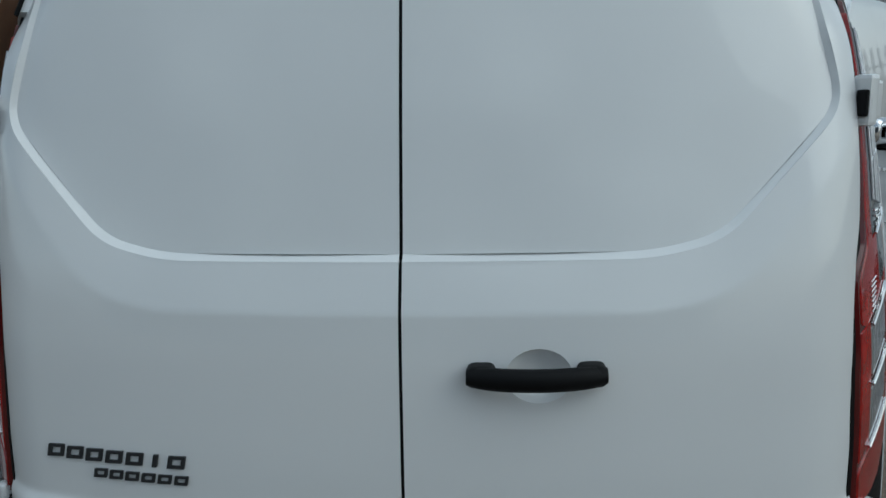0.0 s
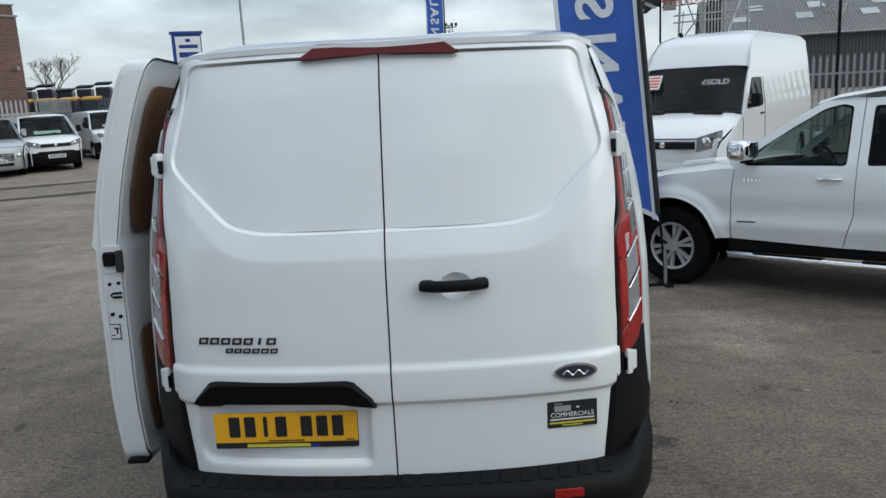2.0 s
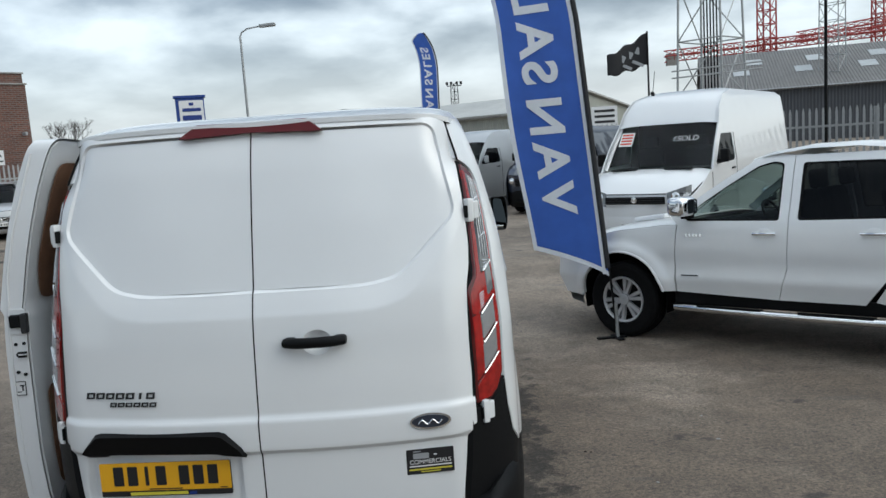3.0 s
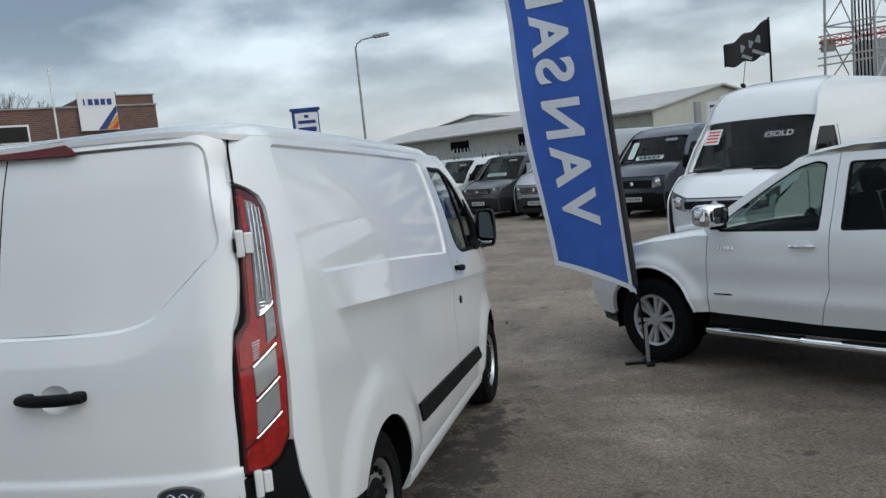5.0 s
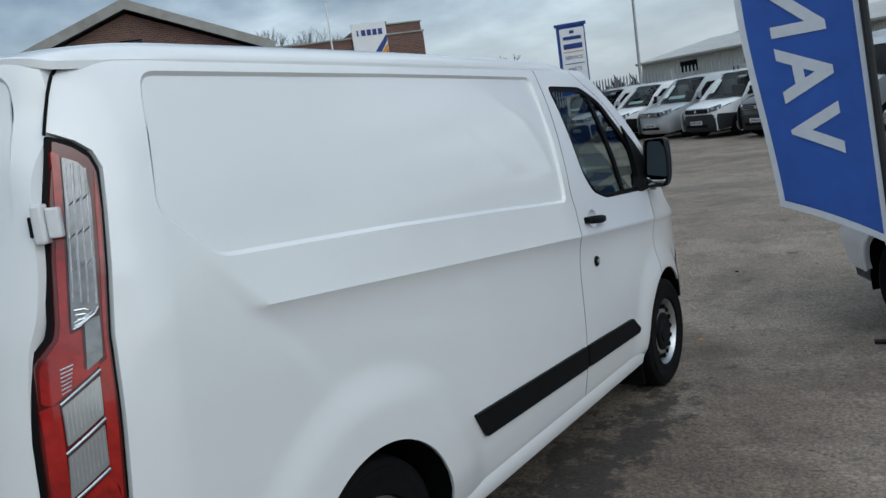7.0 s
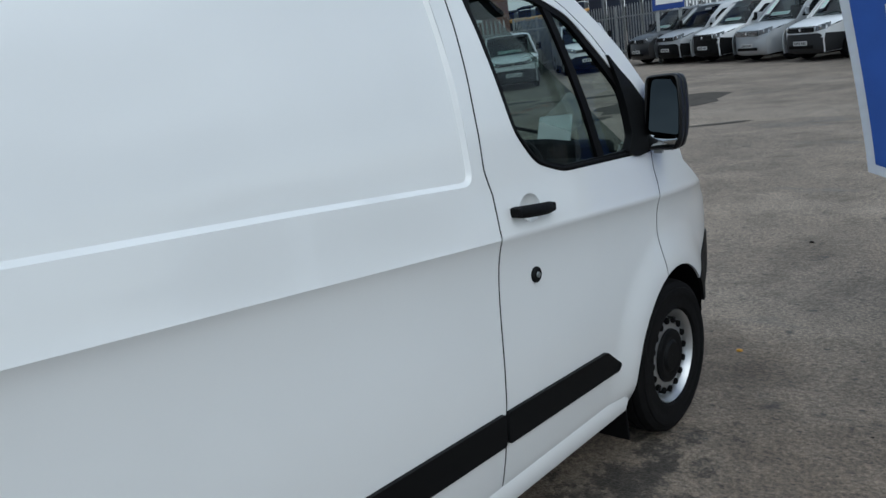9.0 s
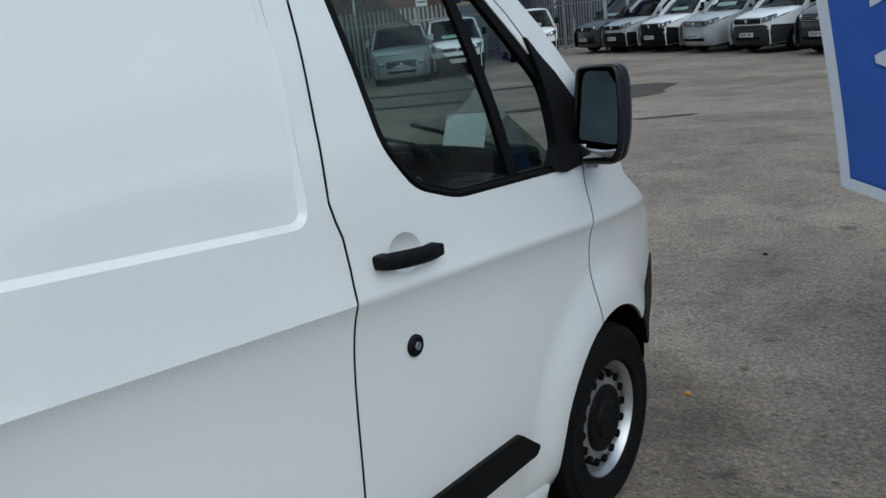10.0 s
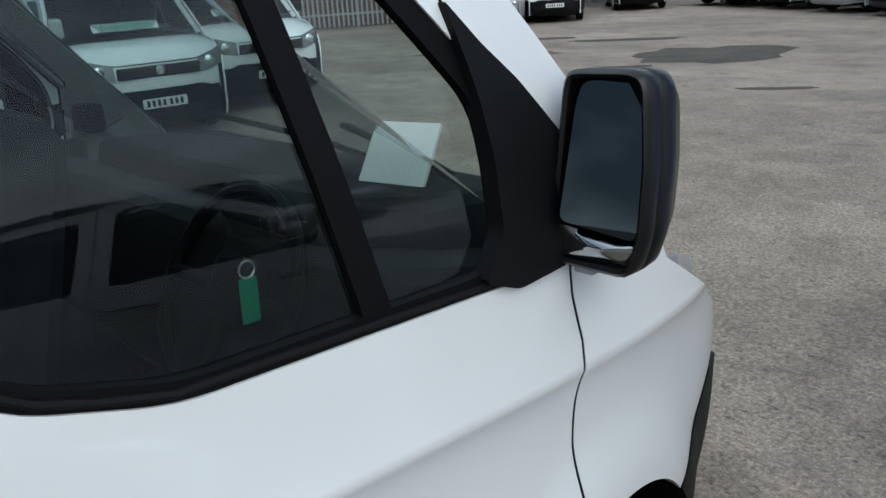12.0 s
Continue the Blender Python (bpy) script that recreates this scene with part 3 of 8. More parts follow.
# ---- the white panel van ----
VAN = thing("panel_van", TILT.copy(), "white panel van, rear doors shut, sliding side door open", "van")
W_Z = lerp_table([(0.20, 0.88), (0.27, 0.93), (0.34, 0.962), (0.45, 0.978), (0.62, 0.985), (0.9, 0.982), (1.10, 0.98), (1.30, 0.968), (1.45, 0.950), (1.6, 0.920), (1.75, 0.882), (1.85, 0.848), (1.92, 0.822), (1.97, 0.795), (2.0, 0.76)], 0.05)
REAR_Y = lerp_table([(0.2, -0.02), (0.42, -0.045), (0.79, -0.06), (0.95, -0.055), (1.15, -0.04), (1.30, -0.02), (1.58, 0.035), (1.80, 0.088), (1.92, 0.128), (1.97, 0.155), (2.03, 0.25)], 0.05)
SIDE_RECESS = smooth_outline([(0.485, 1.922), (1.5, 1.922), (2.635, 1.914), (2.63, 1.60), (2.612, 1.305), (1.95, 1.350), (1.28, 1.390), (0.76, 1.414), (0.535, 1.424), (0.39, 1.565), (0.455, 1.84)], 0.045)
REAR_HUB, FRONT_HUB, HUB_Z = (1.0, 0.335), (3.885, 0.335), 0.335


def rear_y(x, z):
    return REAR_Y(z) - 0.03 + 0.115 * (abs(x) / 0.84) ** 2.4 + (0.05 + 0.05 * sstep(1.65, 1.85, z)) * max(0.0, (abs(x) - 0.70 + 0.05 * sstep(1.65, 1.85, z)) / 0.13) ** 2.2


def crease_z(y):
    return 1.27 - 0.072 * (y - 0.7) if y < 2.6 else 1.1332 - 0.061 * (y - 2.6)


@functools.lru_cache(maxsize=None)
def side_x(y, z, detail=True):
    """Half width of the body at y along it and height z."""
    x = W_Z(z)
    c = y - (REAR_Y(z) + 0.085)
    if c < 0.30:
        x -= 0.185 * (1 - 0.42 * sstep(1.3, 1.8, z)) * max(0.0, 1 - c / 0.30) ** 1.7
    if y > 3.3:
        x -= 0.285 * max(0.0, (y - 3.42) / 1.43) ** 2.8
    if not detail:
        return x
    a = sstep(0.57, 0.67, y + (z - 1.27) * 0.8) * (1 - sstep(4.2, 4.6, y))
    if a:
        d = z - crease_z(y)
        x += a * (0.015 * math.exp(-d / 0.075) if d > 0 else 0.015 - 0.024 * (1 - math.exp(d / 0.05)) + 0.009 * sstep(-0.1, -0.45, d))
    if z < 1.05:
        r = math.hypot(y - REAR_HUB[0], (z - REAR_HUB[1]) * 1.0)
        x += 0.022 * (1 - sstep(0.50, 0.66, r)) * sstep(0.2, 0.5, z)
        r = math.hypot(y - FRONT_HUB[0], z - FRONT_HUB[1])
        x += 0.022 * (1 - sstep(0.42, 0.60, r)) * sstep(0.2, 0.4, z)
    return x


def van_side(sign, out=0.0):
    return lambda y, z: (sign * (side_x(y, z) + out), y, z)


def arc(c, r, a0, a1, n=18):
    return [(c[0] + r * math.cos(radians(a0 + (a1 - a0) * k / n)), c[1] + r * math.sin(radians(a0 + (a1 - a0) * k / n))) for k in range(n + 1)]


SEAM = [(2.715, 1.955), (2.710, 1.90), (2.698, 1.66), (2.683, 1.50), (2.672, 1.34), (2.680, 1.30), (2.691, 1.265), (2.695, 1.20), (2.692, 1.12), (2.670, 0.88), (2.650, 0.63), (2.617, 0.34)]
GAP = 0.0075


def corner_line(pairs):
    """Outline given as (distance forward of the rear corner, height)."""
    return [(REAR_Y(z) + 0.085 + c, z) for c, z in pairs]


LAMP = smooth_outline(corner_line([(0.055, 1.775), (0.108, 1.752), (0.14, 1.724), (0.157, 1.685), (0.160, 1.6), (0.160, 1.3), (0.160, 0.912), (0.121, 0.846), (0.085, 0.822), (0.016, 0.818), (0.016, 1.09), (0.018, 1.262), (0.026, 1.282), (0.050, 1.318), (0.054, 1.350), (0.050, 1.487), (0.047, 1.625)]), 0.010, 3)


for sign in (1, -1):
    # rear quarter, with the lamp's opening on its rear corner
    back = corner_line([(0.10, 1.955), (0.075, 1.92), (0.066, 1.87), (0.056, 1.782)])
    lamp_edge = corner_line([(0.108, 1.757), (0.142, 1.730), (0.161, 1.688), (0.164, 1.6), (0.164, 1.3), (0.164, 0.916)])
    quarter = back + lamp_edge + [(0.205, 0.78), (0.24, 0.66), (0.30, 0.60), (0.40, 0.575), (0.63, 0.545)] + arc(REAR_HUB, 0.395, 148, -2, 26) + [(1.40, 0.33), (2.61, 0.33)]
    quarter += [(y - GAP / 2, z) for y, z in SEAM[::-1]]
    quarter += [(y, 1.955) for y in np.linspace(2.68, 0.30, 12)]
    tip = lambda lp, k: [(u, v - k * u) for u, v in lp]
    lean, line = -0.072, 1.27 + 0.072 * 0.7
    on_side = lambda u, v: van_side(sign)(u, v)
    sunk = lambda u, v: van_side(sign, -0.013)(u, v)
    untip = lambda g: (lambda a, b: g(a, b + lean * a))
    floor_edge = inset(SIDE_RECESS, 0.012)
    joined("side_panel", [panel(tip(quarter, lean), untip(on_side), 0.0095, 0.0095, (-0.03 * sign, 0, 0), [tip(SIDE_RECESS, lean)], line),
                          panel(tip(floor_edge, lean), untip(sunk), 0.02, 0.02, None, (), line),
                          ledge(SIDE_RECESS, floor_edge, on_side, sunk)], PAINT, VAN, "smooth white side panel with a recessed upper field", 28)
    # front door
    win = smooth_outline([(2.778, 1.868), (3.16, 1.862), (3.34, 1.78), (3.62, 1.50), (3.69, 1.40), (3.70, 1.262), (3.60, 1.250), (3.09, 1.268), (2.935, 1.318), (2.850, 1.43)], 0.045, 4)
    front_edge = [(3.765, 0.82), (3.752, 0.92), (3.75, 1.0), (3.755, 1.11), (3.737, 1.19), (3.735, 1.235), (3.735, 1.40), (3.70, 1.438), (3.46, 1.703), (3.34, 1.803), (3.22, 1.878), (3.12, 1.955)]
    door = [(y + GAP / 2, z) for y, z in SEAM] + [(3.42, 0.34)] + arc(FRONT_HUB, 0.405, 205, 105, 12) + front_edge + [(2.9, 1.955)]
    cup = (2.868, 1.192)
    front_door = sheet("front_door", door, van_side(sign), 0.0105, (-0.03 * sign, 0, 0), PAINT, VAN, "white front door", holes=(win, ellipse(cup, 0.056, 0.044)), shear=-0.061, line=1.2918)
    dish("handle_cup", cup, 0.056, 0.044, van_side(sign), (-0.03 * sign, 0, 0), PAINT, front_door)
    # wing, which runs up into the pillar beside the windscreen
    wing = [(y + GAP, z) for y, z in front_edge[::-1]] + arc(FRONT_HUB, 0.405, 104, 42, 14) + [(4.30, 0.664), (4.50, 0.745), (4.57, 0.80), (4.50, 0.92), (4.30, 1.04), (4.08, 1.16), (4.03, 1.25), (3.865, 1.42), (3.635, 1.66), (3.46, 1.81), (3.34, 1.915), (3.27, 1.955)]
    sheet("wing", wing, van_side(sign), 0.0125, (-0.03 * sign, 0, 0), PAINT, VAN, shear=-0.061, line=1.2918)
    # black tube for the shade in the gap between rear door and quarter, above the lamp
    bm = bmesh.new()
    tube_along(bm, [Vector(van_side(sign)(*p)) + Vector((0, -0.003, 0)) for p in corner_line([(0.10, 1.952), (0.085, 1.935), (0.075, 1.915), (0.066, 1.87), (0.060, 1.82), (0.054, 1.775)])], 0.0045, 6)
    part("gap_shade", bm, SEAL, VAN)
    # black ribbons just under the skin, standing for shade in the gaps round the door
    for nm, line in (("gap_shade", SEAM), ("gap_shade", [(3.787, 0.725)] + [(y + GAP / 2, z) for y, z in front_edge])):
        ribbon = [(y - 0.011, z) for y, z in line] + [(y + 0.011, z) for y, z in line[::-1]]
        sheet(nm, ribbon, van_side(sign, -0.0012), 0.02, None, SEAL, VAN)
    # black side moulding, in two lengths
    for m0, m1 in ((1.575, 2.626), (2.64, 3.36)):
        zt, zb = (lambda y: 0.625 - 0.028 * (y - 1.57)), (lambda y: 0.515 - 0.024 * (y - 1.57))
        if m0 < 2:
            ol = [(m0, zt(m0) - 0.0), (m1, zt(m1)), (m1 - 0.003, zb(m1)), (m0 + 0.07, zb(m0))]
        else:
            ol = [(m0, zt(m0)), (m1 - 0.10, zt(m1)), (m1, zb(m1) + 0.025), (m1 - 0.02, zb(m1)), (m0 - 0.003, zb(m0))]
        sheet("side_moulding", smooth_outline(ol, 0.012, 3), van_side(sign, 0.014), 0.03, (-0.02 * sign, 0, 0), PLASTIC, VAN, "black plastic side moulding")
    # sill
    bm = bmesh.new()
    tube = [(sign * 0.925, y, 0.285) for y in np.linspace(1.40, 3.44, 8)]
    rings = []
    for p in tube:
        rings.append([bm.verts.new(Vector(p) + Vector((sign * dx, 0, dz))) for dx, dz in ((-0.05, 0.06), (0.035, 0.06), (0.045, 0.03), (0.03, -0.02), (0.0, -0.035), (-0.05, -0.03))])
    for a, b in zip(rings, rings[1:]):
        for k in range(6):
            bm.faces.new((a[k], a[(k + 1) % 6], b[(k + 1) % 6], b[k]))
    bm.faces.new(rings[0]); bm.faces.new(rings[-1][::-1])
    part("sill", bm, PAINT, VAN, smooth=True)
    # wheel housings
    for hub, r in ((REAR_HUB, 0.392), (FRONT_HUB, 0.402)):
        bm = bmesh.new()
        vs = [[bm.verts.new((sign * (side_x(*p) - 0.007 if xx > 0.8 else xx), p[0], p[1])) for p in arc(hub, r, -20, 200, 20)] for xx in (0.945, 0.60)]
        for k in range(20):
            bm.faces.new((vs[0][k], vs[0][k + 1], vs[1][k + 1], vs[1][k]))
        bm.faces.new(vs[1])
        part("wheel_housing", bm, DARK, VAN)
    wheel(VAN, (sign * 0.835, REAR_HUB[0], HUB_Z), sign, 0.335, 0.215, "steel")
    wheel(VAN, (sign * 0.858, FRONT_HUB[0], HUB_Z), sign, 0.335, 0.215, "steel")
    # mud flaps behind the wheels
    for yy in (3.475, 0.60):
        part("mud_flap", boxed((0.2, 0.012, 0.22), (sign * 0.84, yy, 0.22), (8, 0, 0), 0.005), PLASTIC, VAN)


# rear doors
REAR_RECESS = [(x, z) for x, z in smooth_outline([(-0.06, 1.934), (0.708, 1.930), (0.742, 1.75), (0.782, 1.57), (0.560, 1.345), (0.44, 1.318), (-0.06, 1.318)], 0.05, 6) if x > 0]
REAR_FIELD = smooth_outline([(-0.9, 2.1), (0.9, 2.1), (0.80, 1.52), (0.585, 1.27), (0.46, 1.235), (-0.46, 1.235), (-0.585, 1.27), (-0.80, 1.52)], 0.07, 5)
PLATE_RECESS = smooth_outline([(-0.715, 0.76), (-0.075, 0.76), (-0.075, 0.485), (-0.70, 0.485), (-0.735, 0.55)], 0.04, 4)


def rear_surface(x, z):
    y = rear_y(x, z)
    if z > 1.15:
        d = signed_distance(REAR_FIELD, x, z)
        y += 0.016 * min(1.0, max(0.0, d + 0.004) / 0.085)
    # fold above the lower field
    y -= 0.012 * sstep(0.866, 0.838, z)
    y += 0.016 * sstep(0.735, 0.71, z)
    if x < 0 and z < 0.8:
        y += 0.022 * sstep(0.0, 0.03, signed_distance(PLATE_RECESS, x, z))
    return (x, y, z)


# black backing that stands for the shade in the gap between the rear doors
sheet("gap_shade", [(-0.012, 0.435), (0.012, 0.435), (0.012, 1.962), (-0.012, 1.962)], lambda x, z: (x, rear_surface(x, z)[1] + (0.0165 if 1.31 < z < 1.94 else 0.003), z), 0.012, None, SEAL, VAN)
HANDLE_AT = (0.232, 1.133)
CUP = (0.237, 1.126)

sorted_rim = sorted((p for p in REAR_RECESS), key=lambda p: math.atan2(p[1] - 1.63, p[0] - 0.1))

for sign in (-1, 1):
    e = 0.003
    ol = [(e, 1.978), (0.62, 1.974), (0.735, 1.966), (0.752, 1.93), (0.765, 1.87), (0.785, 1.79), (0.808, 1.62), (0.820, 1.46), (0.818, 1.36), (0.806, 1.30), (0.802, 1.2), (0.802, 1.0), (0.814, 0.83), (0.815, 0.60), (0.80, 0.50), (0.76, 0.445), (0.60, 0.43), (e, 0.425)]
    half = [ol[0]] + smooth_outline(ol, 0.03, 3)[4:-4] + [ol[-1]]
    rim = [(e, 1.318)] + [p for p in sorted_rim if p[0] > e] + [(e, 1.934)]
    low = inset([(-0.4, 1.318)] + rim + [(-0.4, 1.934)], 0.011)[1:-1]
    low[0], low[-1] = (e, low[0][1]), (e, low[-1][1])
    flip = lambda lp: [(sign * x, z) for x, z in lp]
    sunk = lambda x, z: (x, rear_surface(x, z)[1] + 0.013, z)
    rear_door = joined("rear_door", [panel(flip(half + rim), rear_surface, 0.0085, 0.0085, (0, 0.03, 0), (ellipse(CUP, 0.057, 0.047),) if sign > 0 else ()),
                                     panel(flip(low), sunk, 0.02, 0.02, None),
                                     ledge(flip(rim), flip(low), rear_surface, sunk, False)], PAINT, VAN, "closed white rear door with a recessed upper field", 28)
    if sign > 0:
        dish("handle_cup", CUP, 0.057, 0.047, rear_surface, (0, 0.03, 0), PAINT, rear_door)
    for hz, hx in ((1.575, 0.830), (0.79, 0.846)):
        yy = rear_y(hx, hz)
        bm = boxed((0.028, 0.036, 0.092), (sign * hx, yy - 0.012, hz), (0, 0, sign * 35), 0.008)
        hinge = part("door_hinge", bm, PAINT, VAN, "white door hinge with a black pin")
        part("hinge_pin", boxed((0.008, 0.022, 0.048), (sign * (hx - 0.011), yy - 0.027, hz - 0.005), (0, 0, sign * 35), 0.004), PLASTIC, hinge)
        part("hinge_strap", boxed((0.03, 0.03, 0.07), (sign * (hx + 0.020), yy + 0.010, hz), (0, 0, sign * 45), 0.006), PAINT, hinge)


def rear_at(x, z, out=0.0):
    return Vector((x, rear_surface(x, z)[1] - out, z))


# rear door handle
bm = bmesh.new()
rings = []
for k in range(13):
    t = -1 + 2 * k / 12
    hgt = 0.0205 * (1 - 0.35 * abs(t) ** 6)
    bow = 0.042 - 0.020 * t * t
    xx = HANDLE_AT[0] + 0.118 * t
    c = rear_at(xx, HANDLE_AT[1]) + Vector((0, -bow, 0))
    rings.append([bm.verts.new(c + Vector((0, 0.016 * math.sin(a), hgt * math.cos(a)))) for a in [2 * math.pi * q / 12 for q in range(12)]])
for a, b in zip(rings, rings[1:]):
    for k in range(12):
        bm.faces.new((a[k], a[(k + 1) % 12], b[(k + 1) % 12], b[k]))
bm.faces.new(rings[0]); bm.faces.new(rings[-1][::-1])
handle = part("rear_door_handle", bm, PLASTIC, VAN, "black plastic pull handle", smooth=True)
for dx in (-0.10, 0.10):
    part("handle_mount", boxed((0.050, 0.05, 0.037), rear_at(HANDLE_AT[0] + dx * 0.93, HANDLE_AT[1], 0.012), (0, 0, 0), 0.016, 4), PLASTIC, handle, smooth=True)

# black grab strip above the number plate
bm = bmesh.new()
strip = [(-0.727, 0.727), (-0.712, 0.747), (-0.657, 0.807), (-0.632, 0.814), (-0.155, 0.814), (-0.130, 0.807), (-0.070, 0.747), (-0.055, 0.717), (-0.060, 0.707), (-0.145, 0.707), (-0.165, 0.717), (-0.612, 0.717), (-0.632, 0.707), (-0.707, 0.707)]
base = [bm.verts.new(rear_at(x, z, -0.03)) for x, z in strip]
edge = [bm.verts.new(rear_at(x, z, 0.006)) for x, z in strip]
face = [bm.verts.new(rear_at(-0.385 + (x + 0.385) * 0.97, 0.762 + (z - 0.762) * 0.80, 0.026)) for x, z in strip]
n = len(strip)
for k in range(n):
    q = (k + 1) % n
    bm.faces.new((base[k], base[q], edge[q], edge[k])); bm.faces.new((edge[k], edge[q], face[q], face[k]))
bm.faces.new(face)
part("grab_strip", bm, PLASTIC, VAN, "black plastic grab strip over the number plate", smooth=True, angle=25)

# number plate with plain bars for its characters
plate_m = Matrix.Translation((-0.392, rear_at(-0.392, 0.62)[1] - 0.010, 0.638)) @ pose(0, 0, 0, 91.5, 0, -2.2)
bm = bmesh.new()
prism(bm, rounded(0.52, 0.132, 0.006), (0, 0, 0), (1, 0, 0), (0, 1, 0), 0.006)
plate = part("number_plate", bm, BLACKINK, VAN, "yellow number plate in a black surround")
plate.matrix_local = plate_m @ Matrix.Translation((0, -0.012, 0))
bm = bmesh.new()
prism(bm, rounded(0.518, 0.111, 0.005), (0, 0.0125, 0.0065), (1, 0, 0), (0, 1, 0), 0.002)
part("plate_face", bm, YELLOWPL, plate)
for k in range(7):
    xx = -0.205 + k * 0.0565 + (0.035 if k > 3 else 0)
    bm = bmesh.new()
    prism(bm, rounded(0.04 if k != 2 else 0.014, 0.076, 0.004), (xx + 0.02, 0.0155, 0.0088), (1, 0, 0), (0, 1, 0), 0.0012)
    part("plate_bar", bm, BLACKINK, plate)
for w, xx, yy, mt in ((0.23, -0.03, -0.056, YELLOWINK), (0.028, 0.105, -0.058, BLUEINK), (0.13, 0.0, -0.037, BLACKINK), (0.03, 0.23, -0.037, BLACKINK)):
    bm = bmesh.new()
    prism(bm, rounded(w, 0.012 if yy < -0.05 else 0.004, 0.0018), (xx, yy, 0.0066 if yy < -0.05 else 0.009), (1, 0, 0), (0, 1, 0), 0.001)
    part("plate_strip", bm, mt, plate)

# model badge: one plain dark chrome shape for each character
for row, count, x0, x1, zz, hh in ((0, 7, -0.688, -0.393, 0.957, 0.024), (1, 6, -0.588, -0.390, 0.923, 0.017)):
    pitch = (x1 - x0) / count
    for k in range(count):
        xc = x0 + (k + 0.5) * pitch
        wd = pitch * (0.78 if not (row == 0 and k == 5) else 0.22)
        c = rear_at(xc, zz, 0.0015)
        bm = bmesh.new()
        st = hh * 0.24
        lean = lambda a, q: (a + q * 0.22, q)
        if wd < 0.015:
            strokes = [(-wd / 2, wd / 2, -hh / 2, hh / 2)]
        else:
            strokes = [(-wd / 2, wd / 2, hh / 2 - st, hh / 2), (-wd / 2, wd / 2, -hh / 2, -hh / 2 + st), (-wd / 2, -wd / 2 + st * 1.3, -hh / 2 + st, hh / 2 - st), (wd / 2 - st * 1.3, wd / 2, -hh / 2 + st, hh / 2 - st)]
        for a0, a1, q0, q1 in strokes:
            prism(bm, [lean(a0, q0), lean(a1, q0), lean(a1, q1), lean(a0, q1)], c, (1, -0.08, 0), (0, 0, 1), 0.004)
        part("badge_bar", bm, GREYPL, VAN)

# oval maker's badge
bm = bmesh.new()
oval = lambda a, b: [(a * math.cos(2 * math.pi * k / 36), b * math.sin(2 * math.pi * k / 36)) for k in range(36)]
oc = rear_at(0.640, 0.800, 0.002)
prism(bm, oval(0.077, 0.031), oc, (1, 0.16, 0), (0, 0, 1), 0.008)
badge = part("oval_badge", bm, CHROME, VAN, "chrome-rimmed dark oval badge", smooth=True)
bm = bmesh.new()
prism(bm, oval(0.069, 0.024), oc + Vector((0, -0.0085, 0)), (1, 0.16, 0), (0, 0, 1), 0.002)
part("badge_face", bm, NAVYP, badge)
bm = bmesh.new()
tube_along(bm, [oc + Vector((0.045 * t, -0.012 + 0.007 * t, 0.008 * math.sin(t * 7) - 0.002)) for t in np.linspace(-1, 1, 22)], 0.003, 6)
part("badge_mark", bm, CHROME, badge)

# dealer's sticker, its writing as plain bars save the one plain word
sm = Matrix.Translation(rear_at(0.628, 0.638, 0.003)) @ pose(0, 0, 0, 92, 0, 9)
bm = bmesh.new()
prism(bm, rounded(0.182, 0.098, 0.003), (0, 0, 0), (1, 0, 0), (0, 1, 0), 0.0015)
sticker = part("dealer_sticker", bm, BLACKINK, VAN, "black dealer sticker with pale lettering")
sticker.matrix_local = sm
text_part("sticker_word", "COMMERCIALS", 0.0235, Matrix.Translation((0.0, -0.002, 0.002)), WHITEINK, sticker, 0.0004)
for w, h, xx, yy, mt in ((0.06, 0.022, -0.035, 0.022, GREYINK), (0.03, 0.004, -0.05, 0.04, GREYINK), (0.012, 0.005, 0.02, 0.024, WHITEINK), (0.162, 0.005, 0, -0.018, WHITEINK), (0.165, 0.0065, 0, -0.031, YELLOWINK), (0.075, 0.004, 0, -0.041, YELLOWINK)):
    bm = bmesh.new()
    prism(bm, rounded(w, h, 0.0015), (xx, yy, 0.0017), (1, 0, 0), (0, 1, 0), 0.0005)
    part("sticker_bar", bm, mt, sticker)

# high brake light
bm = bmesh.new()
bl = [(-0.285, 1.895), (-0.22, 1.952), (0.22, 1.952), (0.285, 1.895), (0.26, 1.892), (0.0, 1.903), (-0.26, 1.892)]
a = [bm.verts.new(rear_at(x, z + 0.025, 0.0)) for x, z in bl]
b = [bm.verts.new(rear_at(x * 0.985, 1.950 + (z - 1.925) * 0.86, 0.016)) for x, z in bl]
for k in range(7):
    bm.faces.new((a[k], a[(k + 1) % 7], b[(k + 1) % 7], b[k]))
bm.faces.new(b)
part("brake_light", bm, BRAKEL, VAN, "dark red high-level brake light", smooth=True, angle=30)

# rear bumper with its grooved step
bm = bmesh.new()
cols, secs = [], [(-0.005, 0.455), (-0.045, 0.452), (-0.105, 0.425), (-0.128, 0.405), (-0.135, 0.36), (-0.12, 0.28), (-0.08, 0.235), (0.02, 0.22)]
plan = [(x, 0.095 * (abs(x) / 0.84) ** 3.0 - 0.025) for x in np.linspace(-0.80, 0.80, 25)]
left = [(-0.88, 0.13), (-0.935, 0.24), (-0.962, 0.40), (-0.975, 0.58)]
full = left[::-1] + [(-0.845, 0.09)] + plan + [(0.845, 0.09)] + [(-x, y) for x, y in left]
for x, y0 in full:
    edge_on = sstep(0.82, 0.93, abs(x))
    ring = []
    for dy, z in secs:
        zz = z + edge_on * (z - 0.22) * 0.35
        ring.append(bm.verts.new((x - math.copysign(1, x) * dy * 0.22 * edge_on, y0 + dy * (1 - 0.75 * edge_on), zz)))
    cols.append(ring)
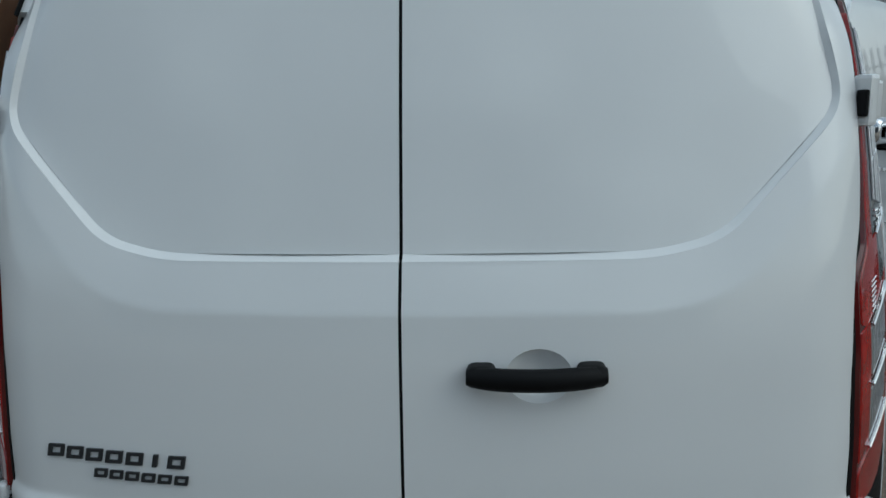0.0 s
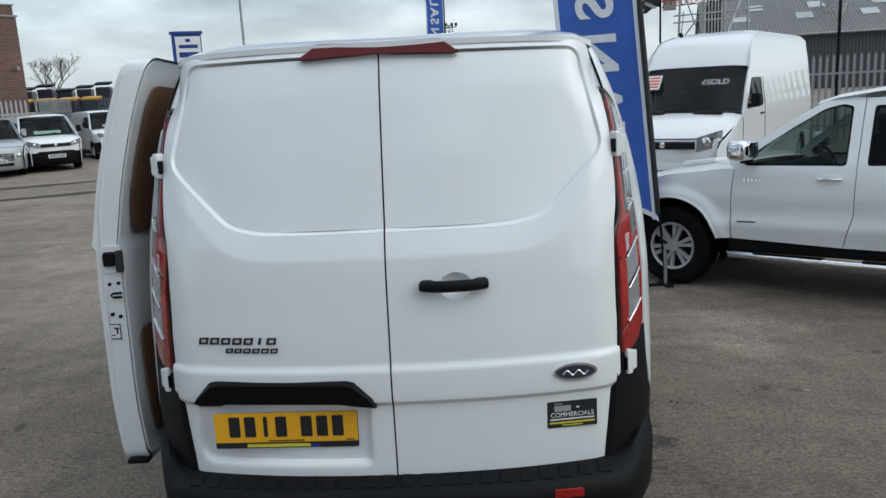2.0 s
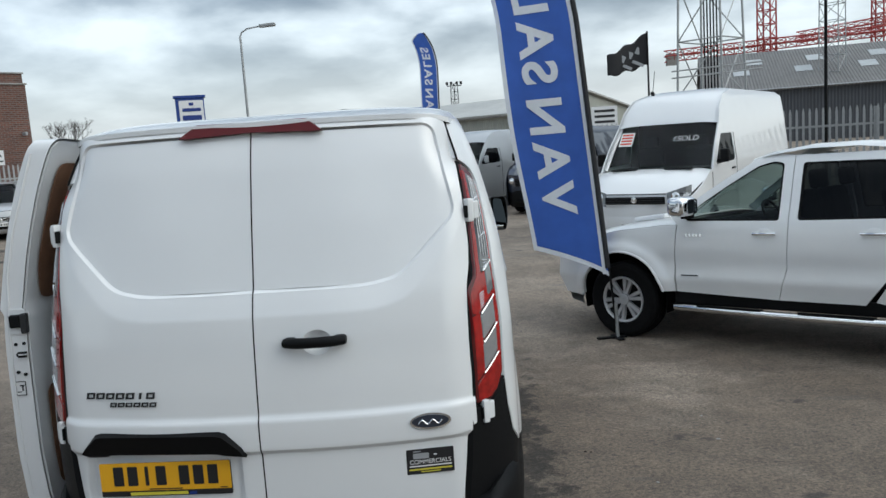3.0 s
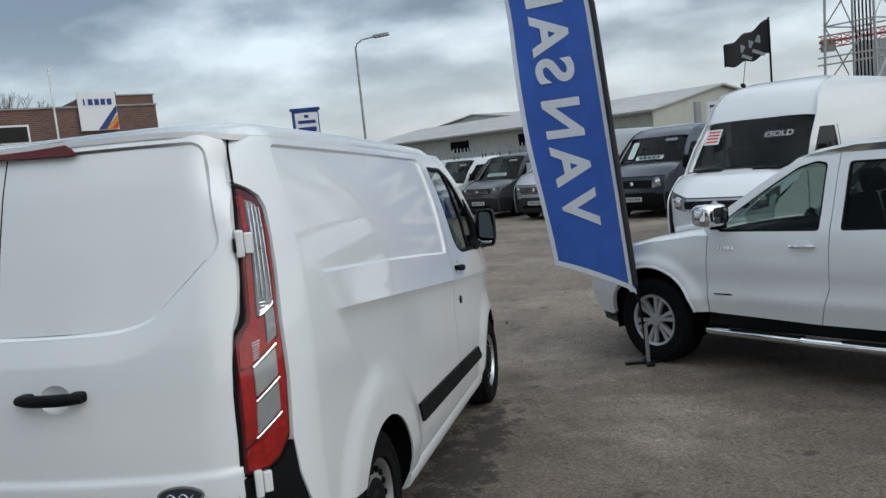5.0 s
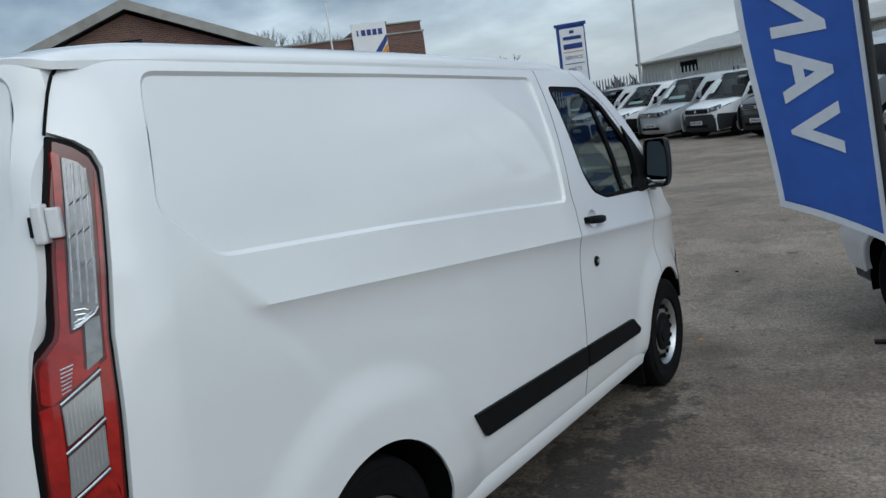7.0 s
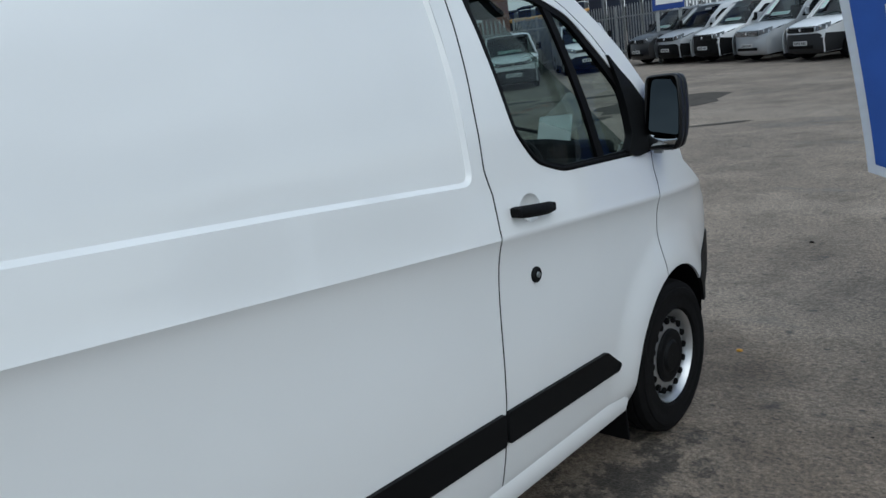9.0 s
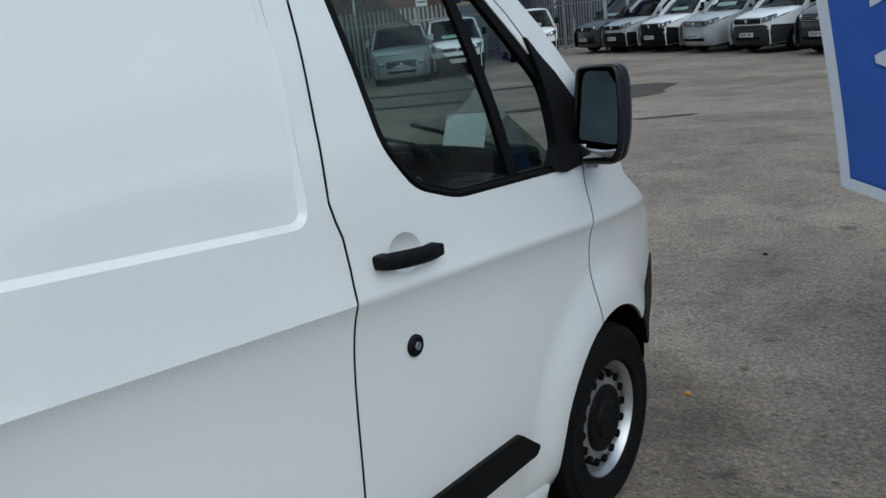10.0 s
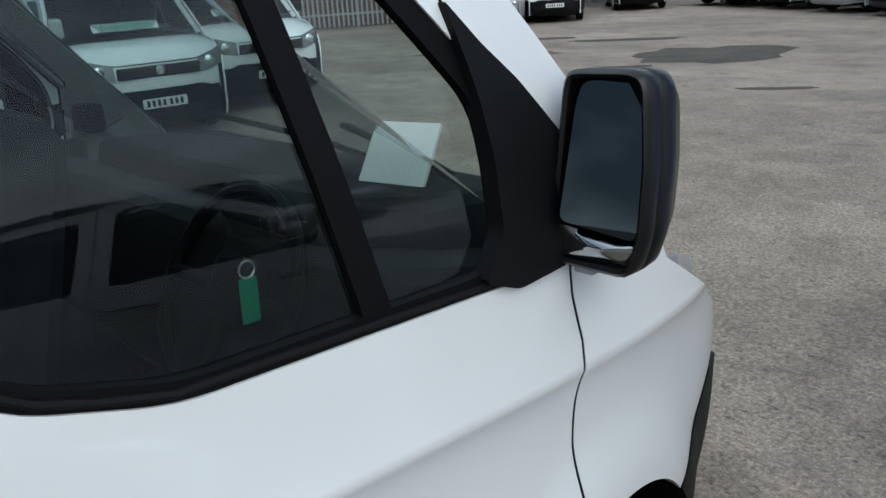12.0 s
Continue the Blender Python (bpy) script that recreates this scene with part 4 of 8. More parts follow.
for a, b in zip(cols, cols[1:]):
    for k in range(len(secs) - 1):
        bm.faces.new((a[k], a[k + 1], b[k + 1], b[k]))
bumper = part("rear_bumper", bm, PLASTIC, VAN, "black plastic rear bumper with a grooved step", smooth=True, angle=50)
for k in range(22):
    xx = -0.735 + k * 0.07
    part("step_rib", boxed((0.045, 0.052, 0.008), (xx, -0.10 + 0.095 * (abs(xx) / 0.84) ** 3, 0.441), (28, 0, 0), 0.003), PLASTIC, bumper)
for s in (-1, 1):
    part("reflector", boxed((0.105, 0.012, 0.032), (s * 0.60, -0.121, 0.385), (0, 0, s * 7), 0.004), REDL, bumper, "red reflector")
    # black corner below the lamp, running to the wheel arch
    corner = smooth_outline(corner_line([(0.004, 0.812), (0.085, 0.816), (0.124, 0.842), (0.163, 0.908)]) + [(0.200, 0.78), (0.235, 0.655), (0.298, 0.596), (0.40, 0.570), (0.626, 0.541), (0.605, 0.40), (0.60, 0.30), (0.02, 0.28), (0.02, 0.5)], 0.015, 3)
    sheet("bumper_corner", corner, van_side(s, -0.002), 0.02, (-0.03 * s, 0, 0), PLASTIC, bumper)

# tail lamps: housing, lens fields and ribs on the rear corner
for s in (1, -1):
    housing = sheet("tail_lamp", LAMP, van_side(s, -0.010), 0.012, (-0.02 * s, 0.02, 0), SEAL, VAN, "tall red and clear tail lamp")

    def field(outline, out, mat, name, label="", r=0.006):
        return sheet(name, smooth_outline(corner_line(outline), r, 3), van_side(s, out), 0.008, (-0.012 * s, 0, 0), mat, housing, label, angle=30)
    on = lambda c, z, out: Vector(van_side(s, out)(REAR_Y(z) + 0.085 + c, z))

    def bead(name, pts, out, r, mat, n=6):
        bm = bmesh.new()
        tube_along(bm, [on(c, z, out) for c, z in pts], r, n)
        return part(name, bm, mat, housing)
    along = lambda a, b, n=6: [(a[0] + (b[0] - a[0]) * t, a[1] + (b[1] - a[1]) * t) for t in np.linspace(0, 1, n)]
    field([(0.066, 1.760), (0.105, 1.740), (0.134, 1.714), (0.148, 1.68), (0.153, 1.6), (0.153, 1.3), (0.153, 0.918), (0.116, 0.856), (0.082, 0.832), (0.027, 0.828), (0.027, 1.09), (0.029, 1.258), (0.036, 1.276), (0.061, 1.314), (0.065, 1.350), (0.061, 1.487), (0.058, 1.625)], -0.002, DKREDL, "lens_rim")
    # tall clear lens with its stepped ribs and bright hooked foot
    field([(0.079, 1.721), (0.109, 1.706), (0.124, 1.686), (0.131, 1.62), (0.133, 1.49), (0.136, 1.368), (0.127, 1.356), (0.089, 1.327), (0.088, 1.378), (0.084, 1.568)], 0.003, LAMPDARK, "clear_lens", "clear ribbed reversing lens")
    for k, (ct, cb) in enumerate(((0.084, 0.091), (0.097, 0.104), (0.110, 0.117), (0.122, 0.131))):
        bead("lens_rib", along((ct, 1.708 - 0.006 * k), (cb, 1.392 - 0.004 * k), 9), 0.006, 0.0026 if k != 1 else 0.0034, REFL)
    for z in (1.62, 1.545, 1.47):
        for k, c0 in enumerate((0.088, 0.101, 0.115)):
            bead("lens_step", along((c0, z - 0.012 * (2 - k) * 0.5), (c0 + 0.011, z + 0.012 - 0.012 * (2 - k) * 0.5), 3), 0.0065, 0.0018, CHROME, 5)
    for k in range(3):
        bead("lens_hook", [(0.092 + 0.003 * k, 1.372 - 0.011 * k), (0.110, 1.372 - 0.011 * k), (0.124 - 0.004 * k, 1.366 - 0.009 * k), (0.108 - 0.004 * k, 1.352 - 0.009 * k), (0.092, 1.344 - 0.007 * k)], 0.006, 0.0022, CHROME)
    bead("lens_hook", [(0.134, 1.372), (0.128, 1.358), (0.091, 1.330)], 0.006, 0.003, CHROME)
    # red lens fields
    field([(0.061, 1.737), (0.076, 1.727), (0.080, 1.568), (0.084, 1.378), (0.086, 1.318), (0.105, 1.330), (0.105, 1.235), (0.131, 1.256), (0.131, 1.238), (0.048, 1.167), (0.033, 1.175), (0.034, 1.25), (0.043, 1.270), (0.068, 1.312), (0.071, 1.35), (0.066, 1.487)], 0.001, REDL, "red_lens")
    field([(0.110, 1.345), (0.137, 1.352), (0.138, 1.258), (0.109, 1.233)], 0.002, LAMPDARK, "smoked_lens", r=0.003)
    field([(0.142, 1.68), (0.149, 1.6), (0.149, 1.3), (0.148, 0.93), (0.143, 0.925), (0.143, 1.3), (0.141, 1.6)], 0.000, REDL, "red_lens", r=0.002)
    field([(0.030, 1.16), (0.060, 1.172), (0.061, 0.945), (0.031, 0.915)], 0.001, REDL, "red_lens", r=0.002)
    field([(0.130, 1.24), (0.147, 1.255), (0.146, 0.945), (0.129, 0.99)], 0.001, REDL, "red_lens", r=0.002)
    # two fluted clear fields between bright slanting dividers
    field([(0.064, 1.161), (0.130, 1.217), (0.130, 1.128), (0.066, 1.072)], 0.002, LAMPCLEAR, "clear_lens", "clear fluted indicator lens", r=0.003)
    field([(0.065, 1.048), (0.129, 1.105), (0.129, 1.012), (0.061, 0.950)], 0.002, LAMPCLEAR, "clear_lens", "clear fluted indicator lens", r=0.003)
    field([(0.030, 0.895), (0.040, 0.910), (0.133, 0.998), (0.143, 0.925), (0.112, 0.864), (0.078, 0.840), (0.032, 0.836)], 0.002, REDL, "red_lens")
    for a, b in (((0.062, 1.168), (0.132, 1.231)), ((0.062, 1.056), (0.132, 1.120)), ((0.056, 0.938), (0.130, 1.004))):
        bead("lens_divider", along(a, b), 0.004, 0.0042, CHROME)
    for a, b, drop in (((0.066, 1.161), (0.129, 1.217), 0.082), ((0.066, 1.048), (0.128, 1.104), 0.085)):
        for k in range(9):
            c0 = a[0] + (b[0] - a[0]) * (k + 0.5) / 9
            z0 = a[1] + (b[1] - a[1]) * (k + 0.5) / 9 - 0.006
            bead("lens_rib", along((c0, z0), (c0, z0 - drop * 0.86), 3), 0.0022, 0.0008, REFL, 4)
    for k in range(7):
        bead("lens_rib", along((0.066, 1.190 + 0.009 * k), (0.081 + 0.001 * k, 1.198 + 0.009 * k), 3), 0.0022, 0.0020, REFL, 4)


# roof
def roof(u, y):
    """u runs -1 to 1 across the roof."""
    edge = side_x(min(max(y, 0.42), 3.2), 1.95, False)
    a = abs(u)
    x = u * edge
    rise = 0.082 - 0.063 * max(0.0, (0.65 - y) / 0.5) ** 2
    z = 1.95 + rise * (1 - a ** 6) ** 0.5
    z += 0.012 * math.sin(math.pi * min(1, max(0, (y - 0.2) / 3.0)))
    z -= 0.085 * max(0.0, (y - 2.85) / 0.55) ** 2
    k = max(0.0, (0.42 - y) / 0.30)
    return (x * (1 - 0.025 * k), y + (0.10 * a ** 2.4 - 0.03 + 0.07 * max(0.0, (a - 0.8) / 0.2) ** 2) * k, z)


v, fc = panel([(-1, 0.155), (1, 0.155), (1, 3.28), (-1, 3.28)], roof, 0.04, 0.04, (0, 0, -0.02))
link_mesh("roof", v, fc, PAINT, VAN, "", smooth=True, flat_angle=50)
bm = bmesh.new()
tube_along(bm, [(0.0, 3.02, 1.99), (0.0, 2.86, 2.12)], 0.004, 6)
part("aerial", bm, PLASTIC, VAN)

# windscreen, scuttle, bonnet, nose
def screen(u, t):
    y = 3.24 + 0.93 * t
    z = 1.965 - 0.80 * t - 0.10 * (1 - t) * u * u
    wd = 0.74 + 0.12 * t
    return (u * wd, y - 0.26 * u * u, z)


v, fc = panel([(-1, 0.0), (1, 0.0), (1, 1.0), (-1, 1.0)], screen, 0.1, 0.1, None)
ws = link_mesh("windscreen", v, fc, CABGLASS, VAN, "raked windscreen", smooth=True)
ws.visible_shadow = False


def bonnet(u, t):
    y = 4.10 + 0.72 * t
    z = 1.165 - 0.10 * t - 0.22 * t ** 4
    wd = 0.86 - 0.10 * t - 0.10 * t ** 3
    return (u * wd, y - 0.26 * u * u * (1 - t) - 0.20 * u * u * t, z - 0.05 * abs(u) ** 3)


v, fc = panel([(-1, 0.0), (1, 0.0), (1, 1.0), (-1, 1.0)], bonnet, 0.1, 0.08, (0, 0, -0.02))
link_mesh("bonnet", v, fc, PAINT, VAN, "", smooth=True)


def nose(u, t):
    z = 0.90 - 0.66 * t
    wd = 0.80 + 0.05 * sstep(0, 0.3, t) - 0.30 * sstep(0.40, 0.75, t)
    return (u * wd, 4.80 + 0.10 * math.sin(math.pi * min(1, t * 1.1)) - 0.42 * abs(u) ** 3.2, z)


v, fc = panel([(-1, 0.0), (1, 0.0), (1, 1.0), (-1, 1.0)], nose, 0.08, 0.08, (0, -0.03, 0))
link_mesh("front_bumper", v, fc, PLASTIC, VAN, "black plastic front bumper", smooth=True)
part("grille", boxed((1.0, 0.04, 0.2), (0, 4.80, 0.83), (-12, 0, 0), 0.03), PLASTIC, VAN)
for s in (-1, 1):
    bm = bmesh.new()
    prism(bm, [(0.0, 0.0), (0.30, 0.04), (0.28, 0.17), (0.02, 0.26)], (s * 0.82, 4.36, 0.82), (-s * 0.35, 0.93, 0), (0, -0.15, 0.98), 0.02 * s)
    part("headlight", bm, REFL, VAN, "clear headlight")
    # black front corner of the bumper beside the wheel arch
    cor = smooth_outline([(4.268, 0.47), (4.24, 0.545), (4.215, 0.577), (4.190, 0.606), (4.30, 0.660), (4.50, 0.741), (4.62, 0.735), (4.60, 0.56), (4.42, 0.49)], 0.015, 3)
    sheet("bumper_corner", cor, van_side(s, 0.004), 0.03, (-0.03 * s, 0, 0), PLASTIC, VAN)

# windows of the front doors, their black rims, and door fittings
for s in (1, -1):
    outer = smooth_outline([(2.775, 1.872), (3.162, 1.866), (3.344, 1.784), (3.625, 1.503), (3.695, 1.402), (3.705, 1.258), (3.60, 1.246), (3.085, 1.264), (2.930, 1.315), (2.845, 1.43)], 0.045, 4)
    inner = smooth_outline([(2.808, 1.842), (3.15, 1.838), (3.322, 1.76), (3.565, 1.50), (3.585, 1.33), (3.55, 1.276), (3.10, 1.288), (2.955, 1.332), (2.871, 1.437)], 0.04, 4)
    rim = sheet("window_rim", outer, van_side(s, -0.004), 0.02, (-0.018 * s, 0, 0), SEAL, VAN, "black rubber window rim", holes=(inner,))
    bm = bmesh.new()
    tube_along(bm, [van_side(s, 0.0)(y, z) for y, z in ((2.864, 1.43), (2.90, 1.382), (2.940, 1.336), (2.968, 1.318), (3.02, 1.300), (3.09, 1.281), (3.35, 1.271), (3.57, 1.261))], 0.005, 6)
    part("rim_bead", bm, PLASTIC, rim, smooth=True)
    div = smooth_outline([(3.335, 1.268), (3.378, 1.268), (3.243, 1.82), (3.207, 1.82)], 0.004, 2)
    sheet("window_divider", div, van_side(s, -0.006), 0.02, (-0.014 * s, 0, 0), SEAL, VAN)
    for gl_name, gol in (("door_glass", [(2.803, 1.846), (3.225, 1.84), (3.37, 1.262), (3.09, 1.272), (2.94, 1.322), (2.862, 1.434)]), ("quarter_glass", [(3.215, 1.84), (3.33, 1.765), (3.61, 1.48), (3.67, 1.30), (3.62, 1.262), (3.353, 1.262)])):
        pane = sheet(gl_name, gol, lambda y, z: (s * (side_x(y, z, False) - 0.016), y, z), 0.05, None, GLASS, VAN, "tinted door glass")
        pane.visible_shadow = False
    # black sail panel that carries the mirror
    sail = smooth_outline([(3.52, 1.635), (3.575, 1.58), (3.64, 1.528), (3.70, 1.468), (3.75, 1.418), (3.72, 1.25), (3.60, 1.244), (3.53, 1.27), (3.575, 1.33), (3.57, 1.43), (3.555, 1.52)], 0.012, 3)
    sheet("mirror_base", sail, van_side(s, 0.012), 0.02, (-0.03 * s, 0, 0), PLASTIC, VAN, "black plastic sail panel")
    # mirror: arm, shell, two glasses
    mir = part("door_mirror", boxed((0.17, 0.075, 0.09), (s * 0.945, 3.785, 1.305), (0, 0, -s * 6), 0.02, 3), PLASTIC, VAN, "black door mirror with a second wide-angle glass")
    c = Vector((s * 1.035, 3.70, 1.395))
    face = smooth_outline([(-0.084, -0.142), (0.058, -0.143), (0.076, -0.085), (0.080, 0.02), (0.073, 0.128), (0.055, 0.145), (-0.052, 0.142), (-0.062, 0.122)], 0.022, 3)
    mouth = inset(face, 0.011)
    bm = bmesh.new()
    prev = None
    for dy, sc, loop in ((0.034, 1.0, mouth), (0.004, 1.0, mouth), (0.0, 1.0, inset(face, 0.006)), (0.006, 1.0, face), (0.03, 1.02, face), (0.034, 1.02, inset(face, 0.003)), (0.038, 1.02, face), (0.075, 0.98, face), (0.115, 0.80, face), (0.132, 0.45, face)):
        ring = [bm.verts.new(c + Vector((s * a * sc, dy, b * min(sc, 1.0)))) for a, b in loop]
        if prev:
            for k in range(len(ring)):
                bm.faces.new((prev[k], prev[(k + 1) % len(ring)], ring[(k + 1) % len(ring)], ring[k]))
        prev = ring
    bm.faces.new(prev)
    part("mirror_shell", bm, GLOSSPL, mir, "black mirror shell with a moulded lip", smooth=True, angle=50)
    bm = bmesh.new()
    bm.faces.new([bm.verts.new(c + Vector((s * a, 0.034, b))) for a, b in mouth])
    part("mirror_backing", bm, SEAL, mir)
    # the large flat glass over the small curved one
    for nm, ol, yaw, tilt, bulge, mt in (("mirror_glass", [(-0.050, -0.066), (0.058, -0.088), (0.066, 0.0), (0.060, 0.126), (0.050, 0.130), (-0.030, 0.128), (-0.038, 0.10)], 20, 12.0, 0.0, DIMMIRROR), ("wide_angle_glass", [(-0.070, -0.128), (0.045, -0.130), (0.056, -0.100), (-0.066, -0.080)], 10, 2.0, 0.010, WIDEMIRROR)):
        ol = smooth_outline(ol, 0.012, 3)
        mx_, mz_ = sum(a for a, _ in ol) / len(ol), sum(b for _, b in ol) / len(ol)
        mm = Matrix.Translation(c + Vector((s * mx_, 0.013, mz_))) @ pose(0, 0, 0, 0, 0, s * yaw) @ pose(0, 0, 0, -tilt)
        bm = bmesh.new()
        rings = []
        for sc in (1.0, 0.8, 0.6, 0.4, 0.2):
            rings.append([bm.verts.new(mm @ Vector((s * (a - mx_) * sc, -bulge * (1 - sc * sc), (b - mz_) * sc))) for a, b in ol])
        for r0, r1 in zip(rings, rings[1:]):
            for k in range(len(ol)):
                bm.faces.new((r0[k], r0[(k + 1) % len(ol)], r1[(k + 1) % len(ol)], r1[k]))
        bm.faces.new(rings[-1])
        back = [bm.verts.new(mm @ Vector((s * (a - mx_), 0.012, b - mz_))) for a, b in ol]
        for k in range(len(ol)):
            bm.faces.new((rings[0][k], rings[0][(k + 1) % len(ol)], back[(k + 1) % len(ol)], back[k]))
        part(nm, bm, mt, mir, smooth=True)
    part("mirror_nub", boxed((0.034, 0.02, 0.014), c + Vector((s * -0.03, 0.03, -0.150)), (0, 0, 0), 0.004), GREYINK, mir)
    # door handle in its scoop, and the lock
    bm = bmesh.new()
    rings = []
    for k in range(13):
        t = -1 + 2 * k / 12
        yy = 2.866 + 0.105 * t
        zz = 1.186 - 0.010 * t
        hh = 0.020 * (1 - 0.3 * abs(t) ** 6)
        c2 = Vector((s * (side_x(yy, zz) + 0.030 - 0.016 * t * t), yy, zz))
        rings.append([bm.verts.new(c2 + Vector((0.013 * s * math.sin(a), 0, hh * math.cos(a)))) for a in [2 * math.pi * q / 12 for q in range(12)]])
    for a, b in zip(rings, rings[1:]):
        for k in range(12):
            bm.faces.new((a[k], a[(k + 1) % 12], b[(k + 1) % 12], b[k]))
    bm.faces.new(rings[0]); bm.faces.new(rings[-1][::-1])
    dhandle = part("door_handle", bm, PLASTIC, VAN, "black plastic door handle", smooth=True)
    for dy in (-0.085, 0.085):
        part("handle_mount", boxed((0.045, 0.04, 0.03), (s * (side_x(2.86, 1.17) + 0.006), 2.866 + dy, 1.186 - 0.01 * dy / 0.1), (0, 0, 0), 0.008), PLASTIC, dhandle)
    bm = bmesh.new()
    lathe(bm, [(-0.01, 0.026), (0.006, 0.026), (0.011, 0.02), (0.011, 0.001)], Matrix.Translation((s * side_x(2.875, 0.972), 2.875, 0.972)) @ (Matrix() if s > 0 else Matrix.Rotation(math.pi, 4, "Z")), 20)
    lock = part("door_lock", bm, PLASTIC, VAN, "round black security lock", smooth=True)
    bm = bmesh.new()
    lathe(bm, [(0.011, 0.010), (0.014, 0.009), (0.014, 0.001)], Matrix.Translation((s * side_x(2.875, 0.972), 2.875, 0.972)) @ (Matrix() if s > 0 else Matrix.Rotation(math.pi, 4, "Z")), 16)
    part("lock_barrel", bm, STEEL, lock)

# cabin
part("dashboard", boxed((1.62, 0.55, 0.36), (0, 3.72, 1.02), (-14, 0, 0), 0.06, 3), TRIMGREY, VAN)
part("dash_top", boxed((1.28, 0.40, 0.14), (0, 3.88, 1.205), (-4, 0, 0), 0.05, 3), TRIMGREY, VAN)
part("instrument_hood", boxed((0.36, 0.26, 0.12), (0.46, 3.66, 1.25), (-10, 0, 0), 0.05, 3), TRIMGREY, VAN)
part("bulkhead", boxed((1.66, 0.03, 1.50), (0, 2.66, 1.10), (0, 0, 0), 0.01), TRIMGREY, VAN)
part("cab_floor", boxed((1.76, 1.5, 0.05), (0, 3.35, 0.44)), TRIMGREY, VAN)
part("load_floor", boxed((1.6, 2.4, 0.05), (0, 1.4, 0.5)), TRIMGREY, VAN)
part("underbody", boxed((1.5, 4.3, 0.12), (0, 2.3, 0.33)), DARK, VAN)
part("headlining", boxed((1.36, 0.55, 0.03), (0, 2.94, 1.90), (0, 0, 0), 0.01), TRIMGREY, VAN)
for sx, wd in ((0.46, 0.52), (-0.38, 0.80)):
    seat = part("cab_seat", boxed((wd, 0.52, 0.16), (sx, 3.22, 0.86), (4, 0, 0), 0.05, 3), CLOTH, VAN, "dark cloth cab seat")
    part("backrest", boxed((wd, 0.16, 0.64), (sx, 3.00, 1.22), (-12, 0, 0), 0.06, 3), CLOTH, seat)
    part("headrest", boxed((0.27, 0.10, 0.19), (sx, 2.92, 1.63), (-10, 0, 0), 0.045, 3), CLOTH, seat)
    part("sun_visor", boxed((0.40, 0.02, 0.15), (sx, 3.20, 1.845), (62, 0, 0), 0.008), TRIMGREY, VAN)
for x0, x1 in ((0.20, -0.42), (0.66, 0.10)):
    bm = bmesh.new()
    tube_along(bm, [Vector(screen(x0 / 0.84, 0.97)) + Vector((0, 0.02, 0.02)), Vector(screen((x0 + x1) / 1.64, 0.88)) + Vector((0, 0.02, 0.02)), Vector(screen(x1 / 0.83, 0.80)) + Vector((0, 0.02, 0.02))], 0.009, 6)
    part("wiper", bm, PLASTIC, VAN, "black windscreen wiper")
bm = bmesh.new()
tube_along(bm, [Vector((0.46, 3.44, 1.16)) + Matrix.Rotation(radians(-28), 3, "X") @ Vector((0.185 * math.cos(a), 0, 0.185 * math.sin(a))) for a in np.linspace(0, 2 * math.pi, 33)], 0.015, 8)
sw = part("steering_wheel", bm, PLASTIC, VAN, smooth=True)
part("wheel_boss", boxed((0.14, 0.05, 0.12), (0.46, 3.46, 1.155), (-28, 0, 0), 0.02), PLASTIC, sw)
for a in (0, 180, 270):
    bm = bmesh.new()
    rod(bm, (0.46, 3.455, 1.155), Vector((0.46, 3.44, 1.16)) + Matrix.Rotation(radians(-28), 3, "X") @ Vector((0.18 * math.cos(radians(a)), 0, 0.18 * math.sin(radians(a)))), 0.014)
    part("wheel_spoke", bm, PLASTIC, sw)
for s in (1, -1):
    part("door_card", boxed((0.05, 1.05, 0.78), (s * 0.905, 3.24, 0.86), (0, 0, 0), 0.02), TRIMGREY, VAN)
for s in (1, -1):
    # grey lining inside the screen pillar and over the scuttle corner
    lining = [(3.30, 1.90), (3.40, 1.77), (3.62, 1.56), (3.74, 1.43), (3.74, 1.10), (4.10, 1.05), (4.12, 1.15), (4.02, 1.24), (3.85, 1.42), (3.63, 1.65), (3.45, 1.80), (3.36, 1.90)]
    sheet("pillar_lining", lining, lambda y, z: (s * (side_x(y, z, False) - 0.034), y, z), 0.05, None, PILLARGREY, VAN)
# green tag and key ring hung inside the driver's window
tag = part("key_tag", boxed((0.004, 0.032, 0.075), (0.60, 3.40, 1.19), (0, 0, 0), 0.0015), CARDGREEN, VAN, "green key tag hanging inside the window")
bm = bmesh.new()
tube_along(bm, [(0.60, 3.40 + 0.014 * math.sin(a), 1.241 + 0.014 * math.cos(a)) for a in np.linspace(0, 2 * math.pi, 13)], 0.002, 5)
part("key_ring", bm, STEEL, tag)
part("dash_paper", boxed((0.15, 0.012, 0.20), (0.45, 3.86, 1.31), (-40, 0, 20), 0.003), PAPER, VAN, "white paper on the dashboard")

# sliding side door, pushed right back along the near side
def slide_x(y, z):
    return -(W_Z(z) + 0.185 + (0.012 * math.exp(-max(0, z - 1.27) / 0.1) if z > 1.27 else -0.006))


slide = [(0.30, 0.38), (0.27, 0.70), (0.255, 1.20), (0.27, 1.55), (0.30, 1.98), (1.38, 1.98), (1.36, 0.36)]
sd = sheet("sliding_door", smooth_outline(slide, 0.05, 4), lambda y, z: (slide_x(y, z), y, z), 0.03, (0.095, 0, 0), PAINT, VAN, "open white sliding side door")
inner_ol = smooth_outline([(0.31, 0.40), (0.28, 0.70), (0.265, 1.20), (0.28, 1.55), (0.31, 1.97), (1.37, 1.97), (1.35, 0.37)], 0.05, 4)
sheet("inner_skin", inner_ol, lambda y, z: (slide_x(y, z) + 0.093, y, z), 0.03, (0.01, 0, 0), CREASE, sd)
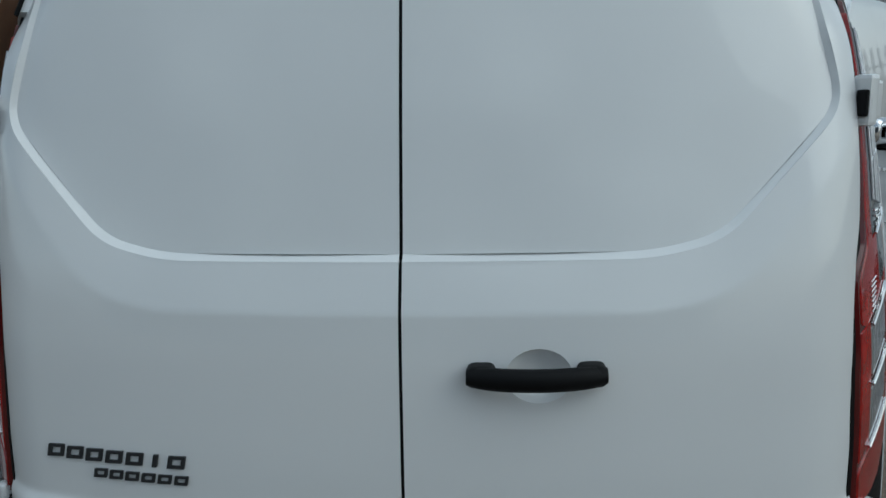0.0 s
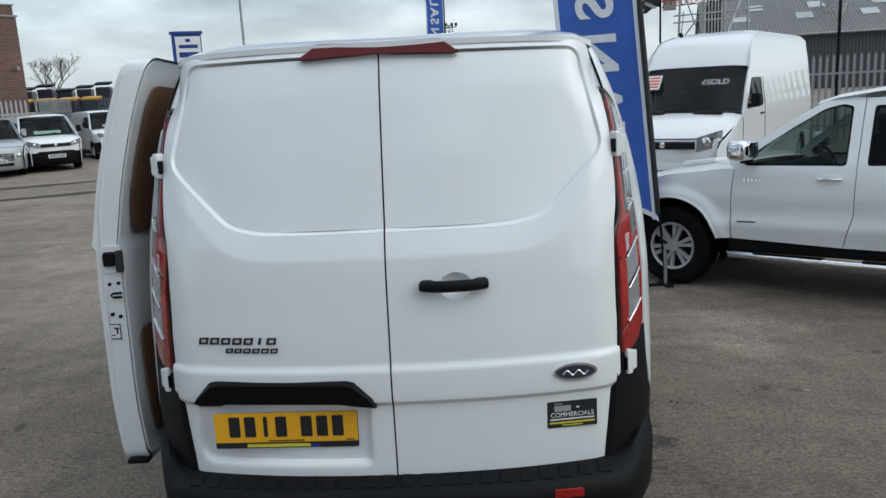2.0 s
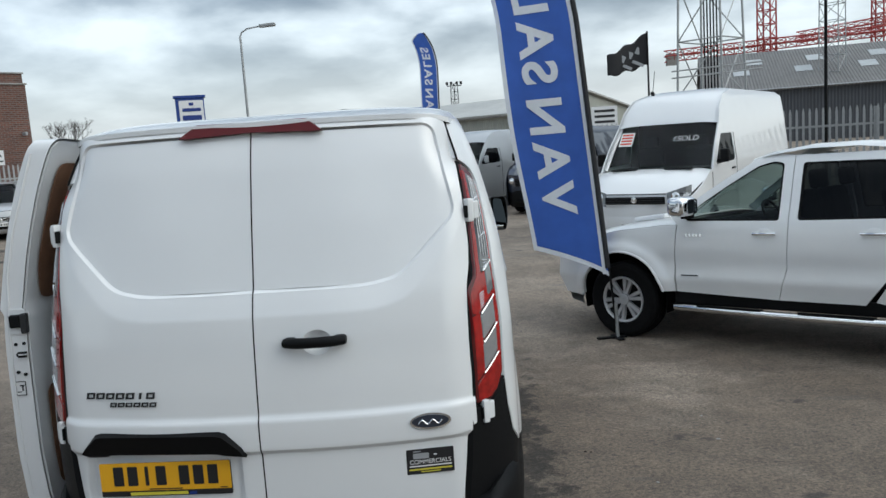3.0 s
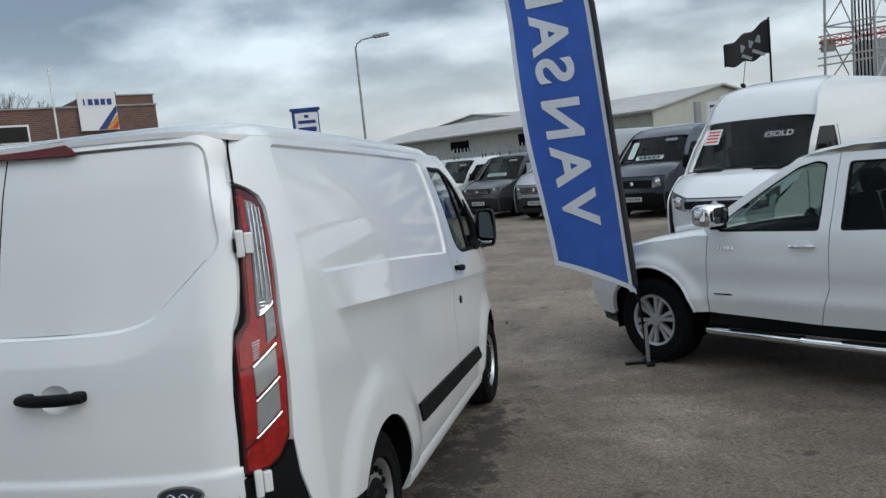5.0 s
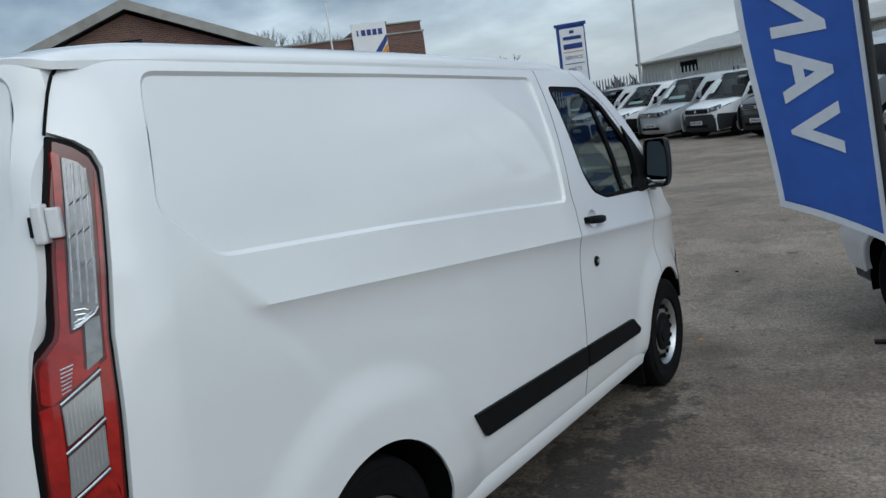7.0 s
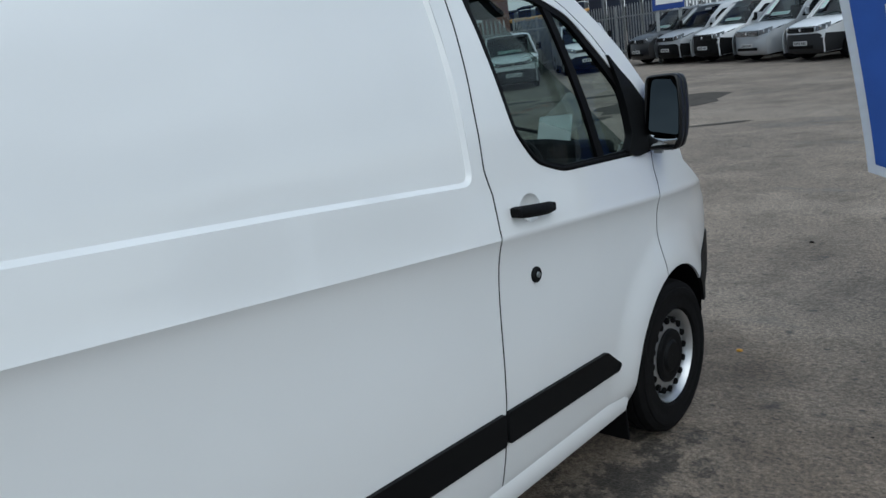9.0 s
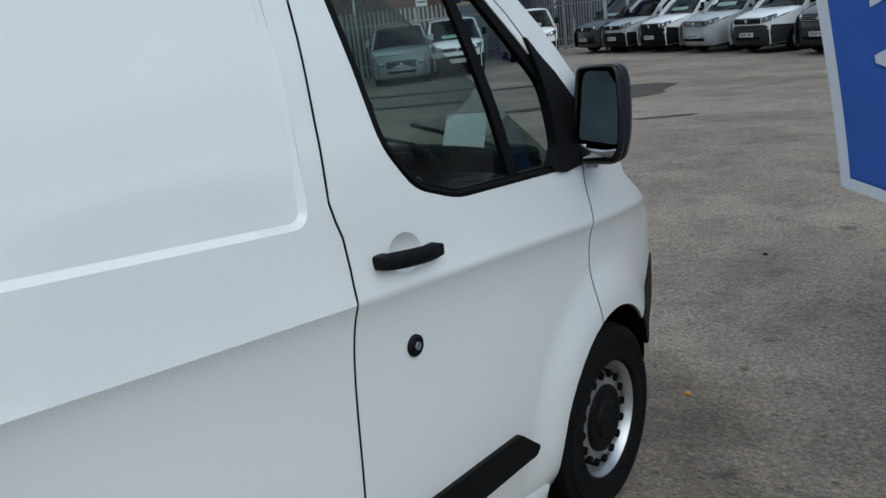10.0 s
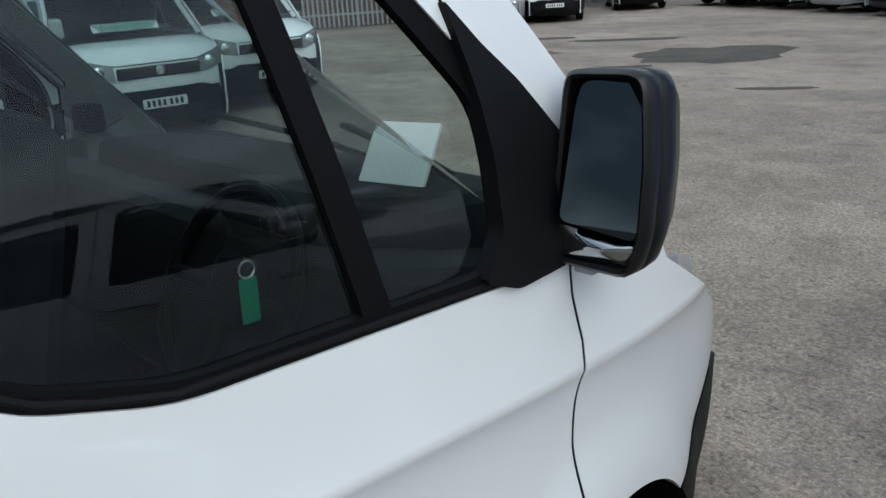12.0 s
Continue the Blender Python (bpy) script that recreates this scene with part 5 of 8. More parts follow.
for ol in ([(0.38, 1.30), (0.35, 1.45), (0.40, 1.88), (1.28, 1.88), (1.28, 1.30)], [(0.39, 0.46), (0.36, 0.92), (1.28, 0.92), (1.28, 0.46)]):
    sheet("lining_board", smooth_outline(ol, 0.06, 4), lambda y, z: (slide_x(y, z) + 0.106, y, z), 0.05, (-0.005, 0, 0), PLY, sd, "brown hardboard lining")
part("latch_plate", boxed((0.075, 0.012, 0.11), (slide_x(0.26, 1.2) + 0.060, 0.256, 1.222), (0, 0, 0), 0.004), CREASE, sd)
latch = part("door_latch", boxed((0.046, 0.034, 0.056), (slide_x(0.26, 1.22) + 0.055, 0.247, 1.225), (0, 0, 0), 0.010, 3), PLASTIC, sd, "black latch")
part("latch_jaw", boxed((0.026, 0.040, 0.085), (slide_x(0.26, 1.22) + 0.090, 0.250, 1.215), (0, 0, 12), 0.008), GREYPL, latch)
bm = bmesh.new()
tube_along(bm, [(slide_x(0.26, 1.09) + 0.095, 0.245, 1.075), (slide_x(0.26, 1.09) + 0.062, 0.240, 1.075), (slide_x(0.26, 1.09) + 0.055, 0.240, 1.083), (slide_x(0.26, 1.09) + 0.062, 0.240, 1.091), (slide_x(0.26, 1.09) + 0.095, 0.245, 1.091)], 0.005, 6)
part("door_hook", bm, PLASTIC, sd, "black hook")
for zz, dx in ((1.125, 0.045), (1.128, 0.080), (1.005, 0.045), (0.995, 0.075)):
    bm = bmesh.new()
    bmesh.ops.create_cone(bm, cap_ends=True, segments=12, radius1=0.007, radius2=0.007, depth=0.01, matrix=Matrix.Translation((slide_x(0.26, zz) + dx, 0.257, zz)) @ Matrix.Rotation(math.pi / 2, 4, "X"))
    part("bolt_hole", bm, PLASTIC, sd)
label = part("door_sticker", boxed((0.044, 0.004, 0.062), (slide_x(0.26, 0.94) + 0.047, 0.262, 0.935), (0, 0, 0)), WHITEINK, sd, "small white label with a dark drawing")
for dx, dz, w_, h_ in ((0.0, 0.029, 0.044, 0.003), (0.0, -0.029, 0.044, 0.003), (-0.021, 0.0, 0.003, 0.06), (0.021, 0.0, 0.003, 0.06), (0.006, 0.012, 0.02, 0.006), (0.008, 0.0, 0.006, 0.022), (-0.008, -0.015, 0.016, 0.004)):
    part("label_mark", boxed((w_, 0.003, h_), (slide_x(0.26, 0.94) + 0.047 + dx, 0.2595, 0.935 + dz)), BLACKINK, label)
# raised fold along the end face and the lower corner shoe
bm = bmesh.new()
tube_along(bm, [(slide_x(y, z) + 0.022, y - 0.004, z) for y, z in ((0.30, 0.46), (0.275, 0.70), (0.262, 0.95), (0.257, 1.2), (0.265, 1.42), (0.275, 1.6), (0.296, 1.92))], 0.006, 8)
part("end_fold", bm, PAINT, sd, smooth=True)
part("corner_shoe", boxed((0.085, 0.05, 0.018), (slide_x(0.31, 0.39) + 0.055, 0.30, 0.385), (0, 0, 0), 0.006), PLASTIC, sd)

# ---- feather flags ----
FLAGBLUE = material("blue_flag_cloth", (0.045, 0.12, 0.46), 0.75, var=0.12, scale=5, bump=0.2, bscale=60)
FLAGWHITE = material("white_flag_cloth", (0.72, 0.74, 0.78), 0.8, var=0.05)
FLAGBLACK = material("black_flag_cloth", (0.022, 0.022, 0.024), 0.8, var=0.2)
for mt, amount in ((FLAGBLUE, 0.25), (FLAGWHITE, 0.3)):
    mt.node_tree.nodes["Principled BSDF"].inputs["Transmission Weight"].default_value = 0.0
    mt.node_tree.nodes["Principled BSDF"].inputs["Subsurface Weight"].default_value = amount
    mt.node_tree.nodes["Principled BSDF"].inputs["Subsurface Radius"].default_value = (0.02, 0.02, 0.03)


def flag_pole(v):
    """The bent pole: offset along the cloth and height at v metres up it."""
    b = max(0.0, v - 3.1) / 1.8
    return 0.06 * v + 0.55 * b * b, v - 0.25 * b ** 3


def flag_point(u, v):
    """A point of the cloth, u metres out from the pole, v up it; the cloth hangs in slow waves."""
    px, pz = flag_pole(v)
    u = u * (0.90 + 0.10 * sstep(0.6, 2.3, v))
    wave = 0.10 * u * math.sin(2.2 * v + 3.4 * u) + 0.035 * math.sin(7 * u + 2.6 * v) * u
    return Vector((px + u * 0.985, wave, pz))


def feather_flag(name, m, label, grp, lift=0.0):
    f = thing(name, m, label, "flag", grp)
    bm = bmesh.new()
    pts = [Vector((flag_pole(v)[0], 0, flag_pole(v)[1])) for v in np.linspace(0.05, 4.9, 30)]
    tube_along(bm, pts, 0.012, 8)
    part("pole", bm, PLASTIC, f, "bent black pole", smooth=True)
    bm = bmesh.new()
    tube_along(bm, [p + Vector((0.012, 0, 0)) for p in pts if p.z > 0.60], 0.027, 8)
    part("sleeve", bm, FLAGBLACK, f, "black cloth pole sleeve", smooth=True)
    width = lambda v: 0.82 * min(1.0, max(0.0, (4.92 - v) / 0.5)) ** 0.6
    low = lambda u: 0.62 + 0.32 * (u / 0.82) ** 0.7
    cloth = bmesh.new()
    nu, nv = 20, 60

    def grid(bmq, u0, u1, off):
        G = []
        for j in range(nv + 1):
            row = []
            for i in range(nu + 1):
                t = j / nv
                uu = u0 + (u1 - u0) * i / nu
                vv = low(max(0.0, uu)) + t * (4.88 - low(max(0.0, uu)))
                wlim = width(vv)
                uq = uu * (wlim / 0.82 if wlim < 0.82 else 1)
                row.append(bmq.verts.new(flag_point(uq, vv) + Vector((0, off, 0))))
            G.append(row)
        for j in range(nv):
            for i in range(nu):
                bmq.faces.new((G[j][i], G[j][i + 1], G[j + 1][i + 1], G[j + 1][i]))
    grid(cloth, 0.0, 0.82, 0)
    cl = part("cloth", cloth, FLAGBLUE, f, "blue cloth", smooth=True)
    sol = cl.modifiers.new("thickness", "SOLIDIFY"); sol.thickness, sol.offset = 0.0025, 0
    # white hems beside the pole, along the free edge and along the foot
    for kind in ("pole", "free", "foot"):
        b2 = bmesh.new()
        for off in (-0.003, 0.003):
            if kind == "foot":
                for k in range(20):
                    ua, ub = 0.82 * k / 20, 0.82 * (k + 1) / 20
                    q = [flag_point(ua, low(ua)), flag_point(ub, low(ub)), flag_point(ub, low(ub) + 0.05), flag_point(ua, low(ua) + 0.05)]
                    b2.faces.new([b2.verts.new(p + Vector((0, off, 0))) for p in q])
            else:
                for k in range(50):
                    ta, tb = k / 50, (k + 1) / 50
                    q = []
                    for t, e0 in ((ta, 0), (ta, 1), (tb, 1), (tb, 0)):
                        if kind == "pole":
                            uu = 0.036 + 0.04 * e0
                            vv = 0.66 + t * 4.05
                        else:
                            vv = low(0.82) + t * (4.83 - low(0.82))
                            uu = width(vv) - 0.045 * (1 - e0)
                        q.append(flag_point(uu, vv) + Vector((0, off, 0)))
                    b2.faces.new([b2.verts.new(p) for p in q])
        part("hem", b2, FLAGWHITE, f, "white hem", smooth=True)
    # lettering runs up the flag
    vpos = 1.30
    for word in ("VAN", "SALES"):
        for ch in word:
            cu = bpy.data.curves.new("letter", "FONT")
            cu.body, cu.size, cu.align_x, cu.align_y, cu.offset = ch, 0.48, "LEFT", "BOTTOM_BASELINE", 0.014
            tmp = new("letter_curve", cu)
            me = bpy.data.meshes.new_from_object(tmp)
            bpy.data.objects.remove(tmp); bpy.data.curves.remove(cu)
            b2 = bmesh.new(); b2.from_mesh(me)
            bmesh.ops.triangulate(b2, faces=b2.faces)
            bmesh.ops.subdivide_edges(b2, edges=b2.edges, cuts=3, use_grid_fill=True)
            wd = max((q.co.x for q in b2.verts), default=0.3)
            b3 = bmesh.new()
            for off in (-0.008, 0.008):
                vm = {}
                for q in b2.verts:
                    # tops of the letters look towards the pole
                    vm[q] = b3.verts.new(flag_point(0.60 - q.co.y * 1.0, vpos + q.co.x * 1.06) + Vector((0, off, 0)))
                for fc in b2.faces:
                    b3.faces.new([vm[q] for q in fc.verts])
            b2.free()
            bpy.data.meshes.remove(me)
            part("letter", b3, FLAGWHITE, f, "white printed letter")
            vpos += wd * 1.06 + 0.045
        vpos += 0.10
    # ground foot
    b2 = bmesh.new()
    rod(b2, (0, 0, -lift), (0.0, 0, 0.36), 0.018)
    part("ground_spike", b2, GALV, f)
    part("foot_plate", boxed((0.30, 0.07, 0.02), (0.06, 0, 0.012 - lift), (0, 0, 20), 0.005), PLASTIC, f)
    part("foot_plate", boxed((0.07, 0.26, 0.018), (0, 0.0, 0.010 - lift), (0, 0, 20), 0.005), PLASTIC, f)
    return f


# ---- white double-cab pickup ----
def pickup(m):
    v = thing("pickup_truck", m, "white double-cab pickup with alloy wheels and chrome mirrors", "pickup truck")
    hw = lerp_table([(0.2, 0.80), (0.42, 0.86), (0.60, 0.885), (0.85, 0.895), (1.05, 0.885), (1.16, 0.865), (1.30, 0.80), (1.55, 0.70), (1.72, 0.62), (1.80, 0.55)], 0.06)

    def half(y, z):
        x = hw(z)
        if y > 1.9:
            x -= 0.30 * ((y - 1.9) / 0.75) ** 2.2
        for hy in (1.54, -1.545):
            r = math.hypot(y - hy, z - 0.40)
            x += 0.045 * (1 - sstep(0.50, 0.60, r)) * sstep(0.30, 0.55, z)
        # soft fold along the doors
        x += 0.008 * math.exp(-((z - 0.62) / 0.05) ** 2)
        x -= 0.010 * math.exp(-((z - 0.78) / 0.10) ** 2)
        return max(0.2, x)
    FH, RH = (1.54, 0.40), (-1.545, 0.40)
    belt = 1.085
    for s in (-1, 1):
        f = lambda y, z: (s * half(y, z), y, z)
        wing = [(0.96, 0.50)] + arc(FH, 0.465, 168, 4, 22) + [(2.06, 0.40), (2.30, 0.42), (2.42, 0.60), (2.40, 0.80), (2.30, 0.95), (1.95, 1.03), (1.45, 1.095), (1.05, 1.14), (0.93, 1.135), (0.955, 0.85)]
        sheet("wing", wing, f, 0.03, (-0.03 * s, 0, 0), PAINT2, v)
        fd = [(0.945, 0.50), (-0.02, 0.47), (-0.10, 0.75), (-0.115, 1.09), (-0.10, 1.72), (0.06, 1.745), (0.22, 1.712), (0.50, 1.545), (0.76, 1.375), (0.99, 1.20), (0.92, 1.135), (0.945, 0.85)]
        fw = smooth_outline([(-0.035, 1.165), (-0.02, 1.655), (0.07, 1.678), (0.21, 1.645), (0.46, 1.492), (0.68, 1.345), (0.86, 1.212), (0.83, 1.17)], 0.03, 3)
        d1 = sheet("front_door", fd, f, 0.03, (-0.03 * s, 0, 0), PAINT2, v, holes=(fw,))
        rd = [(-0.027, 0.47), (-0.72, 0.47), (-0.90, 0.70), (-1.02, 0.95), (-1.05, 1.09), (-1.03, 1.60), (-0.92, 1.71), (-0.108, 1.72), (-0.122, 1.09), (-0.107, 0.75)]
        rw = smooth_outline([(-0.19, 1.165), (-0.18, 1.655), (-0.84, 1.64), (-0.93, 1.55), (-0.95, 1.175)], 0.03, 3)
        sheet("rear_door", rd, f, 0.03, (-0.03 * s, 0, 0), PAINT2, v, holes=(rw,))
        for nm, ol in (("front_glass", fw), ("rear_glass", rw)):
            p = sheet(nm, [(a, b) for a, b in ol], lambda y, z: (s * (half(y, z) - 0.018), y, z), 0.06, None, PGLASS if nm == "front_glass" else DGLASS, v)
            p.visible_shadow = False
            rim_o = [(a, b) for a, b in ol]
            cy, cz = sum(a for a, _ in ol) / len(ol), sum(b for _, b in ol) / len(ol)
            rim_i = [(cy + (a - cy) * 0.955, cz + (b - cz) * 0.93) for a, b in ol]
            sheet("window_rim", rim_o, lambda y, z: (s * (half(y, z) - 0.010), y, z), 0.03, (-0.012 * s, 0, 0), SEAL, v, holes=(rim_i,))
        bed = [(-1.085, 1.10), (-2.62, 1.10), (-2.65, 0.62), (-2.10, 0.52)] + arc(RH, 0.465, 176, 4, 20) + [(-0.80, 0.50), (-0.93, 0.70), (-1.05, 0.95)]
        sheet("bed_side", bed, f, 0.04, (-0.03 * s, 0, 0), PAINT2, v)
        for hub in (FH, RH):
            wheel(v, (s * 0.775, hub[0], 0.385), s, 0.385, 0.255, "alloy")
            bm = bmesh.new()
            vs = [[bm.verts.new((s * xx, p[0], p[1])) for p in arc(hub, 0.48, -15, 195, 18)] for xx in (0.86, 0.48)]
            for k in range(18):
                bm.faces.new((vs[0][k], vs[0][k + 1], vs[1][k + 1], vs[1][k]))
            bm.faces.new(vs[1])
            part("wheel_housing", bm, DARK, v)
            # body-coloured arch lip
            bm = bmesh.new()
            tube_along(bm, [(s * (half(hub[0] + 0.475 * math.cos(a), 0.40 + 0.475 * math.sin(a)) + 0.004), hub[0] + 0.475 * math.cos(a), 0.40 + 0.475 * math.sin(a)) for a in np.linspace(0.1, math.pi - 0.2, 22)], 0.012, 6)
            part("arch_lip", bm, PAINT2, v, smooth=True)
        # side step: a chrome tube with black treads
        bm = bmesh.new()
        tube_along(bm, [(s * 0.80, 1.02, 0.38), (s * 0.905, 0.95, 0.355), (s * 0.915, 0.0, 0.34), (s * 0.91, -0.95, 0.34), (s * 0.80, -1.02, 0.38)], 0.034, 12)
        step = part("side_step", bm, CHROME, v, "chrome tubular side step", smooth=True)
        for yy in (0.42, -0.50):
            part("step_tread", boxed((0.09, 0.60, 0.018), (s * 0.895, yy, 0.374), (0, -s * 8, 0), 0.005), PLASTIC, step)
        part("sill", boxed((0.06, 2.0, 0.12), (s * 0.80, 0.0, 0.43), (0, 0, 0), 0.02), PLASTIC, v)
        # chrome handles and mirrors
        for yy in (0.085, -0.80):
            bm = bmesh.new()
            tube_along(bm, [(s * (half(yy, 1.0) + 0.002 + 0.022 * math.sin(math.pi * t)), yy - 0.10 + 0.20 * t, 1.055) for t in np.linspace(0, 1, 9)], 0.014, 8)
            h = part("door_handle", bm, CHROME, v, "chrome door handle", smooth=True)
            bm = bmesh.new()
            cup_at = Vector((s * (half(yy, 1.05) - 0.004), yy, 1.062))
            bmesh.ops.create_uvsphere(bm, u_segments=20, v_segments=10, radius=0.055, matrix=Matrix.Translation(cup_at) @ Matrix.Diagonal((0.12, 1.1, 0.75, 1)))
            part("handle_cup", bm, PAINT2, h, smooth=True)
        mir = part("door_mirror", boxed((0.25, 0.19, 0.185), (s * 0.995, 0.80, 1.315), (0, 0, s * 12), 0.07, 5), CHROME, v, "chrome door mirror", smooth=True)
        part("mirror_arm", boxed((0.14, 0.07, 0.06), (s * 0.89, 0.80, 1.225), (0, 0, 0), 0.01), PLASTIC, mir)
        bm = bmesh.new()
        prism(bm, rounded(0.19, 0.13, 0.03), (s * 0.985, 0.700, 1.315), (1, 0, 0), (0, 0, 1), 0.004)
        part("mirror_glass", bm, MIRROR, mir)
        # badges, as plain bars
        for k in range(5):
            part("badge_bar", boxed((0.006, 0.022, 0.03), (s * (half(0.76 - k * 0.03, 1.0) + 0.003), 0.82 - k * 0.034, 1.04), (0, 0, 0), 0.002), CHROME, v)
        part("badge_bar", boxed((0.006, 0.17, 0.012), (s * (half(0.75, 0.66) + 0.003), 0.80, 0.66), (0, 0, 0), 0.002), GREYPL, v)
        # lamps
        part("headlight", boxed((0.34, 0.30, 0.17), (s * 0.58, 2.32, 0.86), (0, 0, -s * 38), 0.05, 3), REFL, v, "clear headlight")
        part("tail_light", boxed((0.06, 0.10, 0.34), (s * 0.84, -2.60, 0.92), (0, 0, 0), 0.02), REDL, v, "red tail light")

    def strip(name, pts, mat, bow=0.0, label="", w=None):
        rows = []
        for y, z, hwid in pts:
            rows.append([(uu * hwid, y - bow * uu * uu, z - 0.045 * abs(uu) ** 5) for uu in np.linspace(-1, 1, 13)])
        verts = [p for r in rows for p in r]
        faces = [[j * 13 + i, j * 13 + i + 1, (j + 1) * 13 + i + 1, (j + 1) * 13 + i] for j in range(len(rows) - 1) for i in range(12)]
        return link_mesh(name, verts, faces, mat, v, label, smooth=True)
    strip("bonnet", [(0.98, 1.185, 0.86), (1.3, 1.168, 0.86), (1.7, 1.125, 0.85), (2.1, 1.05, 0.80), (2.35, 0.97, 0.74), (2.45, 0.88, 0.70)], PAINT2, 0.10)
    # bonnet scoop
    part("bonnet_scoop", boxed((0.62, 0.36, 0.05), (0, 1.55, 1.165), (-6, 0, 0), 0.02), PAINT2, v)
    wsd = strip("windscreen", [(0.30, 1.725, 0.60), (0.64, 1.495, 0.70), (1.02, 1.20, 0.80)], WGLASS, 0.12)
    wsd.visible_shadow = False
    strip("roof", [(0.32, 1.73, 0.61), (0.15, 1.775, 0.63), (-0.2, 1.815, 0.64), (-0.6, 1.81, 0.64), (-0.95, 1.765, 0.62), (-1.0, 1.70, 0.61)], PAINT2, 0.02)
    rg = strip("rear_window", [(-1.02, 1.68, 0.60), (-1.10, 1.10, 0.78)], DGLASS, 0.0)
    strip("front_bumper", [(2.44, 0.76, 0.78), (2.62, 0.70, 0.74), (2.66, 0.55, 0.74), (2.60, 0.38, 0.76), (2.45, 0.33, 0.74)], PAINT2, 0.34)
    part("grille", boxed((0.86, 0.05, 0.16), (0, 2.46, 0.86), (-10, 0, 0), 0.03), CHROME, v, "chrome grille")
    part("bed_floor", boxed((1.6, 1.55, 0.05), (0, -1.85, 0.72)), PAINT2, v)
    part("tailgate", boxed((1.5, 0.06, 0.50), (0, -2.62, 0.86), (0, 0, 0), 0.02), PAINT2, v)
    part("rear_bumper", boxed((1.7, 0.14, 0.16), (0, -2.72, 0.52), (0, 0, 0), 0.03), CHROME, v, "chrome rear bumper")
    part("underbody", boxed((1.35, 4.6, 0.16), (0, 0, 0.50)), DARK, v)
    part("dashboard", boxed((1.35, 0.45, 0.30), (0, 0.78, 1.0), (-10, 0, 0), 0.06, 3), TRIMGREY, v)
    for sx in (-0.36, 0.36):
        for yy in (-0.02, -0.80):
            st = part("seat", boxed((0.50, 0.48, 0.15), (sx, yy + 0.2, 0.80), (4, 0, 0), 0.05, 3), CLOTH, v)
            part("backrest", boxed((0.48, 0.14, 0.58), (sx, yy - 0.08, 1.12), (-12, 0, 0), 0.05, 3), CLOTH, st)
            part("headrest", boxed((0.25, 0.09, 0.17), (sx, yy - 0.17, 1.50), (-8, 0, 0), 0.04, 3), CLOTH, st)
    bm = bmesh.new()
    tube_along(bm, [Vector((0.36, 0.52, 1.12)) + Matrix.Rotation(radians(-25), 3, "X") @ Vector((0.18 * math.cos(a), 0, 0.18 * math.sin(a))) for a in np.linspace(0, 2 * math.pi, 25)], 0.014, 6)
    part("steering_wheel", bm, PLASTIC, v)
    return v


pickup(TILT @ pose(4.01, 4.616, 0.0, 0, 0, 47))
feather_flag("feather_flag", TILT @ pose(2.20, 4.97, 0.0, 0, 1.0, 168), "tall blue feather flag with white lettering beside the pickup", "feather flags")


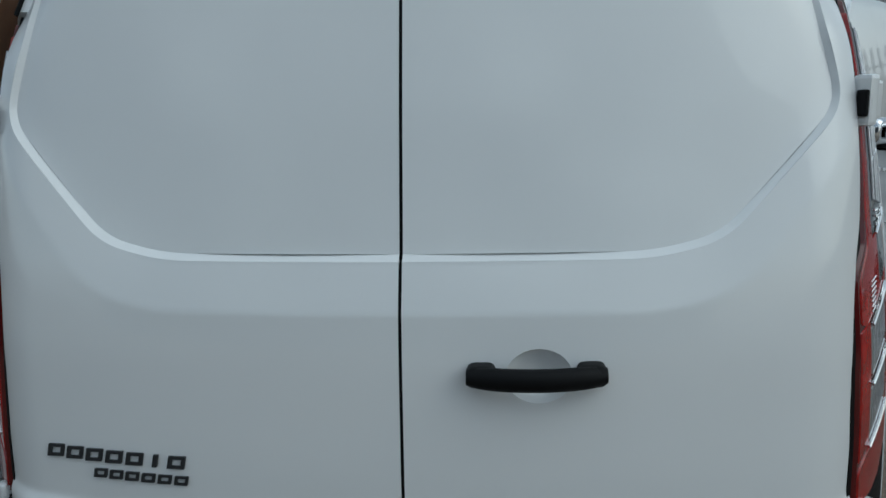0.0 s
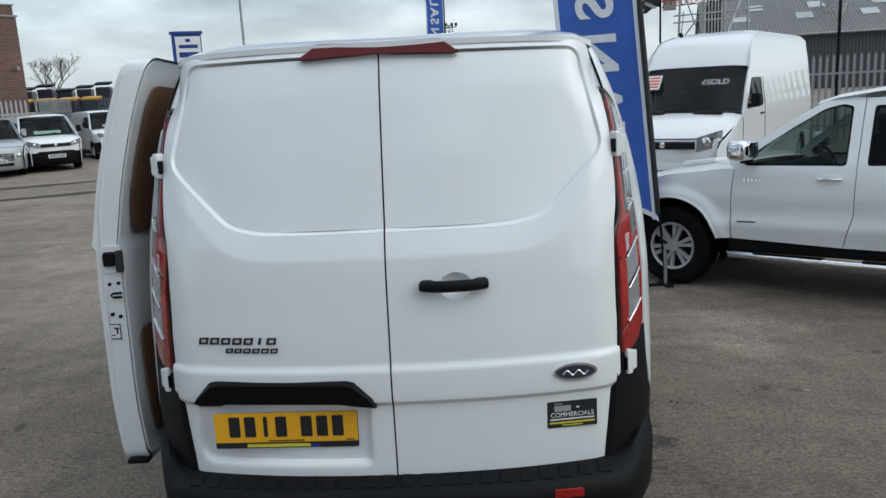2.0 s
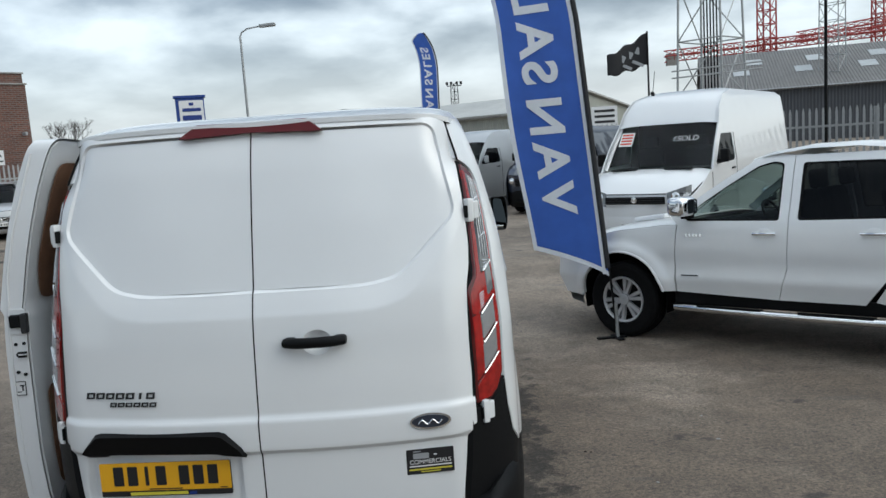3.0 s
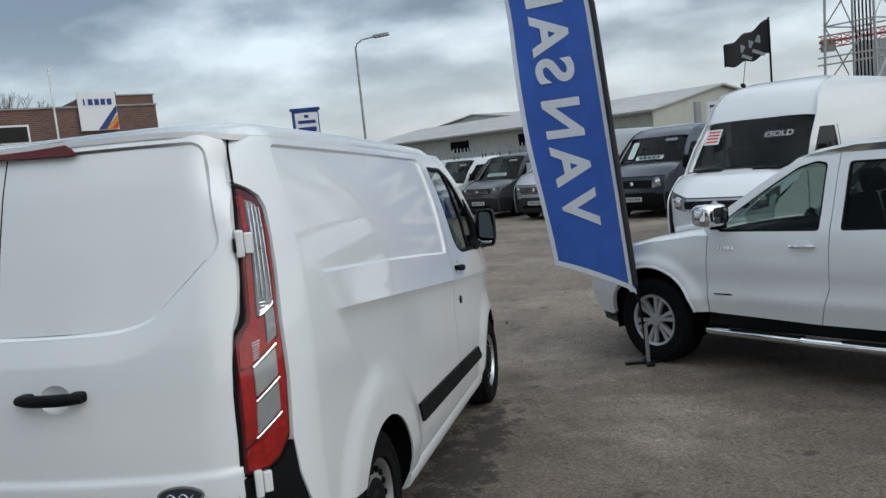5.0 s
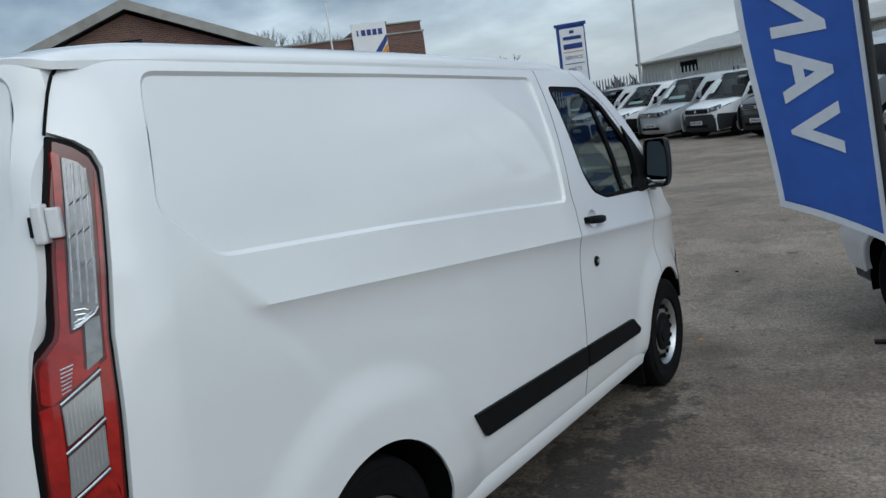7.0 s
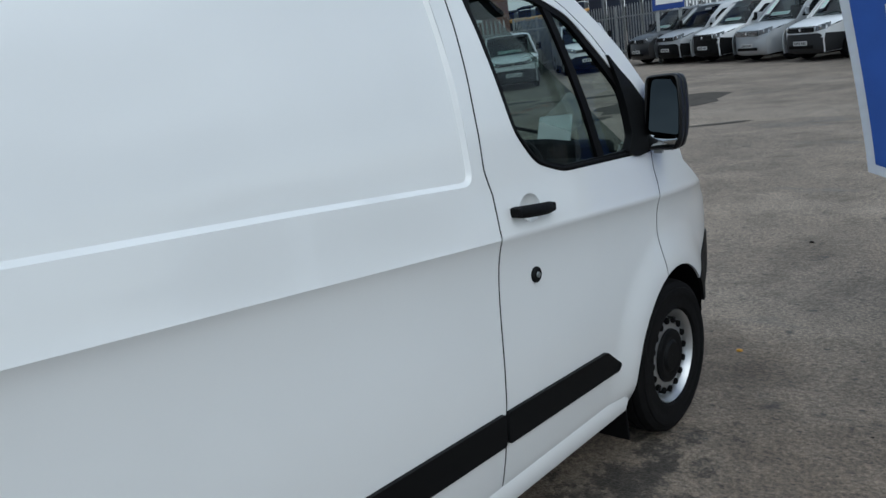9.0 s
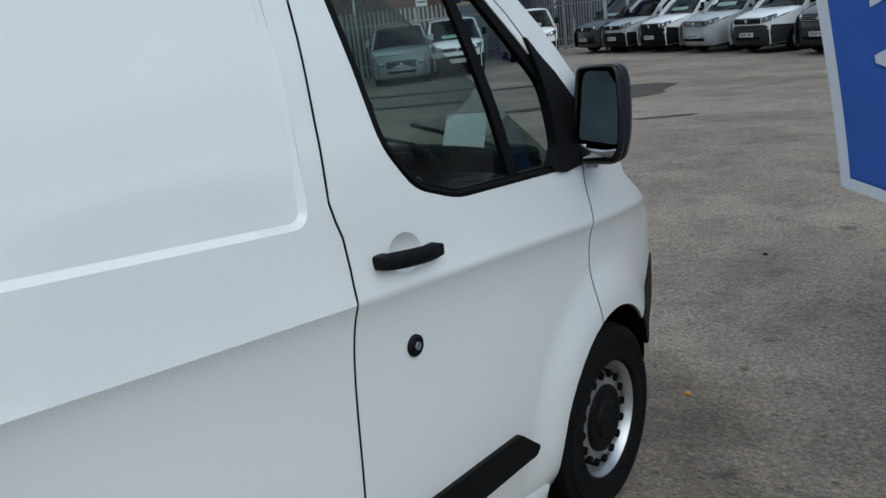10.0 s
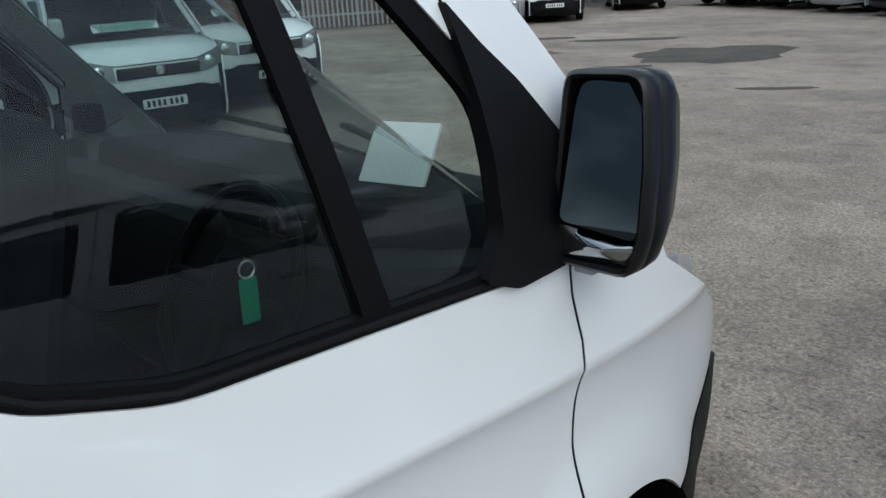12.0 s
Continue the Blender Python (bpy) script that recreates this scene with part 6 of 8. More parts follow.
# ---- parked vehicles along the fences ----
def parked_van(name, front, heading, paint, label, category="van", L=4.9, W=1.9, H=1.97, hood=1.19, nose=0.98, hoodlen=0.74, rake=0.66, lower=None, grille=PLASTIC, grille_z=0.86, grille_h=0.13, chrome_bar=False, sill_z=0.18, side_glass=False, headlamp=(0.34, 0.15), sign=None, rack=False, words=None, notice=False, group="parked vehicles", wheel_r=0.33, badge=True, aerial=False, plate_w=0.52, wtop=None, bumper_top=0.66):
    """A parked van: its nose looks along +y; front is the middle of its bumper on the ground, heading its compass turn."""
    x, y = front
    m = pose(x, y, ground_z(x, y), 0, 0, heading) @ Matrix.Translation((0, -L / 2, 0))
    v = thing(name, m, label, category, group)
    lower = lower or PLASTIC
    h2, w2 = L / 2, W / 2
    yf = h2
    ycowl = yf - 0.12 - hoodlen
    ytop = ycowl - rake
    wtop = wtop or H * 0.955
    hw = lerp_table([(0.15, w2 * 0.93), (0.35, w2 * 0.985), (0.7, w2), (hood + 0.05, w2 * 0.99), (H * 0.8, w2 * 0.90), (H * 0.95, w2 * 0.83), (H, w2 * 0.76)], 0.06)

    def half(yy, z):
        k = max(0.0, (yy - (yf - 0.75)) / 0.75)
        r = max(0.0, (-h2 + 0.15 - yy) / 0.15)
        return hw(z) * (1 - 0.20 * k ** 2.4) - 0.06 * r * r
    wr = wheel_r
    FH, RH = (yf - 0.92, wr + 0.02), (-h2 + 0.95, wr + 0.02)
    prof_top = [(ycowl, hood), ((ycowl + ytop) / 2 + 0.03, (hood + wtop) / 2 + 0.03), (ytop, wtop), (ytop - 0.18, wtop + 0.45 * (H - wtop)), (ytop - 0.50, wtop + 0.82 * (H - wtop)), (ytop - 1.1, H), (-h2 + 0.5, H * 0.99), (-h2 + 0.10, H * 0.955)]
    side_top = [(a, b - 0.035) for a, b in prof_top]
    outline = [(yf - 0.10, 0.24), (yf - 0.06, 0.55), (yf - 0.08, nose - 0.22), (yf - 0.18, nose - 0.08)] + [(ycowl + 0.18, hood - 0.07)] + side_top + [(-h2 + 0.04, H * 0.55), (-h2 + 0.03, sill_z + 0.1), (-h2 + 0.1, sill_z)]
    outline += [(RH[0] - wr - 0.06, sill_z)] + arc(RH, wr + 0.055, 195, -15, 16) + [(RH[0] + wr + 0.08, sill_z), (FH[0] - wr - 0.08, sill_z)] + arc(FH, wr + 0.055, 195, -12, 16)
    cw = [(ycowl - 0.20, hood + 0.05), (ycowl - 0.24, hood + 0.03), (ytop - 0.62, hood + 0.05), (ytop - 0.66, hood + 0.10), (ytop - 0.62, wtop * 0.90), (ytop - 0.02, wtop * 0.90)]
    cw = smooth_outline(cw, 0.04, 2)
    holes = [cw]
    if side_glass:
        holes.append(smooth_outline([(ytop - 0.80, hood + 0.06), (-h2 + 0.45, hood + 0.06), (-h2 + 0.50, wtop * 0.90), (ytop - 0.76, wtop * 0.90)], 0.05, 2))
    for s in (-1, 1):
        f = lambda yy, z: (s * half(yy, z), yy, z)
        sheet("body_side", outline, f, 0.09, (-0.02 * s, 0, 0), paint, v, holes=holes)
        for k, hl in enumerate(holes):
            g = sheet("side_window", hl, lambda yy, z: (s * (half(yy, z) - 0.012), yy, z), 0.2, None, DGLASS, v)
            g.visible_shadow = False
        low = [(FH[0] - wr - 0.10, sill_z + 0.004), (RH[0] + wr + 0.10, sill_z + 0.004), (RH[0] + wr + 0.08, sill_z + 0.16), (FH[0] - wr - 0.08, sill_z + 0.16)]
        if lower is not paint:
            sheet("side_moulding", low, lambda yy, z: (s * (half(yy, z) + 0.006), yy, z), 0.2, (-0.01 * s, 0, 0), lower, v)
            # bumper end, wrapped round to the wheel arch
            wrap = arc(FH, wr + 0.06, min(70, math.degrees(math.asin(min(0.95, (bumper_top - 0.04 - FH[1]) / (wr + 0.06))))), -10, 8) + [(yf - 0.12, 0.25), (yf - 0.08, 0.55), (yf - 0.10, bumper_top)]
            sheet("bumper_end", wrap, lambda yy, z: (s * (half(yy, z) + 0.007), yy, z), 0.1, (-0.01 * s, 0, 0), lower, v)
        # shut lines of the cab door
        for yy in (ytop - 0.72, ycowl + 0.02):
            bm = bmesh.new()
            tube_along(bm, [(s * (half(yy, z) + 0.001), yy, z) for z in np.linspace(sill_z + 0.1, wtop * 0.90 if yy < ytop else hood - 0.08, 8)], 0.006, 4)
            part("door_seam", bm, SEAL, v)
        part("door_handle", boxed((0.03, 0.16, 0.03), (s * (half(ytop - 0.5, hood - 0.1) + 0.01), ytop - 0.5, hood - 0.08), (0, 0, 0), 0.008), PLASTIC, v)
        for hub in (FH, RH):
            wheel(v, (s * (w2 - 0.135), hub[0], wr), s, wr, 0.2, "cover")
            bm = bmesh.new()
            vs = [[bm.verts.new((s * xx, p[0], p[1])) for p in arc(hub, wr + 0.07, -15, 195, 12)] for xx in (w2 * 0.965, w2 - 0.42)]
            for k in range(12):
                bm.faces.new((vs[0][k], vs[0][k + 1], vs[1][k + 1], vs[1][k]))
            bm.faces.new(vs[1])
            part("wheel_housing", bm, DARK, v)
        mir = part("door_mirror", boxed((0.15, 0.09, 0.22), (s * (w2 + 0.10), ycowl - 0.30, hood + 0.17), (0, 0, s * 8), 0.035, 3), PLASTIC if paint is not SILVER else SILVER, v)
        part("mirror_arm", boxed((0.14, 0.05, 0.06), (s * (w2 - 0.01), ycowl - 0.28, hood + 0.09), (0, 0, 0), 0.01), PLASTIC, mir)
        # headlight, wrapped round the corner of the nose
        hl_w, hl_h = headlamp
        bm = bmesh.new()
        base = []
        for t in np.linspace(0, 1, 6):
            xx = w2 * 0.52 + hl_w * t
            yy = yf - 0.035 - 0.16 * (xx / w2) ** 3.2 - 0.10 * t * t
            zc = grille_z + 0.02 + 0.05 * t
            base.append((xx, yy, zc - hl_h / 2 * (1 - 0.2 * t), zc + hl_h / 2 * (0.8 + 0.5 * t)))
        for a, b in zip(base, base[1:]):
            bm.faces.new([bm.verts.new((s * a[0], a[1], a[2])), bm.verts.new((s * b[0], b[1], b[2])), bm.verts.new((s * b[0], b[1] - 0.03, b[3])), bm.verts.new((s * a[0], a[1] - 0.03, a[3]))])
        bmesh.ops.remove_doubles(bm, verts=bm.verts, dist=0.001)
        hlp = part("headlight", bm, LAMPDARK, v, "clear headlight")
        bm = bmesh.new()
        bmesh.ops.create_uvsphere(bm, u_segments=10, v_segments=6, radius=hl_h * 0.33, matrix=Matrix.Translation((s * base[2][0], base[2][1] - 0.005, (base[2][2] + base[2][3]) / 2)) @ Matrix.Diagonal((1, 0.35, 1, 1)))
        part("lamp_bowl", bm, CHROME, hlp)

    def strip(nm, pts, mat, bow, lab="", nx=13, edge=0.03, ins=1.0):
        rows = [[(uu * half(yy, z) * ins, yy - bow * abs(uu) ** 2.6, z - edge * abs(uu) ** 6) for uu in np.linspace(-1, 1, nx)] for yy, z in pts]
        vs = [p for r in rows for p in r]
        fs = [[j * nx + i, j * nx + i + 1, (j + 1) * nx + i + 1, (j + 1) * nx + i] for j in range(len(rows) - 1) for i in range(nx - 1)]
        return link_mesh(nm, vs, fs, mat, v, lab, smooth=True)
    strip("roof", [(ytop + 0.0, wtop)] + [(a, b) for a, b in prof_top[3:]] + [(-h2 + 0.04, H * 0.80), (-h2 + 0.03, 0.5), (-h2 + 0.08, 0.25)], paint, 0.05, edge=0.035)
    strip("bonnet", [(ycowl + 0.02, hood), (ycowl + 0.2, hood - 0.01), ((ycowl + yf) / 2 + 0.08, (hood + nose) / 2 + 0.02), (yf - 0.10, nose + 0.02), (yf - 0.05, nose - 0.02)], paint, 0.14, edge=0.06)
    wsn = strip("windscreen", [(ycowl - 0.01, hood + 0.005), ((ycowl + ytop) / 2 + 0.015, (hood + wtop) / 2 + 0.02), (ytop + 0.02, wtop - 0.01)], WGLASS, 0.13, edge=0.02, ins=0.93)
    wsn.visible_shadow = False
    for s in (-1, 1):
        bm = bmesh.new()
        tube_along(bm, [(s * half(a, b) * 0.965, a - 0.115, b - 0.02) for a, b in ((ycowl - 0.01, hood), ((ycowl + ytop) / 2 + 0.01, (hood + wtop) / 2 + 0.01), (ytop, wtop - 0.015))], 0.035, 6)
        part("pillar", bm, paint, v, smooth=True)
    strip("nose_panel", [(yf - 0.05, nose - 0.02), (yf - 0.02, nose - 0.16), (yf - 0.015, 0.62)], paint, 0.15, edge=0.0)
    strip("bumper", [(yf - 0.008, bumper_top), (yf + 0.002, bumper_top - 0.06), (yf + 0.0, 0.50), (yf - 0.0, 0.36), (yf - 0.05, 0.24), (yf - 0.2, 0.20)], lower, 0.17, edge=0.0)
    bm = bmesh.new()
    tube_along(bm, [(uu * half(yf - 0.05, nose - 0.03) * 1.003, yf - 0.045 - 0.145 * abs(uu) ** 2.6, nose - 0.03) for uu in np.linspace(-0.96, 0.96, 17)], 0.007, 5)
    part("bonnet_seam", bm, SEAL, v)
    gy = yf - 0.018
    gr = part("grille", boxed((w2 * 1.02, 0.04, grille_h), (0, gy, grille_z), (-6, 0, 0), 0.015), grille, v)
    for k in (-1, 0, 1):
        part("grille_bar", boxed((w2 * 0.98, 0.02, 0.014), (0, gy + 0.022, grille_z + k * grille_h * 0.3), (0, 0, 0), 0.004), CHROME if chrome_bar else GREYPL, gr)
    part("lower_grille", boxed((w2 * 0.95, 0.03, 0.09), (0, yf - 0.005, 0.40), (0, 0, 0), 0.015), SEAL, v)
    if badge:
        bm = bmesh.new()
        lathe(bm, [(0, 0.052), (0.012, 0.050), (0.014, 0.036), (0.010, 0.030), (0.012, 0.001)], Matrix.Translation((0, gy + 0.022, grille_z + 0.01)) @ Matrix.Rotation(math.pi / 2, 4, "Z"), 18)
        part("badge", bm, CHROME, gr, "round chrome badge")
    bm = bmesh.new()
    prism(bm, rounded(plate_w, 0.111, 0.01), (plate_w * 0 - 0.0, yf + 0.006, 0.50), (-1, 0, 0), (0, 0, 1), 0.008)
    pl = part("number_plate", bm, WHITEPL, v, "white number plate")
    for k in range(7):
        part("plate_bar", boxed((0.035, 0.004, 0.07), (0.2 - k * 0.062 - (0.02 if k > 3 else 0), yf + 0.016, 0.50)), BLACKINK, pl)
    # wipers, dashboard, seats
    for s in (-0.35, 0.3):
        bm = bmesh.new()
        tube_along(bm, [(s * w2, ycowl + 0.0, hood + 0.02), (s * w2 - 0.5, ycowl - 0.07, hood + 0.08)], 0.008, 4)
        part("wiper", bm, PLASTIC, v)
    part("dashboard", boxed((W * 0.82, 0.5, 0.25), (0, ycowl - 0.35, hood - 0.12), (0, 0, 0), 0.05), TRIMGREY, v)
    part("cab_back", boxed((W * 0.80, 0.04, H - 0.55), (0, ytop - 0.70, H / 2 + 0.12)), DARK, v)
    for sx in (-0.45, 0.45):
        st = part("seat", boxed((0.48, 0.16, 0.60), (sx * w2 * 1.02, ytop - 0.42, hood + 0.04), (-10, 0, 0), 0.05), CLOTH, v)
        part("headrest", boxed((0.25, 0.1, 0.18), (sx * w2 * 1.02, ytop - 0.48, hood + 0.44), (-8, 0, 0), 0.04), CLOTH, st)
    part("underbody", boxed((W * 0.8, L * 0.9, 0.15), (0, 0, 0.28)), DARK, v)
    # price cards behind the windscreen
    zm, ym = (hood + wtop) / 2, (ycowl + ytop) / 2
    tilt = math.degrees(math.atan2(rake, wtop - hood))
    if sign:
        for kind in sign:
            if kind == "strip":
                mm = Matrix.Translation((0.0, ym + 0.16 + 0.02, zm - 0.20)) @ pose(0, 0, 0, 90 - tilt, 0, 180) @ Matrix.Rotation(math.pi, 4, "X") @ Matrix.Rotation(math.pi, 4, "X")
                bm = bmesh.new()
                prism(bm, rounded(0.80, 0.13, 0.01), (0, 0, 0), (1, 0, 0), (0, 1, 0), 0.004)
                card = part("price_card", bm, PAPER, v, "white and green windscreen card")
                card.matrix_local = mm
                for k in range(5):
                    b2 = bmesh.new()
                    prism(b2, rounded(0.09, 0.07, 0.01), (-0.26 + 0.13 * k, 0, 0.0045), (1, 0, 0), (0, 1, 0), 0.001)
                    part("card_bar", b2, GREENINK if words is None else BLACKINK, card)
            if kind == "upright":
                mm = Matrix.Translation((0.52 * w2, ym + 0.06, zm)) @ pose(0, 0, 0, 90 - tilt, 0, 180)
                bm = bmesh.new()
                prism(bm, rounded(0.17, 0.55, 0.01), (0, 0, 0), (1, 0, 0), (0, 1, 0), 0.004)
                card = part("price_card", bm, PAPER, v, "white and green windscreen card")
                card.matrix_local = mm
                for k in range(5):
                    b2 = bmesh.new()
                    prism(b2, rounded(0.10, 0.07, 0.01), (0, -0.2 + 0.1 * k, 0.0045), (1, 0, 0), (0, 1, 0), 0.001)
                    part("card_bar", b2, GREENINK, card)
            if kind == "price":
                mm = Matrix.Translation((-0.48 * w2, ym - 0.13, zm + 0.22)) @ pose(0, 0, 0, 90 - tilt, 0, 180)
                for k in range(5):
                    b2 = bmesh.new()
                    prism(b2, rounded(0.055, 0.08, 0.008), (-0.14 + 0.07 * k, 0, 0), (1, 0, 0), (0, 1, 0), 0.002)
                    o = part("price_bar", b2, GREYINK, v)
                    o.matrix_local = mm
    if words:
        for wd, size, px, pz, dy, roll, mt in words:
            tt = (pz - hood) / (wtop - hood)
            mm = Matrix.Translation((px, ycowl - rake * tt + 0.035 - 0.13 * (abs(px) / w2) ** 2.6 + dy, pz)) @ pose(0, 0, 0, 90 - tilt, 0, 180) @ pose(0, 0, 0, 0, 0, roll)
            text_part("lettering", wd, size, mm, mt, v, 0.001)
    if notice:
        mm = Matrix.Translation((0.62 * w2, ym - 0.02, zm + 0.14)) @ pose(0, 0, 0, 90 - tilt, 0, 180)
        bm = bmesh.new()
        prism(bm, rounded(0.25, 0.30, 0.01), (0, 0, 0), (1, 0, 0), (0, 1, 0), 0.004)
        card = part("notice", bm, PAPER, v, "white notice with red print")
        card.matrix_local = mm
        for k in range(4):
            b2 = bmesh.new()
            prism(b2, rounded(0.20, 0.035, 0.005), (0, 0.1 - 0.065 * k, 0.0045), (1, 0, 0), (0, 1, 0), 0.001)
            part("notice_bar", b2, REDINK, card)
    if rack:
        for yy in (ytop - 0.5, 0.0, -h2 + 0.6):
            b2 = bmesh.new()
            rod(b2, (-w2 * 0.8, yy, H + 0.10), (w2 * 0.8, yy, H + 0.10), 0.02)
            part("rack_bar", b2, GALV, v)
            for s in (-1, 1):
                b3 = bmesh.new()
                rod(b3, (s * w2 * 0.74, yy, H - 0.06), (s * w2 * 0.74, yy, H + 0.10), 0.018)
                part("rack_foot", b3, PLASTIC, v)
    if aerial:
        for sx in (-0.48, 0.48):
            part("bonnet_vent", boxed((0.46, 0.10, 0.02), (sx * w2, ycowl + 0.16, hood + 0.0), (-6, 0, 0), 0.008), SEAL, v, "black slotted bonnet vent")
        b2 = bmesh.new()
        tube_along(b2, [(0.35, ytop - 0.30, H * 0.985), (0.35, ytop - 0.42, H + 0.36)], 0.006, 5)
        a = part("aerial", b2, PLASTIC, v)
        part("aerial_base", boxed((0.06, 0.10, 0.06), (0.35, ytop - 0.30, H * 0.985), (20, 0, 0), 0.02), PLASTIC, a)
    return v


ROW = 146
parked_van("panel_van", (3.40, 10.0), ROW, PAINT, "tall white panel van with a dark sold card", H=2.72, L=6.2, W=1.99, hood=1.38, nose=1.05, hoodlen=0.80, rake=0.62, wtop=2.12, lower=PAINT, grille_z=0.92, grille_h=0.12, words=[("£SOLD", 0.15, -0.42, 1.86, 0.0, 0, WHITEINK)], notice=True, wheel_r=0.34, aerial=True, headlamp=(0.34, 0.24))
parked_van("panel_van", (2.35, 18.4), ROW, NAVYP, "dark navy panel van with a windscreen card", H=2.30, wtop=2.02, L=5.1, W=2.05, hood=1.38, nose=1.10, hoodlen=0.66, rake=0.60, grille_z=0.88, grille_h=0.20, sign=["upright", "strip", "price"], words=[("NO V.A.T.", 0.15, 0.05, 1.40, 0.08, 0, BLACKINK)], headlamp=(0.36, 0.26))
parked_van("panel_van", (-0.35, 20.4), ROW, SILVER, "silver panel van with a grey bumper and windscreen card", H=2.40, wtop=2.05, L=5.9, W=1.99, hood=1.36, nose=1.05, hoodlen=0.75, rake=0.62, grille_z=0.86, grille_h=0.2, chrome_bar=True, sign=["upright"], lower=GREYPL)
parked_van("panel_van", (-2.35, 22.4), ROW, GREYP, "dark grey van with roof bars and a windscreen card", H=1.97, L=5.0, W=1.95, lower=GREYPL, chrome_bar=True, sign=["strip", "price"], rack=True, grille_h=0.16)
parked_van("panel_van", (-4.45, 24.0), ROW, PAINT, "white van with a black bumper and windscreen card", hood=1.14, nose=0.95, hoodlen=0.86, rake=0.80, bumper_top=0.74, lower=GREYPL, sign=["upright", "price"], rack=True, grille_z=0.84)
parked_van("panel_van", (-6.35, 25.3), ROW, SILVER, "silver van with a chromed bumper and windscreen cards", hood=1.14, nose=0.95, hoodlen=0.86, rake=0.80, sign=["upright", "strip"], lower=SILVER, chrome_bar=True, grille_z=0.84)
parked_van("panel_van", (-8.25, 26.6), ROW, PAINT, "white van with black lower bumper and windscreen cards", hood=1.14, nose=0.95, hoodlen=0.86, rake=0.80, bumper_top=0.80, L=4.9, H=1.91, sign=["strip"], grille_h=0.18, grille_z=0.82)
parked_van("panel_van", (-10.05, 27.7), ROW, SILVER, "pale grey van with a black grille and bumper", hood=1.14, nose=0.95, hoodlen=0.86, rake=0.80, bumper_top=0.70, L=4.8, H=1.92, sign=["price"])
parked_van("minibus", (-11.6, 28.6), ROW, BLACKP, "black van with side windows by the fence", "van", hood=1.14, nose=0.95, hoodlen=0.86, rake=0.80, L=4.8, H=1.90, lower=BLACKP, side_glass=True, sign=["strip"])
LEFT_ROW = 218.5
parked_van("small_van", (-12.55, 26.82), LEFT_ROW, PAINT, "small white van with a black bumper and DIESEL card", L=4.4, W=1.79, H=1.82, hood=1.13, nose=0.92, hoodlen=0.74, rake=0.62, grille_z=0.84, grille_h=0.10, sign=["strip"], words=[("DIESEL", 0.13, 0.0, 1.24, 0.17, 0, BLACKINK)], wheel_r=0.31)
parked_van("small_van", (-12.75, 22.3), LEFT_ROW, PAINT, "small white van with a windscreen card, black bumper", L=4.4, W=1.79, H=1.82, hood=1.13, nose=0.92, hoodlen=0.74, rake=0.62, grille_z=0.84, grille_h=0.10, sign=["strip"], wheel_r=0.31)
parked_van("small_van", (-13.75, 20.7), LEFT_ROW, SILVER, "small silver van with a wide black grille", L=4.4, W=1.83, H=1.80, hood=1.13, nose=0.94, hoodlen=0.80, rake=0.65, lower=SILVER, grille_z=0.62, grille_h=0.22, side_glass=True, chrome_bar=True, wheel_r=0.31)
feather_flag("feather_flag", pose(-0.30, 25.5, ground_z(0, 25) + 2.1 * 0.88, 0, -4.5, 185) @ Matrix.Diagonal((0.80, 1.0, 0.88, 1)), "far blue feather flag with white lettering", "feather flags", 2.1)

for (fx, fy), pt, lab in (((-6.9, 5.2), SILVER, "silver van parked on the sliding-door side"), ((-7.2, 7.2), PAINT, "white van parked on the sliding-door side"), ((-8.0, 9.3), PAINT, "white van at the end of the side row")):
    parked_van("panel_van", (fx, fy), -98, pt, lab, sign=["strip"], group="vehicles beside the sliding door", headlamp=(0.38, 0.2))


# ---- buildings, fences and distance ----
def brick_material():
    m = bpy.data.materials.new("red_brown_brick")
    m.use_nodes = True
    n, l = m.node_tree.nodes, m.node_tree.links
    b = n["Principled BSDF"]
    tc, mp = n.new("ShaderNodeTexCoord"), n.new("ShaderNodeMapping")
    mp.inputs["Rotation"].default_value = (math.pi / 2, 0, 0)
    l.new(tc.outputs["Object"], mp.inputs["Vector"])
    t = n.new("ShaderNodeTexBrick")
    t.inputs["Color1"].default_value, t.inputs["Color2"].default_value = (0.17, 0.072, 0.048, 1), (0.10, 0.045, 0.034, 1)
    t.inputs["Mortar"].default_value = (0.17, 0.15, 0.135, 1)
    t.inputs["Scale"].default_value, t.inputs["Mortar Size"].default_value = 1.0, 0.010
    t.inputs["Brick Width"].default_value, t.inputs["Row Height"].default_value = 0.225, 0.075
    l.new(mp.outputs[0], t.inputs["Vector"])
    ns = n.new("ShaderNodeTexNoise"); ns.inputs["Scale"].default_value, ns.inputs["Detail"].default_value = 0.7, 6
    l.new(tc.outputs["Object"], ns.inputs["Vector"])
    mx = n.new("ShaderNodeMix"); mx.data_type = "RGBA"; mx.blend_type = "MULTIPLY"; mx.inputs[0].default_value = 0.6
    mr = n.new("ShaderNodeMapRange"); mr.inputs["To Min"].default_value, mr.inputs["To Max"].default_value = 0.5, 1.4
    l.new(ns.outputs["Fac"], mr.inputs["Value"])
    l.new(t.outputs["Color"], mx.inputs[6]); l.new(mr.outputs[0], mx.inputs[7]); l.new(mx.outputs[2], b.inputs["Base Color"])
    b.inputs["Roughness"].default_value = 0.85
    return m


